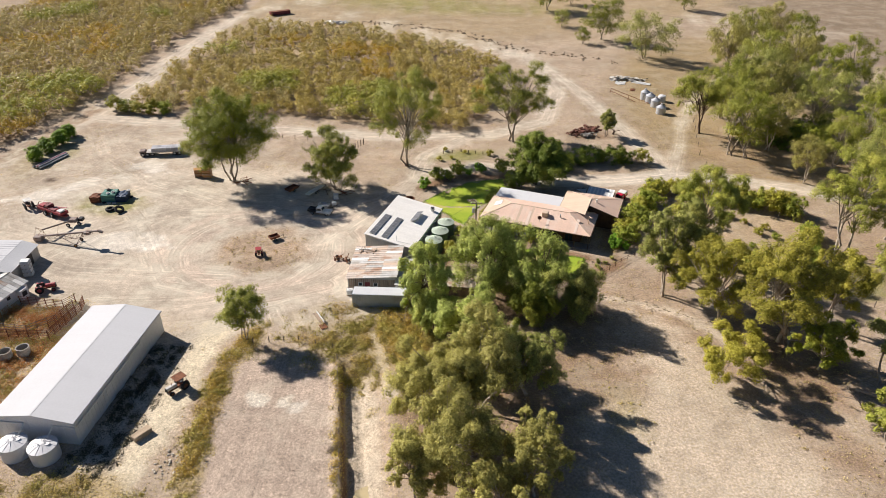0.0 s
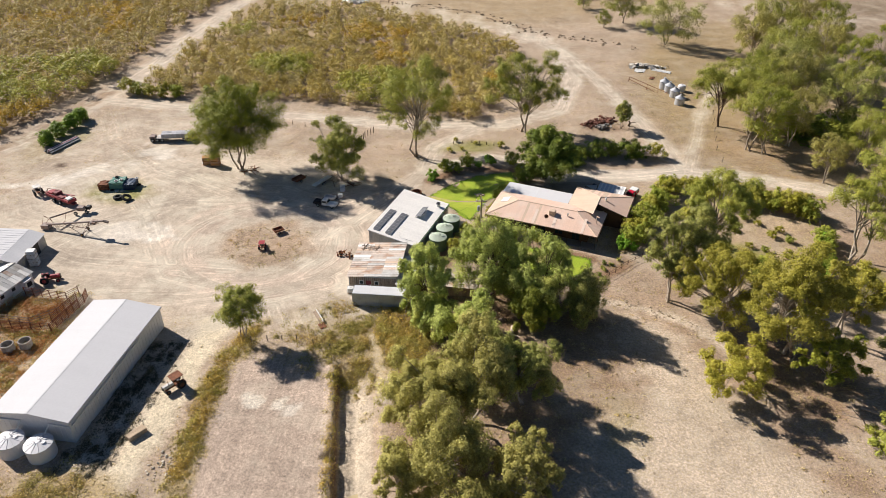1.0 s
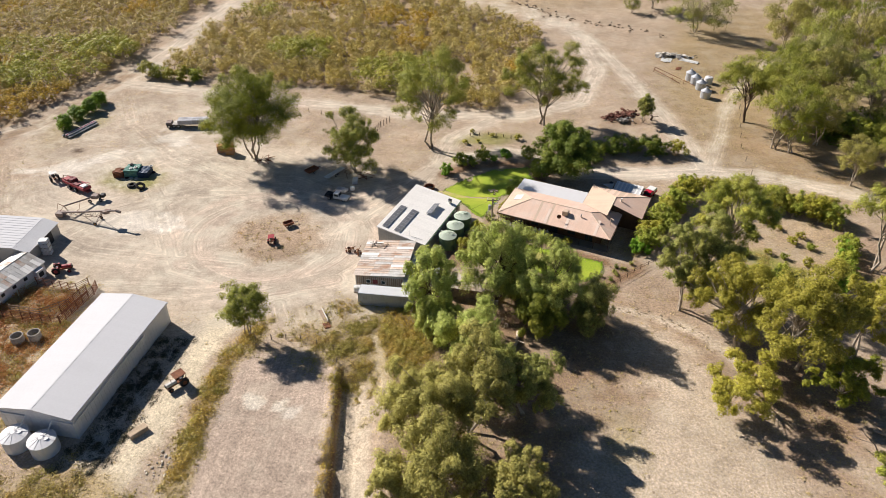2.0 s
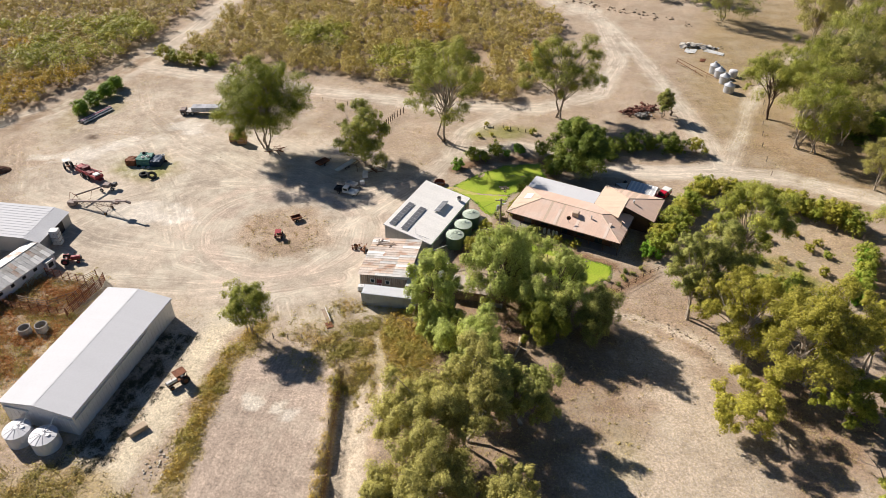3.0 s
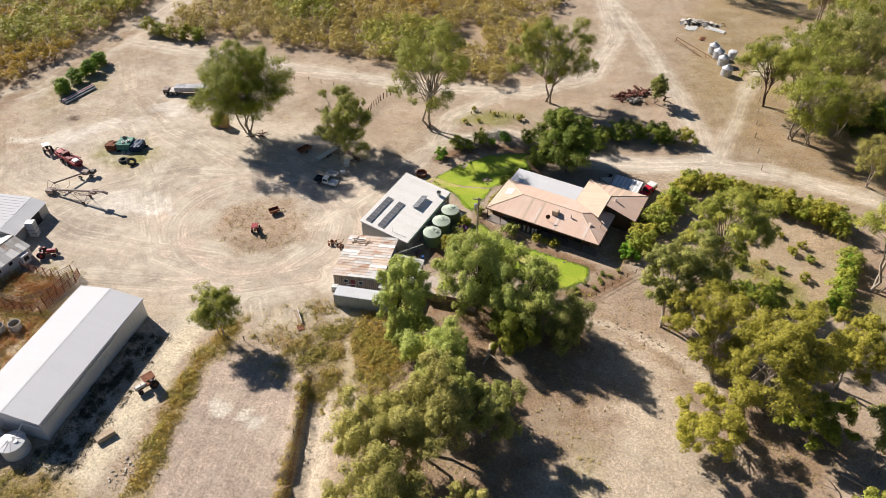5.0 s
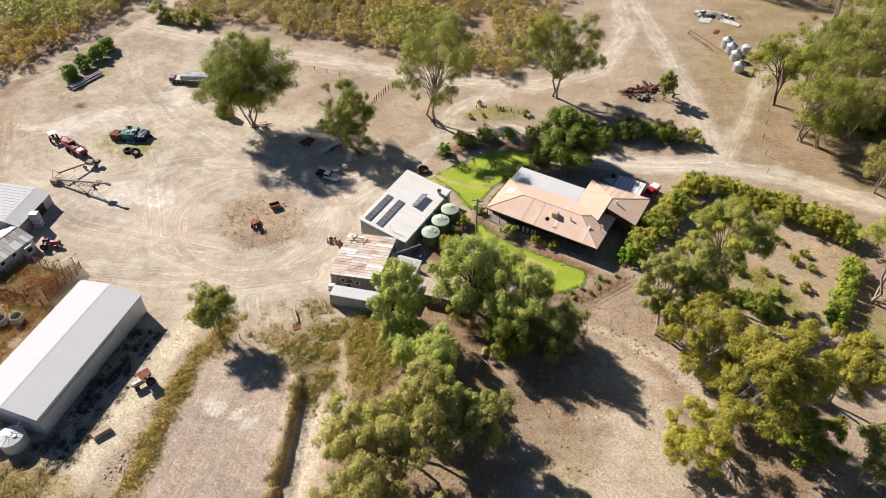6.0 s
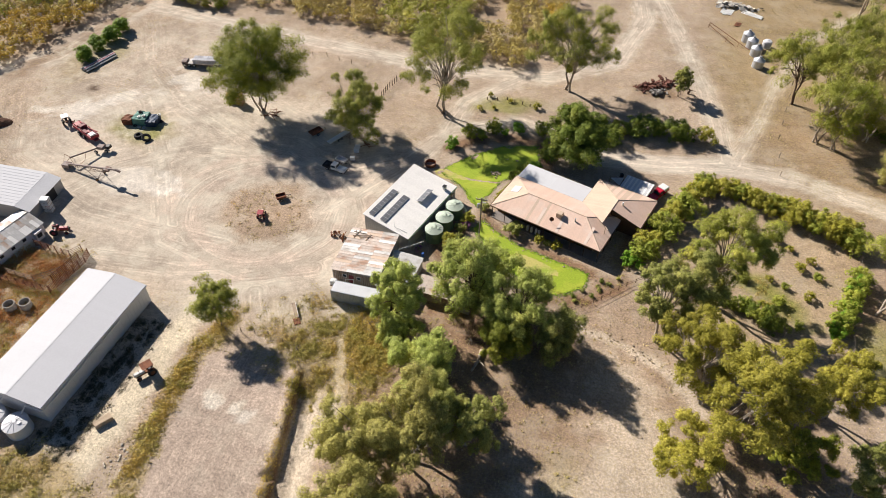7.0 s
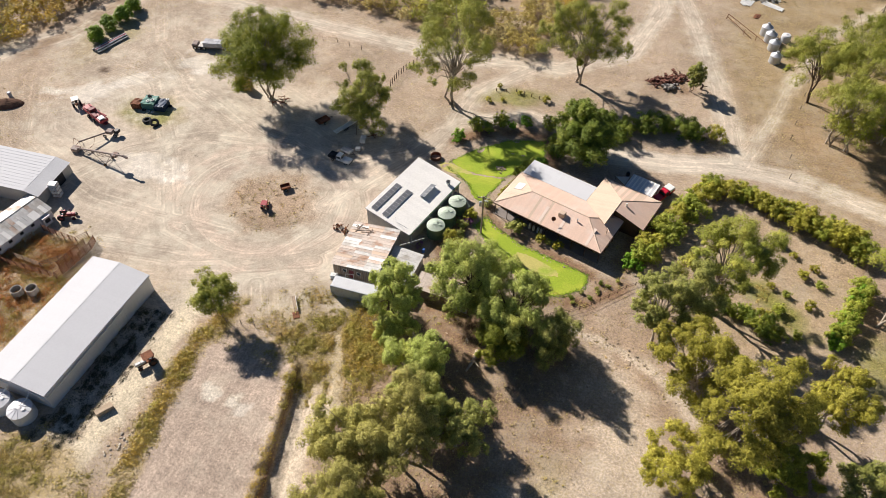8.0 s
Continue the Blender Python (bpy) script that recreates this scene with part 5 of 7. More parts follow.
gum("gum tree with fine grey-green foliage", 11.0, 58.0, 13.0, 5.2, M_GUM_FINE, 35, 10000, 32, clump=0.26, bare=0.1, size=(0.32, 0.16), droop=0.55)
gum("gum tree with fine olive foliage", -3.4, 57.0, 11.5, 4.4, M_GUM_FINE, 36, 9000, 28, clump=0.27, bare=0.06, size=(0.32, 0.16), droop=0.55)
gum("gum tree with fine olive foliage", 6.0, 50.5, 12.0, 4.8, M_GUM_FINE, 37, 7500, 24, clump=0.28, bare=0.2, size=(0.32, 0.16), droop=0.55)

# beside the garden and the clearing
gum("gum tree with a round crown behind the house garden", 47.0, 113.5, 19.5, 6.8, M_GUM, 41, 15000, 36, clump=0.25, bare=0.36, stems=2, lean=(1.5, 0))
gum("gum tree with dark fine foliage at the garden corner", 38.2, 102.3, 17.0, 5.4, M_GUM_GREY, 42, 14000, 38, clump=0.25, bare=0.14, low=-0.7, stems=2)
gum("gum tree with dark fine foliage at the garden corner", 43.0, 106.5, 16.5, 5.6, M_GUM_GREY, 43, 13000, 34, clump=0.26, bare=0.16, low=-0.7, stems=3)
gum("spreading olive-leaved gum with a pale twisted trunk", 54.8, 89.5, 22.0, 8.6, M_GUM_YELLOW, 44, 22000, 56, clump=0.19, bare=0.36, stems=3, lean=(-4.6, -5.0), thick=1.25)
gum("spreading olive-leaved gum over the clearing edge", 45.8, 93.0, 15.5, 6.8, M_GUM_YELLOW, 45, 16000, 44, clump=0.22, bare=0.16, lean=(-1.5, 1), stems=2)
gum("low olive-leaved gum over the clearing edge", 46.5, 83.0, 9.5, 5.2, M_GUM_YELLOW, 46, 9500, 30, clump=0.26, bare=0.08, lean=(-3.8, -2.6), low=-0.7)
gum("bushy green gum below the leaning trunks", 57.5, 83.0, 10.0, 4.6, M_GUM_DARK, 47, 8000, 24, clump=0.3, bare=0.05)
gum("gum tree with olive foliage", 64.0, 93.0, 15.5, 5.2, M_GUM_YELLOW, 48, 9000, 26, clump=0.27, bare=0.3, stems=2)
gum("gum tree with grey-green foliage", 65.5, 79.5, 14.0, 4.8, M_GUM_GREY, 49, 8000, 26, clump=0.27, bare=0.25)
gum("gum tree with olive foliage", 60.0, 67.0, 11.5, 4.6, M_GUM, 50, 7500, 24, clump=0.27, bare=0.2)
gum("tall gum tree with peeling pale trunks", 76.5, 117.0, 22.0, 6.6, M_GUM, 51, 12000, 30, clump=0.26, bare=0.3, stems=3, lean=(1, 1))
gum("gum tree in the dry paddock", 84.0, 115.5, 19.0, 6.0, M_GUM, 52, 9500, 26, clump=0.27, bare=0.3, stems=2)
gum("gum tree in the dry paddock", 90.0, 124.0, 19.0, 6.4, M_GUM, 53, 9500, 26, clump=0.27, bare=0.3, stems=2)
gum("gum tree in the dry paddock", 77.0, 98.0, 16.0, 5.5, M_GUM, 54, 8500, 26, clump=0.27, bare=0.25, stems=2)
gum("gum tree in the dry paddock", 92.0, 103.0, 17.0, 6.0, M_GUM, 55, 7000, 24, clump=0.27, bare=0.25)


def dead_tree(x, y, h, seed, label):
    """A leafless grey tree or thicket of branches."""
    rng = np.random.default_rng(seed)
    paths = []
    for _ in range(3):
        p = np.array([rng.normal() * .3, rng.normal() * .3, -.2])
        way = unit(np.array([rng.normal() * .5, rng.normal() * .5, 1.0]))
        r = .018 * h
        tips = [(p, way, h * .5, r)]
        for level in range(4):
            nxt = []
            for a, w, l, rr in tips:
                b = a + w * l
                paths.append([(a, rr), ((a + b) / 2 + rng.normal(size=3) * .05 * l, rr * .8), (b, rr * .55)])
                for _ in range(3 if level else 2):
                    nxt.append((a + (b - a) * rng.uniform(.6, 1), unit(w + rng.normal(size=3) * .65), l * .55, rr * .55))
            tips = nxt
    ob = thing("dead_tree", label, "tree", at(x, y))
    part("trunk", mesh_np("trunk", *tubes(paths, 5), M_TWIG), None, ob)
    return ob


dead_tree(60.5, 73.5, 6.5, 1, "bare grey dead thicket at the clearing edge")
dead_tree(1.5, 92.5, 4.5, 2, "bare grey dead branches below the pepper trees")
dead_tree(58.5, 64.5, 6.0, 3, "bare grey dead tree")
dead_tree(0.6, 90.5, 4.0, 5, "bare grey dead branches among pepper trees")
dead_tree(8.2, 95.0, 3.0, 6, "brown twiggy dead bush on a litter bank")
dead_tree(69.6, 100.6, 2.6, 7, "dark leafless bush at the hedge end")
dead_tree(-6.8, 93.0, 3.6, 4, "bare grey dead shrub beside the container")

# woods beside the track: each tree is its own
rng = np.random.default_rng(77)
gum("leaning gum tree beside the woodland track", 68.6, 181.8, 17.5, 8.2, M_GUM, 71, 12000, 40, clump=0.22, bare=0.3, stems=2, lean=(-0.8, 0.5), bark=M_BARK_DARK)
WOOD = [(77.4, 182.0, 20, 8), (79, 194, 19, 7), (87, 188, 20, 7), (93, 191, 19, 7), (72.3, 166.5, 19, 6.2), (76.0, 165.4, 18, 5.6), (83.0, 169.4, 17, 5.8), (100, 181, 20, 7.0), (96, 160, 15, 6.0),
        (112, 204, 20, 7.5), (110, 221, 21, 8.0), (88, 197, 22, 7.5), (96, 213, 22, 7.6), (106, 166, 18, 6.4), (92, 232, 22, 8.0), (118, 182, 20, 7.4),
        (104, 247, 22, 8.2), (118, 236, 22, 8.2), (84, 150, 13, 4.8), (98, 147, 17, 5.6), (110, 150, 18, 6.5), (126, 215, 20, 7.5), (120, 262, 21, 8.0), (93, 137, 17, 5.6), (103, 130, 18, 6)]
wood_meshes = [tree_meshes(100 + k, 20, 7.2, m, M_BARK, clumps=36, count=15500, **{**GUM, "sides": 5, "twigs": 0, "stems": 3, "bare": 0.17, "size": (0.36, 0.21), "clump": 0.27, "low": -0.7, "droop": 0.5}) for k, m in enumerate((M_GUM, M_GUM_DARK, M_GUM_FINE, M_GUM_GREY))]
far_meshes = [tree_meshes(140 + k, 18, 9.0, m, M_BARK, clumps=44, count=14000, **{**GUM, "sides": 4, "twigs": 0, "stems": 2, "bare": 0.08, "size": (0.46, 0.26), "clump": 0.27, "low": -0.9}) for k, m in enumerate((M_GUM_DARK, M_GUM_GREY))]
for k, (x, y, h, r) in enumerate(WOOD):
    tree("gum_tree", "tall gum tree in the dry grassy woodland", x, y, wood_meshes[k % 4], "gums of the woodland", 0, 83 * k, scale=h / 20)
FAR = [(60.5, 283, 17), (71, 255.5, 18), (51.5, 276, 6.5), (46.8, 304, 8), (44.2, 335, 17), (57.5, 350, 11), (110, 340, 12)]
for k, (x, y, h) in enumerate(FAR):
    tree("gum_tree", "lone gum tree in the far dry paddock", x, y, far_meshes[k % 2], "gums of the far paddock", 0, 50 * k, scale=h / 18)

# the dense dark tree behind the house
gum("dense dark green tree behind the house", 20.3, 147.6, 12.5, 6.6, M_DENSE, 61, 17000, 44, name="shade_tree", bare=0.0, clump=0.34, low=-0.95, size=(0.5, 0.28), droop=0.3, bark=M_BARK_DARK)


def shrub_meshes(seed, h, r, m, count=900, clumps=9, size=(0.34, 0.16), droop=0.2):
    return tree_meshes(seed, h, r, m, M_BARK_DARK, clumps=int(clumps * 1.5), count=int(count * 1.45), bare=0.0, clump=0.44, low=-0.95, size=size, droop=droop, stems=3, thick=0.6, sides=3, twigs=0)


def shrub(label, x, y, meshes, scale=1.0, turn=0.0, group="", name="shrub", category="shrub"):
    return tree(name, label, x, y, meshes, group, 0, turn, category, scale)


S_ROUND = [shrub_meshes(250 + k, 3.4, 1.75, M_ROUND, 4200, 30) for k in range(2)]
S_DARK = [shrub_meshes(200 + k, 3.6, 2.3, M_DENSE, 2200, 12) for k in range(2)]
S_BRIGHT = [shrub_meshes(210 + k, 2.2, 1.25, M_BRIGHT, 1300, 10) for k in range(2)]
S_OLIVE = [shrub_meshes(220 + k, 2.6, 1.8, M_OLIVE, 1500, 11) for k in range(2)]
S_GREEN = [shrub_meshes(230 + k, 2.8, 1.8, M_HEDGE, 1500, 11) for k in range(2)]
S_GREY = [shrub_meshes(240 + k, 1.6, 1.2, M_GUM_GREY, 800, 9) for k in range(2)]
for k, (x, y) in enumerate(((26.5, 158.5), (29.5, 159.5), (32.5, 160.3), (35.5, 160.8), (38.5, 161.2), (41.5, 161.2), (44, 161), (24.5, 154.5), (27.8, 155.6))):
    shrub("dark green hedge shrub behind the house", x, y, (S_DARK, S_GREEN, S_DARK)[k % 3][k % 2], 1.15, 60 * k, "dark hedge behind the house")
shrub("yellow-green round shrub beside the drive", 48.6, 160.6, S_OLIVE[0], 1.2, 0)
for k, (x, y) in enumerate(((-103.3, 157.6), (-102.6, 162.8), (-102.3, 168.2), (-102.6, 173.4))):
    shrub("round bright green shrub in a row", x, y, S_ROUND[k % 2], 1.15, 70 * k, "row of round shrubs")
for k, (x, y, s) in enumerate(((-5.6, 145.0, 1.25), (-2.6, 150.0, 1.1), (2.0, 152.8, 1.2), (7.6, 154.4, 1.1), (13.0, 154.6, 1.25), (-0.2, 150.2, .8), (4.6, 152.6, .8), (15, 150, 1.0), (14.6, 146.4, .9), (13, 142, .9), (10.8, 139.8, 1.0), (9.4, 137.6, .8))):
    shrub("clipped green garden shrub beside the lawn", x, y, (S_GREEN, S_BRIGHT)[k % 3 == 0][k % 2], s * .95, 40 * k, "shrubs round the back lawn")
# pathway shrubs beside the verandah and the tanks
for k, (x, y, s) in enumerate(((11.4, 121.9, 1.5), (16.8, 120.7, .6), (18.4, 120.2, .6), (20.0, 119.8, .55), (2.0, 117.6, .8), (0.6, 115.2, 1.0), (1.6, 120.2, 1.0), (2.8, 122.8, .8), (5, 127, .9), (8.2, 131.4, .8), (9.2, 133.6, 1.0), (7.4, 128.8, .7))):
    shrub("grey-green garden shrub beside the house", x, y, (S_GREY, S_OLIVE)[k % 2][k % 2], s * 1.05, 55 * k, "garden shrubs at the house")
# garden hedge along the drive
for k in range(9):
    a = k / 8
    shrub("green garden shrub beside the drive", 36.2 + 10.5 * a + .8 * math.sin(k * 4), 121.5 + 21.5 * a, (S_GREEN, S_OLIVE, S_GREEN)[k % 3][k % 2], 1.5 + .25 * math.sin(k * 3), 77 * k, "garden shrubs along the drive")
for k, (x, y) in enumerate(((33.4, 119.0), (34.2, 120.8), (35.6, 118.6))):
    shrub("bright green garden shrub", x, y, S_BRIGHT[k % 2], 1.1 - .2 * k, 77 * k, "bright garden shrubs")
for k in range(17):
    a = k / 16
    shrub("olive-coloured hedge shrub beside the road", 48 + 26.5 * a, 145.8 - 11.6 * a + .5 * math.sin(k * 5), S_OLIVE[k % 2] if k % 4 else S_GREEN[0], 1.05 + .75 * a, 63 * k, "hedge along the road")
for k in range(6):
    a = k / 5
    shrub("low dark green shrub in the shade of the garden gum", 50.8 + 8.4 * a, 113.6 - 4.4 * a + .6 * math.sin(k * 4), (S_DARK, S_GREEN)[k % 2][k % 2], .8 + .2 * math.sin(k * 5), 71 * k, "shaded garden shrubs")
for k in range(10):
    a = k / 9
    shrub("narrow bright green conifer in a hedge row", 68.2 + 6.2 * a, 110.5 + 14 * a, (S_BRIGHT, S_GREEN)[k % 2][k % 2], 1.15, 63 * k, "green hedge row")
for k, (x, y, s) in enumerate(((60.7, 132.1, .8), (64.3, 125.1, .8), (67.0, 123.2, .7), (64.7, 117.9, .8), (62.3, 110.5, .7), (56.6, 113.3, 1.0), (53.6, 113.7, 1.0), (58.5, 121, .6), (61, 119.5, .6), (57, 127, .7), (54, 120, .8), (63, 129.6, .6), (59.4, 115.4, .9), (66.4, 127.3, .7))):
    shrub("small orchard shrub in the brown garden plot", x, y, (S_GREEN, S_OLIVE)[k % 2][k % 2], s * .75, 63 * k, "small garden fruit shrubs")
for k, (x, y, s) in enumerate(((-2.4, 160.6, .5), (0.6, 162, .4), (-1.1, 166.9, .5), (10.2, 164.4, .7), (3.8, 165.5, .4))):
    shrub("young planted shrub on the grass strip", x, y, S_OLIVE[k % 2], s * .8, 63 * k, "young shrubs on the grass strip")


# ---- orchard ----
def orchard_meshes(seed, m, h=3.7, r=2.9, count=720, size=(0.43, 0.28), twigs=1, clumps=8):
    t, c = tree_meshes(seed, h, r, m, M_TWIG, clumps=clumps, count=count, bare=0.12, clump=0.47, low=-0.8, size=size, droop=0.25, stems=2, thick=1.1, sides=3, twigs=twigs)
    return t, c


orch = [orchard_meshes(300 + k, m) for k, m in enumerate((M_ORCHARD, M_ORCHARD, M_ORCHARD_RUST, M_ORCHARD, M_ORCHARD_GREEN, M_ORCHARD))]
orch_far = [orchard_meshes(320 + k, m, count=290, size=(0.58, 0.38), twigs=0, clumps=6) for k, m in enumerate((M_ORCHARD, M_ORCHARD, M_ORCHARD_RUST, M_ORCHARD, M_ORCHARD_GREEN, M_ORCHARD))]
rng = np.random.default_rng(5)
spots = []
ROW = np.array([-0.178, 0.984])
CROSS = np.array([0.984, 0.178])
for i in range(-60, 60):
    for j in range(-70, 90):
        p = np.array([-45, 235]) + CROSS * i * 5.4 + ROW * j * 4.3 + rng.normal(size=2) * 0.35
        main, left = inside(p[0], p[1], ORCHARD_MAIN), inside(p[0], p[1], ORCHARD_LEFT)
        if not (main or left) or rng.random() < 0.06:
            continue
        if main and (math.hypot(p[0] + 33, p[1] - 244) < 5 or math.hypot(p[0] + 8, (p[1] - 205) * .4) < 4.5):
            continue
        if p[0] < -198 or p[1] > 362 or (left and p[1] < 130 and p[0] < -150):
            continue
        # reddish and greener trees grow in drifts; the corner by the track is greener and taller
        drift = wobble(p[0], p[1], 45, 21)
        kind = 2 if drift > 0.55 else 4 if drift < -0.75 or (left and p[1] < 212 and rng.random() < .6) else int(rng.choice([0, 1, 3, 5]))
        spots.append((p[0], p[1], kind, rng.uniform(0.9, 1.22) * (1.25 if kind == 4 else 1), rng.uniform(0, 360)))
spots.sort(key=lambda s: math.hypot(s[0] + 45, s[1] - 160))
near_spots, far_spots = spots[:280], spots[280:]
for x, y, k, s, turn in near_spots:
    tree("orchard_tree", "small nut tree with thinning yellow-green autumn leaves", x, y, orch[k], "orchard trees", 0, turn, "tree", s)


def join_stuff(name, label, rows, meshes_of, index, material, parent):
    vs, ts, count = [], [], 0
    for x, y, k, s, turn in rows:
        me = meshes_of[k][index]
        v = np.empty(3 * len(me.vertices), np.float32)
        me.vertices.foreach_get("co", v)
        t = np.empty(3 * len(me.polygons), np.int32)
        me.polygons.foreach_get("vertices", t)
        a = radians(turn)
        v = v.reshape(-1, 3) * s
        v = np.stack([v[:, 0] * math.cos(a) - v[:, 1] * math.sin(a) + x, v[:, 0] * math.sin(a) + v[:, 1] * math.cos(a) + y, v[:, 2]], 1)
        vs.append(v), ts.append(t.reshape(-1, 3) + count)
        count += len(v)
    me = mesh_np(name, np.concatenate(vs), np.concatenate(ts), material)
    return tagged(part(name, me, None, parent), label, kind="stuff")


far_orchard = thing("orchard", "rows of small nut trees with thinning autumn leaves", "orchard", Matrix(), kind="stuff")
for group_, m in (((0, 1, 3, 5), M_ORCHARD), ((2,), M_ORCHARD_RUST), ((4,), M_ORCHARD_GREEN)):
    rows = [r for r in far_spots if r[2] in group_]
    if rows:
        join_stuff("foliage", "", rows, orch_far, 1, m, far_orchard)
join_stuff("branches", "", far_spots, orch_far, 0, M_TWIG, far_orchard)


# ---- weeds and tufts ----
def tufts(name, label, material, count, weight, seed, size=(0.3, 0.2), spread=0.36, lift=0.09, bounds=(-85, 62, 42, 130), k=12):
    """Clumps of dry stalks where the ground bears them."""
    r = np.random.default_rng(seed)
    x0, x1, y0, y1 = bounds
    xs, ys = r.uniform(x0, x1, 60000), r.uniform(y0, y1, 60000)
    keep = r.random(60000) < weight(xs, ys)
    xs, ys = xs[keep][:count], ys[keep][:count]
    big = r.uniform(0.5, 1.6, len(xs))
    c = np.stack([xs, ys, ground_height(xs, ys)], 1)
    at_ = (c[:, None] + r.normal(size=(len(xs), k, 3)) * np.array([spread, spread, 0.05]) * big[:, None, None]).reshape(-1, 3)
    off = at_ - np.repeat(c, k, 0)
    far = np.hypot(off[:, 0], off[:, 1]) / (spread * np.repeat(big, k))
    at_[:, 2] = np.repeat(c[:, 2], k) + lift * np.repeat(big, k) * (0.25 + 1.6 * np.exp(-far**2)) * r.uniform(0.6, 1.1, len(at_))
    out = off * np.array([1.6, 1.6, 0]) / spread + r.normal(size=at_.shape) * 0.4 + np.array([0, 0, 1.7])
    v, t = leaves(r, at_, out, size[0], size[1], 0.05)
    low_ = np.repeat(np.repeat(c[:, 2], k), 3) - 0.02
    v[:, 2] = np.maximum(v[:, 2], low_)
    ob = new(name, mesh_np(name, v, t, material))
    return tagged(ob, label, "weeds", kind="stuff")


def dry_weight(x, y):
    z = zones(x, y)
    return np.clip(1 - 1.5 * z["sand"], 0.08, 1) * np.clip(z["weeds"] * 0.9 + z["litter"] * 0.10 + z["garden"] * 0.05 + z["island"] * 0.5 - z["shade"] + 0.06 * z["sand"] - z["yard"] * 0.3 - z["track"], 0, 1) * (0.35 + 0.65 * (wobble(x, y, 3.5, 31) > -0.1))


def green_weight(x, y):
    z = zones(x, y)
    return np.clip(z["weeds"] * 0.55 + z["green"] * 0.5 + z["bed"] * 0.25 - z["shade"], 0, 1) * (wobble(x, y, 5, 32) > 0.15)


tufts("dry_weeds", "patchy dry straw and rust coloured weeds", M_WEED, 7000, dry_weight, 1, size=(0.24, 0.14), k=14)
tufts("green_weeds", "low olive green weeds in patches", M_WEED_GREEN, 4500, green_weight, 2, size=(0.22, 0.13), lift=0.16, k=16)


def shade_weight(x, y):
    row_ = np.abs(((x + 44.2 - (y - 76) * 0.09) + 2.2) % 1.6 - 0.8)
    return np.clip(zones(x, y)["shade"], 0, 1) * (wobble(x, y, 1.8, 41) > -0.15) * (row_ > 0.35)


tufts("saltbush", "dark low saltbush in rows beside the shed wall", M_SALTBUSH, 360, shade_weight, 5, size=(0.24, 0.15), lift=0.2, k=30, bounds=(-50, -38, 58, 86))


def scrub_weight(x, y):
    return np.clip(1 - 1.6 * zones(x, y)["sand"], 0, 1) * np.clip(soft(oval(x, y, -7.2, 89.0, 3.6, 5.5) + 2.2 * wobble(x, y, 3, 8), 6) * 0.5 + soft(near_line(x, y, [(-31.5, 90), (-34.3, 82), (-33.5, 66), (-32.5, 52)]) - 1, 1) * 0.3 + soft(near_line(x, y, [(-16.4, 82), (-13.6, 60)]) - 0.3, .4) * .2, 0, 1)


tufts("orange_scrub", "low orange and olive scrub bushes", M_SCRUB, 650, scrub_weight, 6, size=(0.24, 0.15), spread=0.5, lift=0.32, k=36, bounds=(-84, -2, 60, 98))


def pen_weight(x, y):
    return np.clip(soft(oval(x, y, -70, 82, 7, 11), 4) * 0.6 + soft(oval(x, y, -77, 91, 6, 4), 3) + soft(oval(x, y, -71, 92.5, 6, 3.4), 2), 0, 1) * np.clip(0.6 + wobble(x, y, 3, 14), 0.15, 1)


tufts("rusty_scrub", "dense rust-brown weeds in the cattle yards", M_RUSTWEED, 1300, pen_weight, 16, size=(0.24, 0.15), spread=0.45, lift=0.26, k=30, bounds=(-86, -60, 68, 98))


def olive_weight(x, y):
    return np.clip(1 - 1.6 * zones(x, y)["sand"], 0, 1) * np.clip(soft(oval(x, y, -11.0, 88.5, 9.0, 9.5) + 2 * wobble(x, y, 3, 9), 6) * 0.9 + zones(x, y)["weeds"] * 0.45, 0, 1) * np.clip(0.25 + 1.5 * wobble(x, y, 4, 12), 0.1, 1)


tufts("olive_scrub", "low olive green scrub bushes", M_WEED_GREEN, 2100, olive_weight, 7, size=(0.22, 0.15), spread=0.38, lift=0.28, k=34, bounds=(-84, 0, 50, 98))


def paddock_weight(x, y):
    z = zones(x, y)
    bare_ = np.clip(z["yard"] + z["track"] * 1.5 + z["field"] + z["channel"] + z["sand"] + z["bed"] + z["orchard"], 0, 1)
    lawn_ = (x > -9) & (x < 42) & (y > 106) & (y < 152)
    return (1 - bare_) * np.where(lawn_, 0, 1) * (0.25 + 0.75 * (wobble(x, y, 7, 51) > 0.0)) * (1 - z["clearing"])


tufts("dry_grass", "thin dry grass tufts over the paddocks", M_WEED, 7000, paddock_weight, 8, size=(0.3, 0.14), spread=0.5, lift=0.05, bounds=(-112, 108, 48, 235), k=6)


# bushes at the orchard corner and dark undergrowth in the woods
for k, (x, y) in enumerate(((-98.5, 194.0), (-95.0, 193.2), (-91.2, 192.4), (-87.6, 192.6), (-83.4, 192.8))):
    shrub("bushy olive shrub at the orchard corner", x, y, (S_OLIVE, S_GREEN, S_OLIVE)[k % 3][k % 2], 1.5 - .15 * (k % 3), 70 * k, "bushes at the orchard corner")
for k, (x, y) in enumerate(((91.0, 179.5), (95.0, 175.5), (100.5, 180.5), (97.0, 171.5), (88.0, 173.5))):
    shrub("large dark green bush under the woodland gums", x, y, (S_DARK, S_GREEN)[k % 2][k % 2], 1.9, 70 * k, "dark bushes in the woodland")


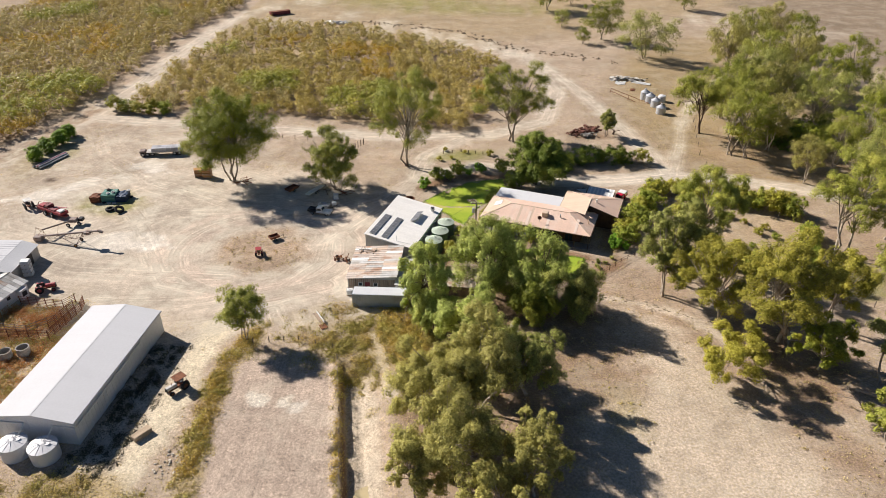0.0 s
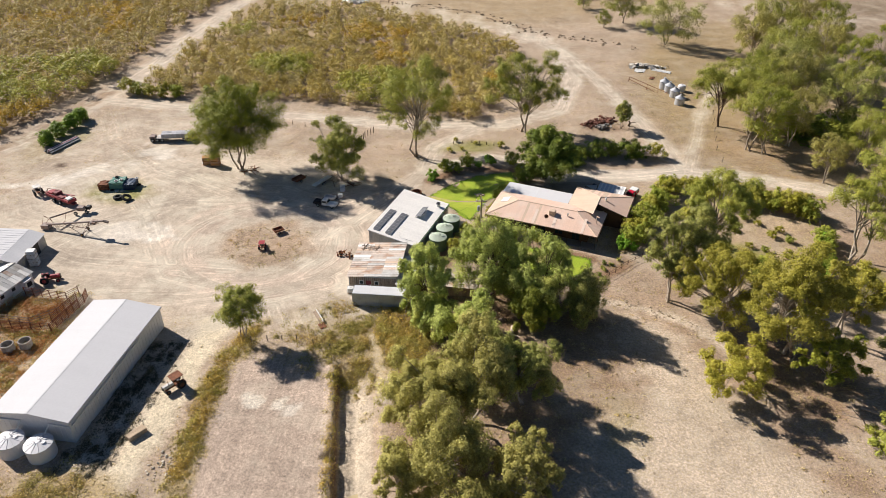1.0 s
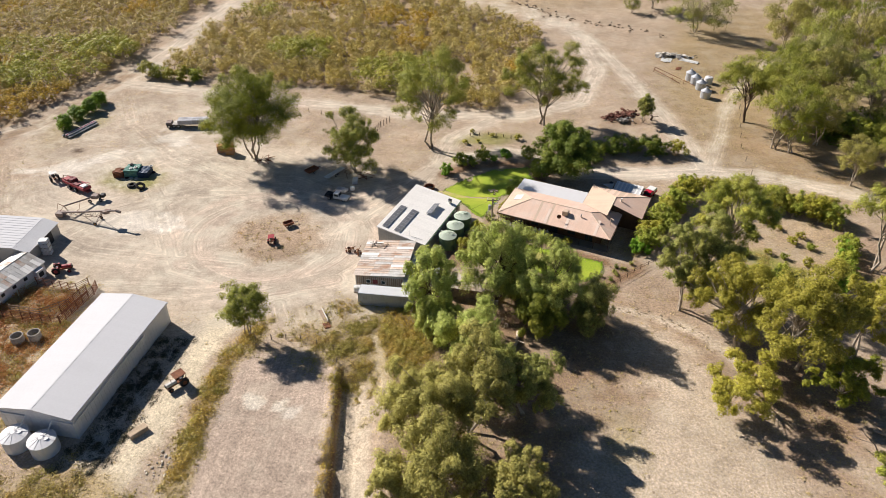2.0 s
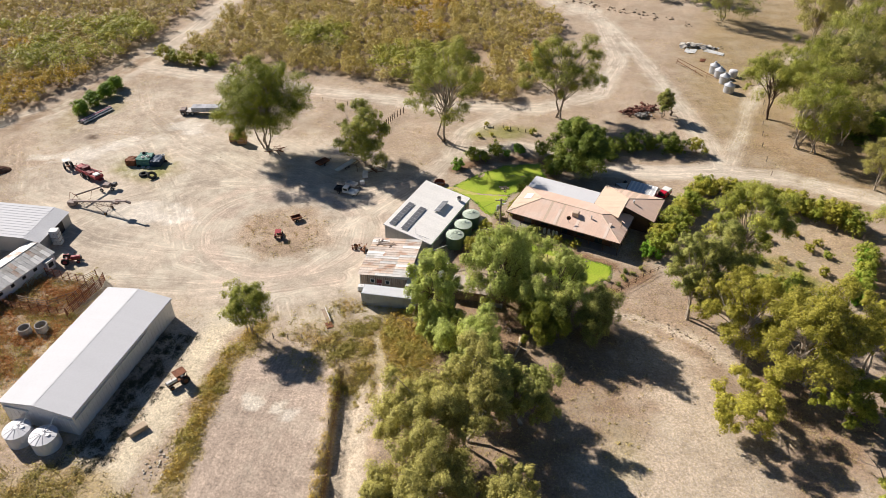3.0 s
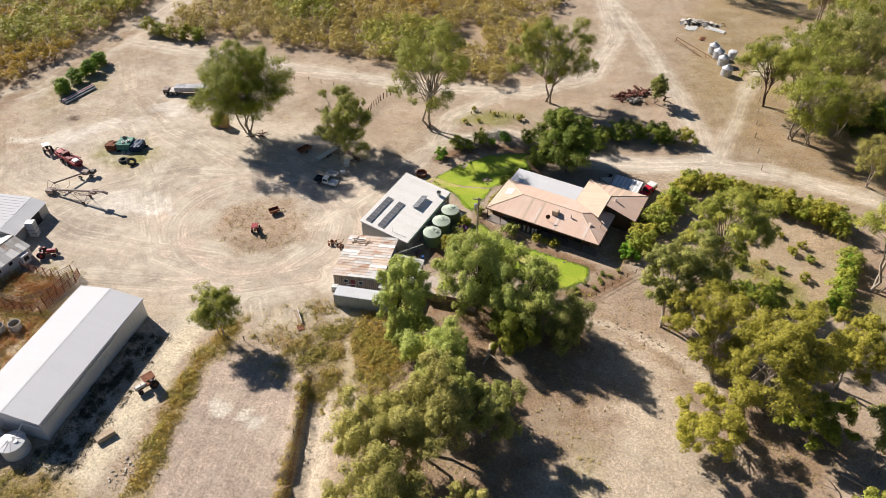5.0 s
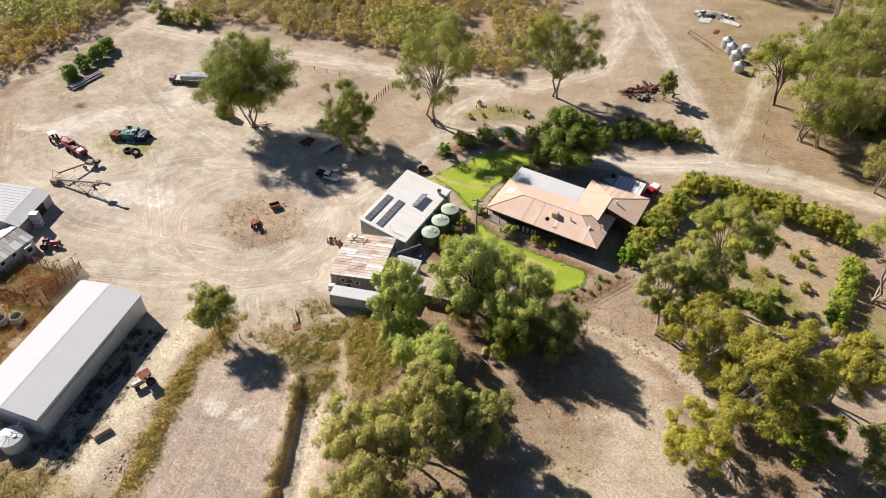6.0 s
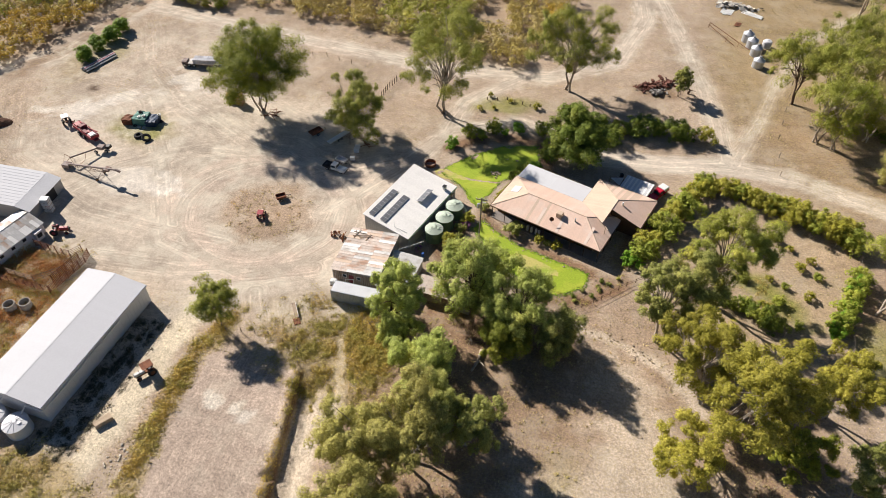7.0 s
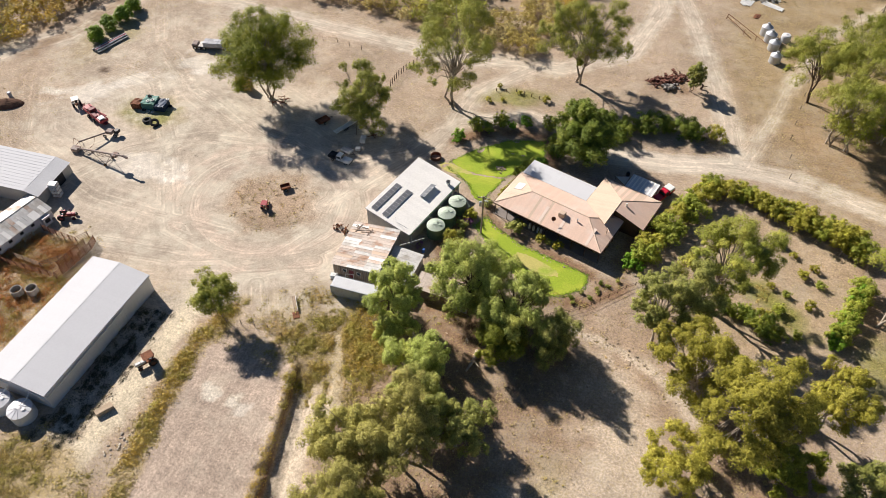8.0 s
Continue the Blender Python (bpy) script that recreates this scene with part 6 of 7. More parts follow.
def lawn_edge_weight(x, y):
    pts = [(-5.5, 137.5), (-1, 143), (5, 148), (12.5, 150), (13.5, 145), (10, 139.5), (6.5, 135.8), (3.5, 127.5), (-0.5, 132.5), (-5.5, 136)]
    front = [(5.6, 124), (8.2, 121.5), (13.5, 118.5), (20.5, 116.4), (26.5, 114.6), (26.4, 111.5), (23, 108.6), (19.5, 107.5), (15, 110), (8, 116.5), (3.8, 121), (5.6, 124)]
    return soft(np.minimum(near_line(x, y, pts), near_line(x, y, front)) - 0.15, 0.5)


tufts("lawn_edge_grass", "uneven green grass fringe round the lawns", M_BRIGHT, 1400, lawn_edge_weight, 11, size=(0.2, 0.1), spread=0.22, lift=0.05, bounds=(-9, 30, 105, 153), k=8)


# ---- vehicles and farm gear ----
def ute(name, label, m, paint, tray_mat, canopy=False):
    """A single-cab utility; x ahead."""
    ob = thing(name, label, "ute", m)
    bm = bmesh.new()
    box(bm, (.55, -.82, .45), (2.35, .82, .98), .08)
    part("bonnet", bm, paint, ob)
    bm = bmesh.new()
    made = bmesh.ops.create_cube(bm, size=1, matrix=Matrix.Translation((-.15, 0, 1.1)) @ Matrix.Diagonal((1.5, 1.62, 1.25, 1)))
    for v in bm.verts:
        if v.co.z > 1.2:
            v.co.x = -.15 + (v.co.x + .15) * (.62 if v.co.x > -.15 else .85)
            v.co.y *= .86
    bmesh.ops.bevel(bm, geom=bm.edges[:], offset=.06, segments=2, affect="EDGES")
    part("cab", bm, paint, ob)
    part("windscreen", wall_panel([(.52, -.62, 1.08), (.52, .62, 1.08), (.36, .56, 1.58), (.36, -.56, 1.58)], .03, (1, 0, .3)), M_GLASS, ob)
    for s in (-1, 1):
        part("side_window", wall_panel([(.4, s * .79, 1.1), (-.7, s * .79, 1.1), (-.65, s * .72, 1.55), (.25, s * .72, 1.55)], .03, (0, s, 0)), M_GLASS, ob)
        part("headlight", boxes(((2.33, s * .6 - .14, .68), (2.38, s * .6 + .14, .86))), M_TANK, ob)
        part("mudguard", boxes(((1.0, s * .8 - .1, .5), (1.95, s * .8 + .1, .86)), bevel=.05), paint, ob)
    part("bumper", boxes(((2.34, -.82, .4), (2.46, .82, .58)), bevel=.03), M_BLACK, ob)
    part("chassis", boxes(((-2.6, -.4, .4), (1.5, .4, .56))), M_BLACK, ob)
    tray = part("tray", boxes(((-2.75, -.9, .74), (-.95, .9, .84))), tray_mat, ob)
    part("tray_side", boxes(((-2.75, -.92, .85), (-.95, -.87, 1.1)), ((-2.75, .87, .85), (-.95, .92, 1.1)), ((-2.78, -.9, .85), (-2.74, .9, 1.1))), tray_mat, tray)
    part("headboard", boxes(((-.98, -.86, .85), (-.93, .86, 1.6))), tray_mat, tray)
    if canopy:
        part("canopy", boxes(((-2.7, -.86, 1.11), (-1.0, .86, 1.75)), bevel=.1), M_WHITE, tray, "white tray canopy")
    else:
        part("load", boxes(((-2.4, -.6, .85), (-1.7, .2, 1.2)), ((-1.6, -.2, .85), (-1.1, .6, 1.1)), bevel=.04), M_BLACK, tray, "dark load on the tray")
    for x in (1.45, -1.75):
        for y in (-.75, .75):
            wheel(ob, x, y, .38, .24)
    return ob


ute("farm_ute", "white flat-tray farm ute parked in tree shade", at(-27.5, 131.5, -11), M_WHITE, M_BLACK)
ute("red_ute", "red ute with a white tray canopy beside the carport", at(38.3, 139.3, -124), M_CAR_RED, M_CAR_RED, True)


def box_trailer(label, m, l, w, body, group=""):
    ob = thing("box_trailer", label, "trailer", m, group)
    part("bed", boxes(((-l / 2, -w / 2, .5), (l / 2, w / 2, .58))), body, ob)
    for s in (-1, 1):
        part("side_board", boxes(((-l / 2, s * w / 2 - .03, .58), (l / 2, s * w / 2 + .03, .95))), body, ob)
        part("end_board", boxes(((s * l / 2 - .03, -w / 2 + .04, .58), (s * l / 2 + .03, w / 2 - .04, .95))), body, ob)
    part("drawbar", rods([((l / 2, -.4, .5), (l / 2 + 1.1, 0, .45)), ((l / 2, .4, .5), (l / 2 + 1.1, 0, .45)), ((l / 2 + 1.05, 0, .45), (l / 2 + 1.05, 0, .0))], .04), M_BLACK, ob)
    for s in (-1, 1):
        wheel(ob, -.1, s * (w / 2 + .12), .3, .18)
    return ob


box_trailer("dark steel box trailer parked in tree shade", at(-36.1, 142.5, 57), 2.9, 1.6, M_RUST)
box_trailer("grey box trailer beside the white ute", at(-27.3, 134.3, -20), 2.3, 1.4, M_ZINC)
box_trailer("small rusty trailer frame on the yard's bare patch", at(-35.1, 120.2, 38), 1.9, 1.3, M_RUST)


def crate_stack(label, m, n, size, material, group="", name="crate_stack"):
    ob = thing(name, label, "crates", m, group)
    for k in range(n):
        z = k * (size[2] + .03)
        c = part("crate", boxes(((-size[0] / 2, -size[1] / 2, z + .1), (size[0] / 2, size[1] / 2, z + size[2])), bevel=.03), material, ob)
        part("pallet", boxes(((-size[0] / 2, -size[1] / 2, z), (-size[0] / 2 + .2, size[1] / 2, z + .1)), ((size[0] / 2 - .2, -size[1] / 2, z), (size[0] / 2, size[1] / 2, z + .1)), ((-.1, -size[1] / 2, z), (.1, size[1] / 2, z + .1))), M_WOOD, c)
        bars = []
        for q in (-1, 1):
            for h in (.3, .6, .85):
                bars.append(((-size[0] / 2 - .01, q * (size[1] / 2 + .015), z + size[2] * h), (size[0] / 2 + .01, q * (size[1] / 2 + .015), z + size[2] * h)))
                bars.append(((q * (size[0] / 2 + .015), -size[1] / 2, z + size[2] * h), (q * (size[0] / 2 + .015), size[1] / 2, z + size[2] * h)))
        part("cage", rods(bars, .025, 4), M_STEEL, c)
    return ob


crate_stack("white caged crate on a pallet in tree shade", at(-25.3, 138.4, 10), 1, (1.1, .9, 1.0), M_WHITE)
crate_stack("white caged crate on a pallet in tree shade", at(-25.5, 139.6, 10), 1, (1.1, .9, .8), M_TANK)
crate_stack("small white crate behind the ute", at(-25.3, 135.6, 15), 1, (1.0, .8, .8), M_WHITE)
crate_stack("leaning stack of white slatted crates against the shed", at(-77.4, 105.9, 12), 4, (1.5, 1.3, .8), M_WHITE)
crate_stack("rust-brown timber crate below the tall gum", at(-60.0, 149.9, 20), 2, (1.9, 1.6, .9), M_ORANGE_WOOD)
crate_stack("rust-brown timber crate below the tall gum", at(-57.6, 149.2, 5), 2, (1.9, 1.7, 1.3), M_ORANGE_WOOD)


def flat_trailer():
    ob = thing("flat_trailer", "long narrow white flat trailer in tree shade", "trailer", at(-30.6, 141.8, 62))
    part("deck", boxes(((-2.9, -.55, .55), (2.9, .55, .66)), bevel=.02), M_WHITE, ob)
    part("rail", boxes(((-2.9, -.58, .66), (2.9, -.5, .8)), ((-2.9, .5, .66), (2.9, .58, .8))), M_WHITE, ob)
    part("drawbar", rods([((2.9, 0, .55), (3.9, 0, .5)), ((3.85, 0, .5), (3.85, 0, .0))], .05), M_BLACK, ob)
    for x in (-.5, .3):
        for s in (-1, 1):
            wheel(ob, x, s * .68, .3, .18)
    return ob


flat_trailer()


def timber_heap(label, m, n, l, r, seed, material=M_WOOD, name="timber_heap", thick=.07):
    rr = random.Random(seed)
    ob = thing(name, label, "timber heap", m)
    for k in range(n):
        a, x, y = rr.uniform(0, 180), rr.uniform(-r, r), rr.uniform(-r, r)
        ln = l * rr.uniform(.5, 1.1) / 2
        z = .08 + .3 * rr.random()
        dx, dy = math.cos(radians(a)) * ln, math.sin(radians(a)) * ln
        part("length", rods([((x - dx, y - dy, max(.07, z - .1)), (x + dx, y + dy, z + .15))], thick * rr.uniform(.6, 1.3)), material, ob)
    return ob


timber_heap("loose timbers and pipes heaped below the leaning gum", at(-26.8, 143.6), 16, 3.2, 1.8, 3)
timber_heap("loose timbers and scrap heaped below the leaning gum", at(-23.0, 141.5), 10, 2.2, 1.4, 4, M_RUST)
timber_heap("scrap steel heaped at the foot of the tall gum", at(-48.6, 147.0), 14, 2.0, 1.5, 5, M_RUST)
timber_heap("broken branches and timber below the pepper trees", at(2.0, 92.0), 8, 2.4, 1.6, 6)


def tractor(name, label, m, paint, scale=1.0, canopy=None, hood=None):
    """An old farm tractor; x ahead."""
    ob = thing(name, label, "tractor", m @ Matrix.Scale(scale, 4))
    part("bonnet", boxes(((.2, -.32, .8), (1.9, .32, 1.35)), bevel=.1), hood or paint, ob)
    part("grille", boxes(((1.9, -.28, .75), (1.96, .28, 1.3))), M_BLACK, ob)
    part("transmission", boxes(((-1.0, -.28, .55), (1.7, .28, .8))), M_RUST, ob)
    part("exhaust", rods([((1.0, .2, 1.3), (1.0, .2, 2.1))], .04), M_RUST, ob)
    part("seat", boxes(((-.85, -.25, 1.05), (-.4, .25, 1.15)), ((-.9, -.25, 1.1), (-.82, .25, 1.5)), bevel=.03), M_BLACK, ob)
    part("steering_wheel", lathe(bmesh.new(), [(.2, 0), (.22, .02), (.2, .04), (.18, .02), (.2, 0)], 12, Matrix.Translation((.0, 0, 1.5)) @ pose(0, 0, 0, 0, -30, 0)), M_BLACK, ob)
    for s in (-1, 1):
        part("mudguard", boxes(((-1.25, s * .75 - .2, 1.3), (-.15, s * .75 + .2, 1.38)), bevel=.03), paint, ob)
        wheel(ob, -.7, s * .82, .72, .38, .5, rim_mat=paint)
        wheel(ob, 1.45, s * .68, .38, .2, .5, rim_mat=paint)
    part("axle", rods([((1.45, -.68, .38), (1.45, .68, .38)), ((-.7, -.8, .72), (-.7, .8, .72))], .07), M_RUST, ob)
    if canopy:
        part("canopy", boxes(((-1.3, -.8, 2.15), (.5, .8, 2.22)), bevel=.02), canopy, ob)
        part("canopy_post", rods([((x, y, 1.2), (x, y, 2.16)) for x in (-1.15, .3) for y in (-.65, .65)], .03), M_RUST, ob)
    return ob


tractor("tractor", "rusty old tractor with a canopy beside the white shed", at(-39.3, 76.2, -128), M_RUST, .98, M_RUST, M_ZINC)
tractor("tractor", "small faded red and white tractor on the bare yard", at(-36.7, 114.3, 100), M_RED, .72, M_RED, M_TERRA_PALE)
tractor("tractor", "red tractor parked before the old shed", at(-71.9, 101.0, 20), M_RED, 1.0)
tractor("tractor", "tractor with a white cab roof hitched to a red machine", at(-91.8, 132.6, 135), M_BLACK, .95, M_ZINC, M_BLACK)


def plough(label, x, y, turn, seed):
    ob = thing("plough", label, "plough", at(x, y, turn))
    part("beam", rods([((-.8, 0, .7), (.8, 0, .7)), ((-.6, -.5, .6), (-.6, .5, .6)), ((.3, -.5, .6), (.3, .5, .6)), ((.8, 0, .7), (1.3, 0, 1.0))], .06), M_RUST, ob)
    for k, xx in enumerate((-.7, -.25, .2, .65)):
        part("share", boxes(((xx - .05, -.4 + .25 * k, 0), (xx + .3, -.3 + .25 * k, .6)), bevel=.03), M_ORANGE_WOOD if k % 2 else M_RUST, ob)
    for s in (-1, 1):
        wheel(ob, 0, s * .6, .3, .12, rim_mat=M_RUST)


plough("small orange rusty plough beside the iron shed", -21.2, 113.0, 20, 1)
plough("small orange rusty plough beside the iron shed", -19.4, 112.4, 75, 2)


def red_harvester():
    ob = thing("harvest_machine", "long red towed harvesting machine with white covers", "farm machine", at(-84.6, 129.6, -27))
    part("body", boxes(((-4.0, -1.0, .8), (3.6, 1.0, 1.5)), bevel=.08), M_RED, ob)
    part("chassis", boxes(((-5.0, -.5, .55), (4.2, .5, .78))), M_MAROON, ob)
    part("cover", boxes(((-.4, -.9, 1.52), (1.6, -.1, 1.75)), bevel=.06), M_MAROON, ob)
    part("hose", rods([((-.3, .3, 1.6), (.8, .5, 1.9)), ((.8, .5, 1.9), (1.7, .1, 1.6)), ((-2.0, -.9, 1.6), (-.5, -.6, 2.1))], .06), M_BLACK, ob)
    part("cover", boxes(((2.1, -.7, 1.52), (3.4, .5, 1.8)), bevel=.06), M_WHITE, ob, "white cover panel")
    part("bin", boxes(((-1.8, -.7, 1.5), (-.6, .8, 2.2)), bevel=.05), M_MAROON, ob)
    part("bin", boxes(((-3.6, -.8, 1.5), (-2.1, .6, 1.9)), bevel=.05), M_RED, ob)
    part("chute", rods([((.2, .6, 1.7), (3.4, .95, 2.0)), ((-3.8, .5, 1.7), (-1.6, .3, 2.3))], .12), M_RED, ob)
    part("drawbar", rods([((-5.0, 0, .66), (-7.2, .1, .6)), ((-4.8, -.5, .66), (-6.6, .05, .62)), ((-4.8, .5, .66), (-6.6, .1, .62))], .07), M_RED, ob)
    part("frame", rods([((-4.0, -1.0, 1.5), (-4.4, 0, 2.0)), ((-4.0, 1.0, 1.5), (-4.4, 0, 2.0)), ((-4.4, 0, 2.0), (-5.2, 0, .7))], .05), M_RUST, ob)
    for x in (-1.2, .9):
        for s in (-1, 1):
            wheel(ob, x, s * 1.2, .55, .34, rim_mat=M_WHITE)


red_harvester()


def auger():
    ob = thing("grain_auger", "long rusted grain auger raised on a wheeled truss", "grain auger", Matrix())
    a, b = Vector((-82.0, 118.7, .9)), Vector((-68.6, 116.7, 3.5))
    part("tube", rods([(a, b)], .2, 10), M_OLDSTEEL, ob)
    part("spout", rods([(b, b + Vector((.9, -.1, -.25)))], .28, 8), M_OLDSTEEL, ob)
    part("hopper", boxes(((-83.0, 118.0, .1), (-81.4, 119.4, 1.0)), bevel=.05), M_OLDSTEEL, ob)
    rails = []
    for k in range(9):
        t = k / 8
        p = a.lerp(b, .15 + .75 * t)
        rails.append((p, p - Vector((0, 0, .5 + .7 * math.sin(math.pi * t)))))
        if k:
            q = a.lerp(b, .15 + .75 * (k - 1) / 8) - Vector((0, 0, .5 + .7 * math.sin(math.pi * (k - 1) / 8)))
            rails += [(q, p - Vector((0, 0, .5 + .7 * math.sin(math.pi * t)))), (q, p)]
    part("truss", rods(rails, .035), M_OLDSTEEL, ob)
    ax = Vector((-73.6, 117.4, .35))
    part("undercarriage", rods([(ax + Vector((0, -1.2, 0)), ax + Vector((0, 1.2, 0))), (ax + Vector((0, -1.1, 0)), a.lerp(b, .75)), (ax + Vector((0, 1.1, 0)), a.lerp(b, .75)), (ax + Vector((0, -1.1, 0)), a.lerp(b, .3)), (ax + Vector((0, 1.1, 0)), a.lerp(b, .3))], .05), M_OLDSTEEL, ob)
    for s in (-1.25, 1.25):
        wheel(ob, ax.x, ax.y + s, .35, .2, rim_mat=M_ORANGE_WOOD)
    part("motor", boxes(((-71.6, 116.5, 2.6), (-70.4, 117.8, 3.1)), bevel=.05), M_OLDSTEEL, ob)


auger()


def auger_low():
    ob = thing("grain_auger", "low grain auger with a motor on small wheels", "grain auger", Matrix())
    a, b = Vector((-81.6, 119.6, 1.9)), Vector((-78.4, 125.4, 1.0))
    part("tube", rods([(a, b)], .16, 10), M_OLDSTEEL, ob)
    part("frame", rods([(a, (-83.2, 118.6, .1)), (a, (-80.4, 118.9, .1)), ((-83.2, 118.6, .1), (-83.4, 120.4, 1.9)), ((-83.4, 120.4, 1.9), a), ((-83.4, 120.4, 1.9), (-82.6, 121.4, .1)), ((-82.6, 121.4, .1), a), ((-80.4, 118.9, .1), (-79.6, 121, .4)), ((-79.6, 121, .4), (-80, 122.6, 1.4))], .035), M_RUST, ob)
    part("motor", boxes(((-78.9, 124.6, .75), (-77.4, 125.9, 1.5)), bevel=.08), M_OLDSTEEL, ob)
    part("engine", boxes(((-77.3, 125.3, .7), (-76.4, 126.4, 1.4)), bevel=.08), M_BLACK, ob)
    for x, y in ((-79, 124.2), (-78, 126.2), (-77, 124.9)):
        wheel(ob, x, y, .42, .22)


auger_low()


def tyre(label, x, y, r, w, tip=90, z=None, turn=0, m=M_DARK, group=""):
    zz = w / 2 if z is None else z
    bm = lathe(bmesh.new(), [(r * .55, -w / 2), (r * .88, -w / 2), (r, -w * .25), (r, w * .25), (r * .88, w / 2), (r * .55, w / 2), (r * .48, 0), (r * .55, -w / 2)], 18)
    return solid("tyre", bm, m, label, "tyre", pose(x, y, zz, 90 - tip, 0, turn), group)


def tarp_heap():
    ob = thing("covered_heap", "heap under blue-green and dark blue tarpaulins weighed down with tyres", "covered heap", at(-75.6, 137.2, 5))

    def lump(lo, hi, seed):
        bm = box(bmesh.new(), lo, hi)
        bmesh.ops.subdivide_edges(bm, edges=bm.edges[:], cuts=4, use_grid_fill=True)
        rr = random.Random(seed)
        for v in bm.verts:
            if v.co.z > lo[2] + .1:
                v.co += Vector((rr.uniform(-.12, .12), rr.uniform(-.12, .12), rr.uniform(-.15, .1)))
        return bm

    part("tarpaulin", lump((-1.6, -1.6, 0), (1.5, 1.6, 1.7), 1), M_GREEN_TARP, ob)
    part("tarpaulin", lump((1.45, -1.7, 0), (3.8, 1.3, 1.35), 2), M_NAVY, ob)
    part("box", lump((-3.9, -1.9, 0), (-1.7, .2, 1.4), 3), M_RUST, ob, "rusty brown steel box")


tarp_heap()
for k, (x, y, z) in enumerate(((-76.3, 138.2, 1.85), (-74.8, 137.0, 1.85), (-75.6, 136.4, 1.85), (-76.4, 135.2, .12), (-75.2, 134.9, .12), (-74.1, 135.0, .12), (-71.3, 137.8, .35), (-72.0, 138.6, 1.5))):
    tyre("worn pale grey tyre on the tarpaulin heap", x, y, .42, .22, 90, z, 20 * k, M_ZINC if k % 3 else M_DARK, "tyres on the heap")
tyre("large dark tractor tyre lying flat", -73.6, 131.9, 1.0, .5)
tyre("large dark tractor tyre half tipped", -71.2, 131.2, 1.0, .5, 62, .62, 60)
solid("feed_ring", ring(bmesh.new(), 1.15, 1.08, 0, .75, 24), M_RUST, "round dark rusted ring trough on the dirt", "trough", at(-8.7, 138.0))
for x, y in ((-68.6, 82.6), (-66.3, 83.6)):
    solid("concrete_ring", ring(bmesh.new(), .98, .84, 0, 1.35, 24), M_CONCRETE, "short upright concrete pipe among weeds", "concrete ring", at(x, y), "concrete rings")


def concrete_block():
    bm = box(bmesh.new(), (-1.3, -.55, 0), (1.3, .55, .75), .08)
    bmesh.ops.subdivide_edges(bm, edges=bm.edges[:], cuts=1)
    for v in bm.verts:
        v.co += Vector((random.uniform(-.08, .08), random.uniform(-.08, .08), random.uniform(-.03, .03) if v.co.z > .1 else 0))
    solid("concrete_block", bm, M_CUT, "rough old brown concrete block on pale sand", "concrete block", at(-41.1, 66.9, 55))


concrete_block()


def gutter_length():
    ob = thing("steel_channel", "bent length of pale steel channel lying on the weeds", "steel channel", at(-21.2, 93.2, -58))
    part("web", boxes(((-2.4, -.3, .12), (1.0, .3, .2))), M_WOOD, ob)
    part("flange", boxes(((-2.4, .3, .12), (1.0, .36, .6))), M_WHITE, ob)
    part("broken_end", boxes(((1.05, -.7, .02), (2.4, .4, .14))), M_RUST, ob)


gutter_length()


def pipe_stack():
    ob = thing("pipe_stack", "stack of long dark irrigation pipes with pale stripes", "pipes", at(-99.2, 157.0, -18.5))
    part("bearer", boxes(((-1.0, -3.5, 0), (1.0, -3.2, .15)), ((-1.0, 0, 0), (1.0, .3, .15)), ((-1.0, 3.2, 0), (1.0, 3.5, .15))), M_WOOD, ob)
    for k in range(7):
        part("pipe", rods([((-1.08 + .36 * k, -4.6, .34), (-1.08 + .36 * k, 4.6, .34))], .18, 8), M_TANK if k in (0, 3, 6) else M_BLACK, ob)
    for k in range(4):
        part("pipe", rods([((-.54 + .36 * k, -4.4, .65), (-.54 + .36 * k, 4.7, .65))], .17, 8), (M_BLACK, M_TANK, M_RED, M_TANK)[k], ob)


pipe_stack()


def flatbed():
    ob = thing("flatbed_truck", "flatbed trailer loaded with rows of white crates", "truck", at(-73.4, 162.6, 10))
    part("deck", boxes(((-3.6, -1.2, .95), (5.4, 1.2, 1.1))), M_ZINC, ob)
    part("chassis", boxes(((-4.6, -.45, .6), (5.2, .45, .94))), M_BLACK, ob)
    part("engine_cover", boxes(((-5.3, -1.0, .6), (-3.9, 1.0, 1.4)), bevel=.1), M_OLDSTEEL, ob)
    for i in range(6):
        for j in range(2):
            part("crate", boxes(((-2.3 + i * 1.2, -1.15 + j * 1.16, 1.11), (-1.16 + i * 1.2, -.05 + j * 1.16, 2.05)), bevel=.03), M_CRATE, ob)
    for i in range(5):
        part("strap", rods([((-1.13 + i * 1.2, -1.2, 1.1), (-1.13 + i * 1.2, -1.2, 2.07)), ((-1.13 + i * 1.2, -1.2, 2.08), (-1.13 + i * 1.2, 1.15, 2.08))], .04, 4), M_STEEL, ob)
    for x in (-4.6, -3.4, -2.2, 3.2, 4.4):
        for s in (-1, 1):
            wheel(ob, x, s * 1.05, .5, .3)


flatbed()


# ---- yards, fences and poles ----
def rail_fence(label, pts, height, rails, material, name="rail_fence", gap=2.0, r=.04, post=.07, category="fence"):
    """Posts and rails along a line; every post and rail is its own part."""
    ob = thing(name, label, category, Matrix())
    for (ax, ay), (bx, by) in zip(pts, pts[1:]):
        n = max(1, round(math.hypot(bx - ax, by - ay) / gap))
        for k in range(n + 1):
            x, y = ax + (bx - ax) * k / n, ay + (by - ay) * k / n
            part("post", rods([((x, y, -.2), (x, y, height + .1))], post), material, ob)
        for q in range(rails):
            z = height * (q + 1) / rails - .05
            part("rail", rods([((ax, ay, z), (bx, by, z))], r, 5), material, ob)
    return ob


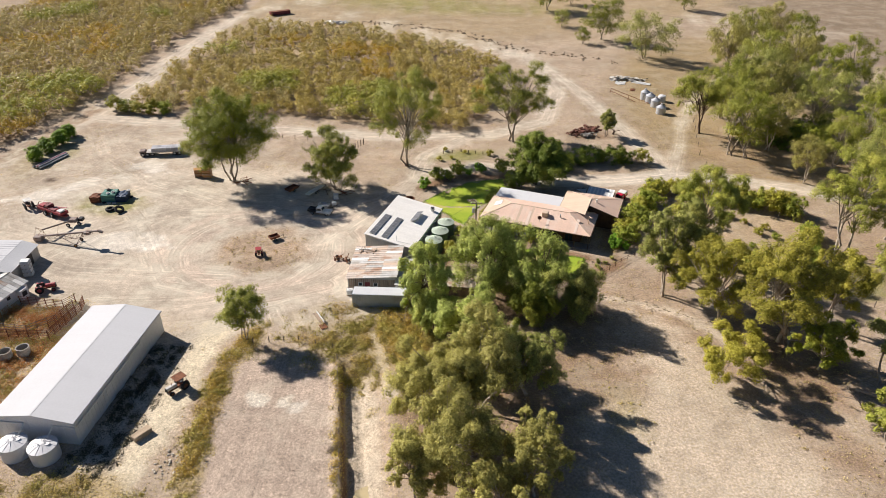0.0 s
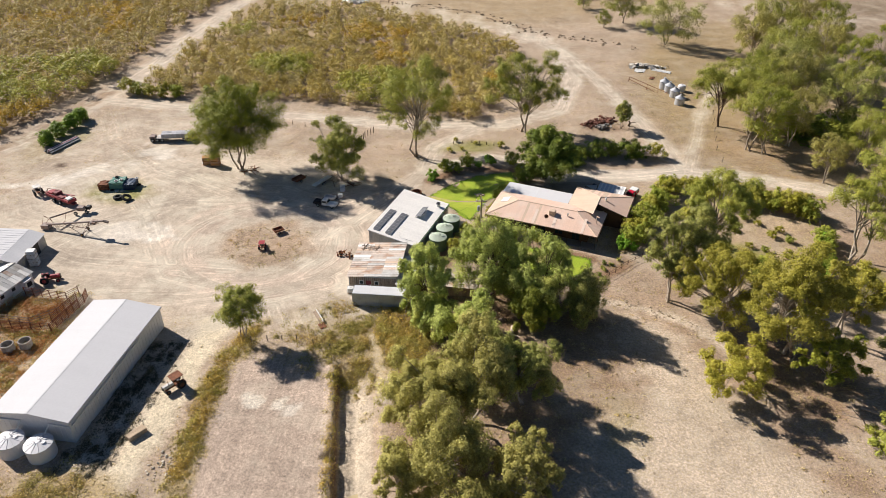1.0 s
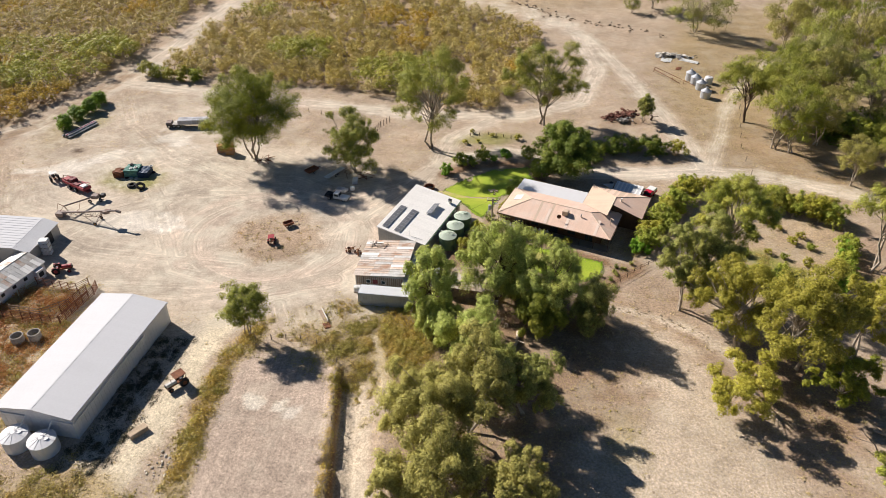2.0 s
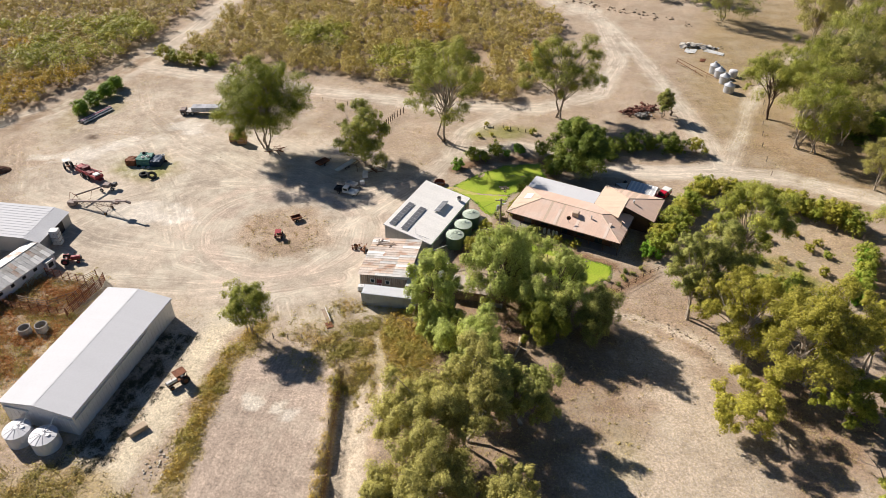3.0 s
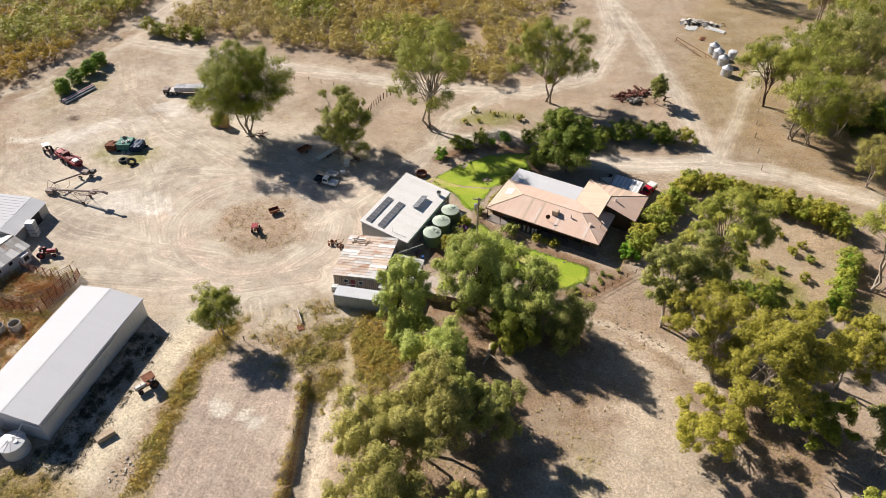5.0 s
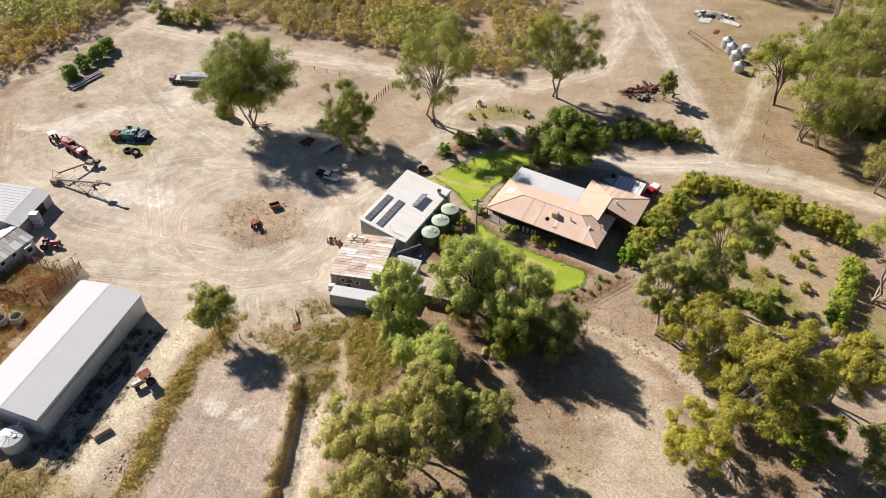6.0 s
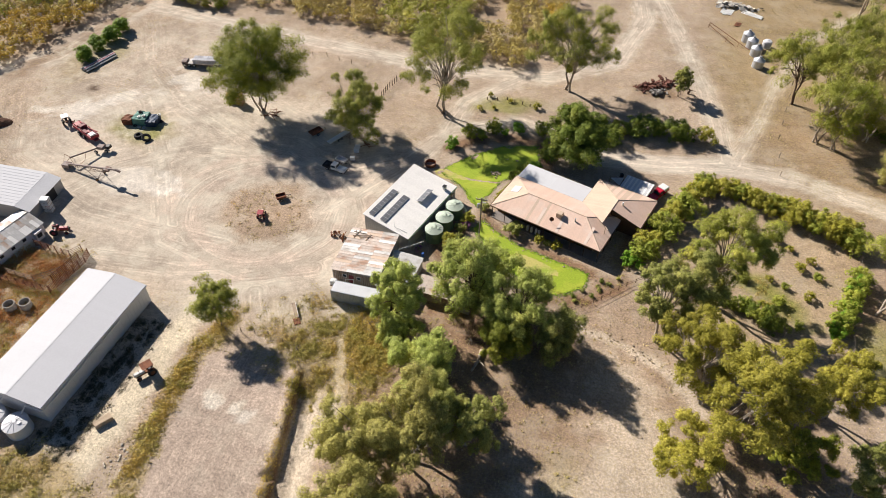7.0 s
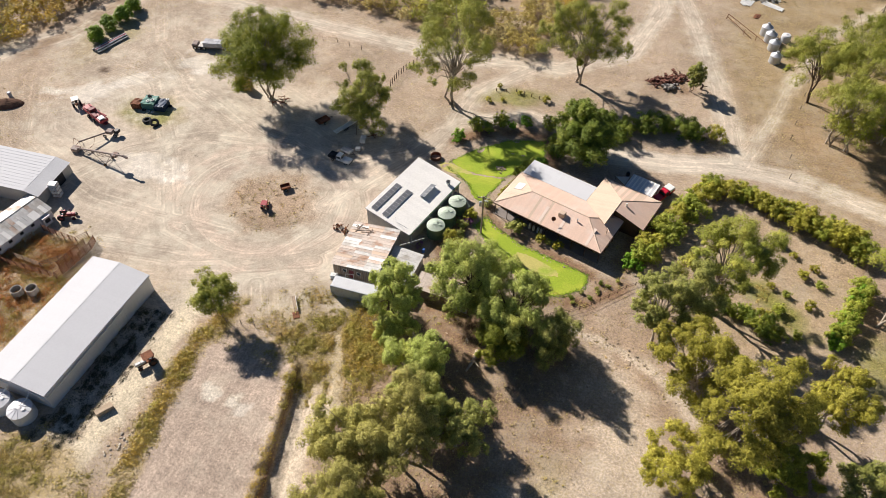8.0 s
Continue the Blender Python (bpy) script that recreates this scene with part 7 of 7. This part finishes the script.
rail_fence("rusty steel cattle yard panels", [(-74, 96.8), (-66, 95.8), (-64.8, 97.6)], 1.7, 5, M_RUST, gap=1.6)
rail_fence("rusty steel cattle race between sheds", [(-64.2, 87.2), (-62.6, 95.2), (-63.0, 97.0)], 1.8, 7, M_RUST, gap=1.3, r=.06)
rail_fence("rusty steel cattle race between sheds", [(-65.3, 89.6), (-64.1, 95.6)], 1.8, 6, M_RUST, gap=1.4, r=.06)
rail_fence("rusty steel cattle yard panels among weeds", [(-77.5, 88.3), (-74.5, 87.8), (-64.3, 87.5)], 1.6, 5, M_RUST, gap=1.6)
rail_fence("weathered timber yard rails among weeds", [(-74.4, 89.5), (-68.6, 88.9), (-65.2, 92.0)], 1.5, 3, M_WOOD, gap=1.8, r=.07)
rail_fence("pale green steel gate beside the old shed", [(-75.2, 93.2), (-74.3, 97.0)], 1.4, 6, M_TANK_LID, gap=1.9, r=.03, name="farm_gate", category="gate")
rail_fence("dark timber garden fence below the lawn", [(21.5, 103.6), (24.4, 105.0), (28.0, 107.6), (33.5, 113.2), (36.6, 115.7)], 1.0, 2, M_TIMBER, gap=2.2, r=.03, post=.05)
rail_fence("wire fence on timber posts beside the garden plot", [(53.2, 112.1), (63, 106), (69.6, 102.4), (75, 99.6)], 1.2, 4, M_TWIG, gap=4.2, r=.012)
rail_fence("wire fence on timber posts along the road hedge", [(47, 143.0), (58, 138.3), (67, 134.4), (75.5, 130.2)], 1.2, 4, M_TWIG, gap=4.5, r=.012)
rail_fence("wire fence on timber posts beside the hedge row", [(75.6, 130), (73.6, 120), (71.2, 112), (69.6, 102.4)], 1.2, 4, M_TWIG, gap=4, r=.012)
rail_fence("green steel fence round the rainwater tanks", [(-4.4, 114.5), (-1.4, 115.2), (2.0, 124.6), (0.6, 126.6)], 1.1, 2, M_TANK_GREEN, gap=2.4, r=.03)
rail_fence("wire fence on timber posts along the woodland", [(63.5, 152.5), (64.5, 166), (70, 190), (73, 215)], 1.2, 0, M_TWIG, gap=6, r=.012)
rail_fence("row of low bollards along the grass strip", [(-1.6, 165.2), (3, 166.3), (8.6, 165.0)], .7, 0, M_WOOD, gap=2.1, post=.12, name="bollard_row", category="bollards")
rail_fence("row of old upright timber posts beside the track", [(-26.1, 159.8), (-25.7, 163.2), (-24.6, 167.4), (-22.8, 170.6)], 1.6, 0, M_BARK_DARK, gap=1.15, post=.1, name="post_row", category="posts")
rail_fence("few old fence posts beside the track", [(-48.7, 173.6), (-45.1, 174.2), (-38, 172.6)], 1.2, 1, M_WOOD, gap=3.4, r=.012)
rail_fence("wire fence on posts round the field corner", [(-31, 87), (-28.5, 87.4), (-23.8, 87.8), (-18, 86)], 1.1, 2, M_TWIG, gap=3, r=.012)
rail_fence("wire fence on posts along the channel", [(-16.9, 83.5), (-15.0, 72), (-13.2, 60), (-11.4, 48)], .9, 1, M_TWIG, gap=3.6, r=.012)


def power_pole():
    ob = thing("power_pole", "grey timber power pole with a crossarm and service box", "power pole", at(5.5, 119.35))
    part("pole", rods([((0, 0, -.3), (0, 0, 9.7))], .16, 10), M_POLE, ob)
    part("crossarm", boxes(((-1.1, -.06, 9.2), (1.1, .06, 9.35))), M_POLE, ob)
    for x in (-1, -.35, .35, 1):
        part("insulator", lathe(bmesh.new(), [(.03, 9.35), (.07, 9.42), (.05, 9.5), (.07, 9.56), (0, 9.62)], 8, Matrix.Translation((x, 0, 0))), M_WHITE, ob)
    part("transformer", lathe(bmesh.new(), [(0, 7.2), (.3, 7.2), (.3, 8.1), (.2, 8.2), (0, 8.2)], 12, Matrix.Translation((-.5, .05, 0))), M_STEEL, ob)
    part("lamp", boxes(((.1, -.1, 8.6), (.9, .1, 8.72)), bevel=.03), M_WHITE, ob)


power_pole()


def wire(a, b, sag, label):
    a, b = Vector(a), Vector(b)
    pts = [a.lerp(b, k / 14) - Vector((0, 0, sag * (1 - (2 * k / 14 - 1) ** 2))) for k in range(15)]
    me = mesh_np("overhead_wire", *tubes([[(tuple(p), .014) for p in pts]], 4), M_BLACK)
    return tagged(part("overhead_wire", me, None, None), label, "wire")


wire((5.5, 119.35, 9.3), (8.2, 126.2, 3.2), .4, "thin dark service wire from the pole to the house")
wire((5.0, 119.35, 9.3), (-3.2, 122.4, 3.1), .4, "thin dark service wire from the pole to the workshop")

# gas bottles, bin and fire pit at the house
for k, (x, y) in enumerate(((14.2, 123.2), (15.0, 122.9), (15.9, 122.6), (16.5, 122.4))):
    solid("gas_bottle", lathe(bmesh.new(), [(0, 0), (.22, 0), (.24, .1), (.24, 1.1), (.16, 1.25), (.06, 1.28), (.06, 1.4), (0, 1.4)], 12), M_WHITE, "tall white gas bottle against the verandah", "gas bottle", at(x, y), "gas bottles")


def wheelie_bin():
    ob = thing("wheelie_bin", "black wheelie bin beside the carport", "bin", at(31.0, 143.6, 30))
    part("body", boxes(((-.28, -.3, .08), (.28, .3, .95)), bevel=.05), M_BLACK, ob)
    part("lid", boxes(((-.31, -.33, .96), (.31, .36, 1.04)), bevel=.03), M_DARK, ob)
    for s in (-.2, .2):
        part("wheel", lathe(bmesh.new(), [(0, -.04), (.1, -.04), (.1, .04), (0, .04)], 10, Matrix.Translation((s, .33, .1)) @ pose(0, 0, 0, 0, 90, 0)), M_DARK, ob)


wheelie_bin()


def stones(name, label, centres, n, size, material, seed, spread, category="stones", flat=.6, z0=0.0, kind="stuff"):
    """Loose pieces scattered round a line of centres."""
    r = random.Random(seed)
    bm = bmesh.new()
    for k in range(n):
        a = centres[r.randrange(len(centres))]
        x, y = a[0] + r.gauss(0, spread), a[1] + r.gauss(0, spread * (a[2] if len(a) > 2 else 1))
        s = size * r.uniform(.45, 1.4)
        m = Matrix.Translation((x, y, z0 + s * flat * .3 + (r.random() * a[3] if len(a) > 3 else 0))) @ pose(0, 0, 0, r.uniform(-25, 25), r.uniform(-25, 25), r.uniform(0, 360)) @ Matrix.Diagonal((s, s * r.uniform(.5, .9), s * flat, 1))
        made = bmesh.ops.create_cube(bm, size=1, matrix=m)
        for v in made["verts"]:
            v.co += Vector((r.uniform(-.15, .15), r.uniform(-.15, .15), r.uniform(-.1, .1))) * s
    return solid(name, bm, material, label, category, kind=kind)


def along(pts, step):
    res = []
    for (ax, ay), (bx, by) in zip(pts, pts[1:]):
        k = max(1, int(math.hypot(bx - ax, by - ay) / step))
        res += [(ax + (bx - ax) * j / k, ay + (by - ay) * j / k) for j in range(k)]
    return res


stones("fire_pit", "ring of stones round a fire pit on the lawn", [(5.4, 138.4)], 22, .35, M_STONE, 1, .55, "fire pit", z0=.05)
stones("rock_edge", "pale rocks along a low bank", along([(25, 101.4), (29, 101), (33, 100.4), (38.8, 97.9), (42, 95.4)], .8), 45, .24, M_STONE, 2, .5, "rocks")
stones("brick_heap", "heap of broken red bricks", [(35.0, 179.6, .6, 1.0), (37.6, 180.8, .6, 1.1), (39.2, 183, 1, .6)], 240, .5, M_BRICK_PILE, 3, 1.1, "brick heap")
stones("rubble_heap", "heap of grey stone rubble beside broken bricks", [(37.6, 178.2, .7, .7)], 80, .5, M_CONCRETE, 4, .8, "rubble heap")
stones("scrap_heap", "heap of pale scrap roofing sheets", [(55, 230, .5, .6), (58.5, 229.6, .5, .8), (62.5, 229, .5, .5)], 45, 1.3, M_SCRAP, 5, 1.5, "scrap heap", flat=.14)
stones("dirt_bank", "low bank of rubble and logs beyond the orchard", along([(-38, 309), (-16, 302), (6, 292), (22, 269), (34, 262), (53, 255), (60, 250)], 2.5), 200, .6, M_CUT, 6, 1.6, "rubble bank")
stones("scrap_heap", "heap of dark scrap with a pale blue tank beyond the orchard", along([(-53, 306), (-44, 306)], 1.5), 60, 1.3, M_ZINC, 7, 1.2, "scrap heap")
stones("garden_stones", "stones edging the garden beds", along([(5.2, 124.6), (8, 121.2), (13.4, 118.2), (20.5, 116.1), (26.8, 114.2), (30, 112.5)], .6) + along([(25, 108.5), (29, 110.5), (32, 113)], .8), 90, .2, M_STONE, 8, .35, "stones")
stones("loose_rubble", "pale broken stones on dry weeds", [(-36, 62), (-37, 60.5), (-35.5, 64)], 34, .24, M_RUBBLE, 9, .9, "stones")
stones("yard_stones", "small loose stones scattered on the dirt", [(-50, 120), (-30, 90), (-60, 135), (-40, 105), (-24, 75), (-26, 62), (30, 80), (34, 66), (55, 125), (-8, 70), (20, 62)], 700, .1, M_STONE, 10, 10, "stones")
stones("leaf_litter", "fallen bark and sticks on brown litter", [(8, 84), (10, 76), (16, 70), (20, 92), (38, 94), (46, 78), (6, 64), (55, 80), (36, 104), (30, 92)], 700, .3, M_CUT, 11, 5.0, "litter", flat=.08)


def fallen_log(label, a, b, r, material):
    ob = thing("fallen_log", label, "log", Matrix())
    a, b = Vector(a), Vector(b)
    mid = a.lerp(b, .55) + Vector((.3, .3, .1))
    part("stem", mesh_np("stem", *tubes([[(tuple(a), r * .05), (tuple(a.lerp(b, .03)), r), (tuple(mid), r * .8), (tuple(b), r * .5)], [(tuple(mid), r * .4), (tuple(mid + Vector((1.2, -1.6, .9))), r * .15)], [(tuple(mid), r * .35), (tuple(mid + Vector((-1.0, -1.2, 1.1))), r * .12)]], 8), material), None, ob)


fallen_log("pale fallen trunk on brown litter", (11.2, 93.2, .3), (10.3, 88.8, .22), .36, M_BARK)
fallen_log("pale fallen branch at the clearing edge", (57.4, 91.8, .3), (54.2, 87.2, .3), .35, M_BARK)
fallen_log("pale fallen branch beside the gums", (66, 74, .3), (61, 78, .3), .3, M_BARK)
fallen_log("dark stump and roots beside the rubble heap", (44.9, 179.8, .0), (45.0, 179.9, 1.3), .3, M_BARK_DARK)


# ---- silos beside the woodland track ----
for k, (x, y, h) in enumerate(((60.6, 210.0, 2.3), (61.5, 206.9, 2.2), (62.2, 203.0, 2.1), (62.3, 197.0, 2.0))):
    ob = thing("silo", "silver corrugated field silo with a cone roof", "silo", at(x, y, 20 * k), "silver silos")
    r = 1.4
    prof = [(0, .02), (r, .02)]
    for q in range(8):
        prof += [(r, h * (q + .2) / 8), (r * 1.015, h * (q + .5) / 8), (r, h * (q + .8) / 8)]
    part("silo_wall", lathe(bmesh.new(), prof + [(r, h)], 24), M_SILVER, ob)
    cone = part("roof", lathe(bmesh.new(), [(r * 1.05, h), (.3, h + .75), (.3, h + .95), (0, h + 1.0)], 24), M_SILVER, ob)
    part("cap", lathe(bmesh.new(), [(.36, h + .95), (.36, h + 1.05), (0, h + 1.12)], 12), M_STEEL, cone)
solid("poly_tank", lathe(bmesh.new(), [(0, 0), (1.2, 0), (1.2, 1.6), (1.0, 1.9), (.3, 2.05), (.3, 2.15), (0, 2.15)], 20), M_TANK, "squat white tank behind the silos", "tank", at(65.4, 208.0))
ob = thing("irrigation_boom", "long rusted irrigation boom lying beside the silos", "irrigation boom", Matrix())
part("pipe", rods([((50.8, 215.1, .1), (50.9, 214.6, 1.8)), ((50.9, 214.6, 1.8), (60.6, 204.6, .5)), ((50.9, 214.6, 1.0), (57, 206.6, .2)), ((55.0, 208, .1), (55.2, 208.6, 1.4)), ((58, 206.0, .1), (58.1, 206.6, 1.0))], .08), M_RUST, ob)

# far things at the paddock
far_box = thing("rail_wagon", "dark red steel box far beyond the orchard", "steel box", at(-78.2, 321.8, 34))
part("body", boxes(((-4.6, -1.2, .2), (4.6, 1.2, 1.6)), bevel=.05), M_MAROON, far_box)
part("lid", boxes(((-4.7, -1.25, 1.61), (4.7, 1.25, 1.72))), M_RUST, far_box)
solid("burnt_stump", lathe(bmesh.new(), [(0, 0), (.9, 0), (.7, .6), (.6, 1.6), (.35, 2.2), (0, 2.1)], 9), M_DARK, "black burnt stump in the dry paddock", "stump", at(113.4, 289.4))


# ---- loose things about the place ----
def loose_sheets(label, x, y, turn, n, l, w, material, seed):
    """Long roofing sheets thrown down on one another."""
    r = random.Random(seed)
    ob = thing("sheet_stack", label, "roofing sheets", at(x, y, turn), "loose roofing sheets")
    for k in range(n):
        bm = bmesh.new()
        a = r.uniform(-.12, .12)
        for j in range(6):
            box(bm, (-l / 2, (j - 3) * w / 6, .0), (l / 2, (j - 2) * w / 6 - .01, .03 + .03 * (j % 2)))
        me = part("sheet", bm, material, ob)
        me.matrix_local = pose(r.uniform(-.4, .4), (k - n / 2) * w * .75, .05 + .06 * (k % 3), r.uniform(-4, 4), r.uniform(-2, 2), math.degrees(a))


loose_sheets("long white roofing sheets lying on dry grass", 56.0, 226.0, 75, 5, 3.4, .8, M_WHITE, 1)
loose_sheets("long white roofing sheets lying on dry grass", 63.2, 226.2, -38, 3, 6.2, .8, M_WHITE, 2)
loose_sheets("rusted roofing sheets propped on dry grass", 58.6, 219.2, 70, 2, 2.6, .8, M_RUST, 3)


def caged_tank():
    ob = thing("caged_tank", "white plastic tank in a steel cage beside the container", "tank", at(-17.2, 101.2, 8))
    part("pallet", boxes(*[((-.6, -.5 + .25 * k, 0), (.6, -.36 + .25 * k, .14)) for k in range(5)]), M_WOOD, ob)
    part("bottle", lathe(boxes(((-.55, -.45, .16), (.55, .45, 1.1)), bevel=.08), [(0, 1.09), (.12, 1.09), (.12, 1.17), (0, 1.17)], 10), M_WHITE, ob)
    bars = [((x, s * .5, .15), (x, s * .5, 1.15)) for x in (-.6, -.3, 0, .3, .6) for s in (-1, 1)]
    bars += [((-.6, s * .5, z), (.6, s * .5, z)) for z in (.4, .75, 1.15) for s in (-1, 1)] + [((s * .6, -.5, z), (s * .6, .5, z)) for z in (.4, .75, 1.15) for s in (-1, 1)]
    part("cage", rods(bars, .02, 4), M_STEEL, ob)


caged_tank()
frame_ = thing("window_frame", "white empty window frame leaning on the iron shed", "window frame", at(-14.4, 101.5) @ pose(0, 0, 0, -18, 0, 12))
for lo, hi in (((-.75, 0, 0), (.75, .06, .09)), ((-.75, 0, 1.2), (.75, .06, 1.29)), ((-.75, 0, .09), (-.66, .06, 1.2)), ((.66, 0, .09), (.75, .06, 1.2))):
    part("rail", boxes((lo, hi)), M_WHITE, frame_)


def barrel(label, x, y, material, tip=0.0, scale=1.0):
    ob = thing("barrel", label, "barrel", at(x, y, 30 * tip) @ Matrix.Scale(scale, 4))
    part("drum", lathe(bmesh.new(), [(0, 0), (.27, 0), (.29, .04), (.29, .28), (.305, .3), (.29, .32), (.29, .57), (.305, .6), (.29, .62), (.29, .86), (.27, .9), (.25, .87), (0, .87)], 18), material, ob)
    part("bung", lathe(bmesh.new(), [(0, .86), (.04, .86), (.04, .91), (0, .91)], 8, Matrix.Translation((.16, 0, 0))), M_BLACK, ob)


barrel("blue plastic barrel beside the tank fence", -3.6, 111.6, M_BLUE)
barrel("grey-blue steel tub beside a heap of brown mulch", -108.2, 131.0, M_CONTAINER, 1, 1.45)


def bark_mound():
    """A long low heap of dark brown chips, rough all over."""
    rng_ = np.random.default_rng(14)
    n = 46
    u, v = np.meshgrid(np.linspace(-1, 1, n), np.linspace(-1, 1, n))
    h = np.clip(1 - u**2 - v**2, 0, 1) ** 0.7 * 1.3 + rng_.normal(size=u.shape) * 0.07
    pts = np.stack([u * 4.2, v * 2.0, h - 0.08], -1).reshape(-1, 3)
    i = (np.arange(n - 1)[:, None] * n + np.arange(n - 1)).ravel()
    me = mesh_np("bark_mound", pts, np.concatenate([np.stack([i, i + 1, i + n + 1], 1), np.stack([i, i + n + 1, i + n], 1)]), M_MULCH)
    ob = new("bark_mound", me)
    ob.matrix_world = at(-107.4, 128.0, 24)
    tagged(ob, "long low heap of dark brown mulch on dirt", "mulch heap")


M_MULCH = mat("brown_mulch", (0.14, 0.075, 0.05), 0.95, vary=0.3, scale=1.2, fine=6, bump=0.6)
bark_mound()
retaining = thing("retaining_wall", "low pale concrete garden wall below the low shed", "garden wall", at(4.4, 100.6, -10))
for k in range(3):
    part("concrete_panel", boxes(((-.1 + k * 1.12, -.08, -.05), (1.0 + k * 1.12, .08, .95)), bevel=.02), M_CONCRETE, retaining)
S_PURPLE = shrub_meshes(260, 1.6, 1.0, M_PURPLE, 700, 9)
shrub("purple-flowering shrub beside the rainwater tanks", 2.4, 121.4, S_PURPLE, .9, 0)
shrub("purple-flowering shrub beside the lean-to", -4.8, 112.8, S_PURPLE, .7, 80)
for k in range(9):
    a = k / 8
    shrub("low dark seedling shrub in a garden bed", 24.5 + 7 * a + .6 * math.sin(5 * k), 107.6 + 6.5 * a + .9 * math.cos(3 * k), S_GREY[k % 2] if k % 3 else S_DARK[0], .4 if k % 3 else .22, 50 * k, "low shrubs in the garden bed")
pallet_ = thing("timber_pallet", "weathered timber pallet lying beside the drive", "pallet", at(50.0, 142.2, 58))
for k in range(6):
    part("board", boxes(((-1.4, -.7 + k * .26, .1), (1.4, -.5 + k * .26, .14))), M_WOOD, pallet_)
for x_ in (-1.2, 0, 1.2):
    part("bearer", boxes(((x_ - .05, -.7, 0), (x_ + .05, .8, .1))), M_WOOD, pallet_)
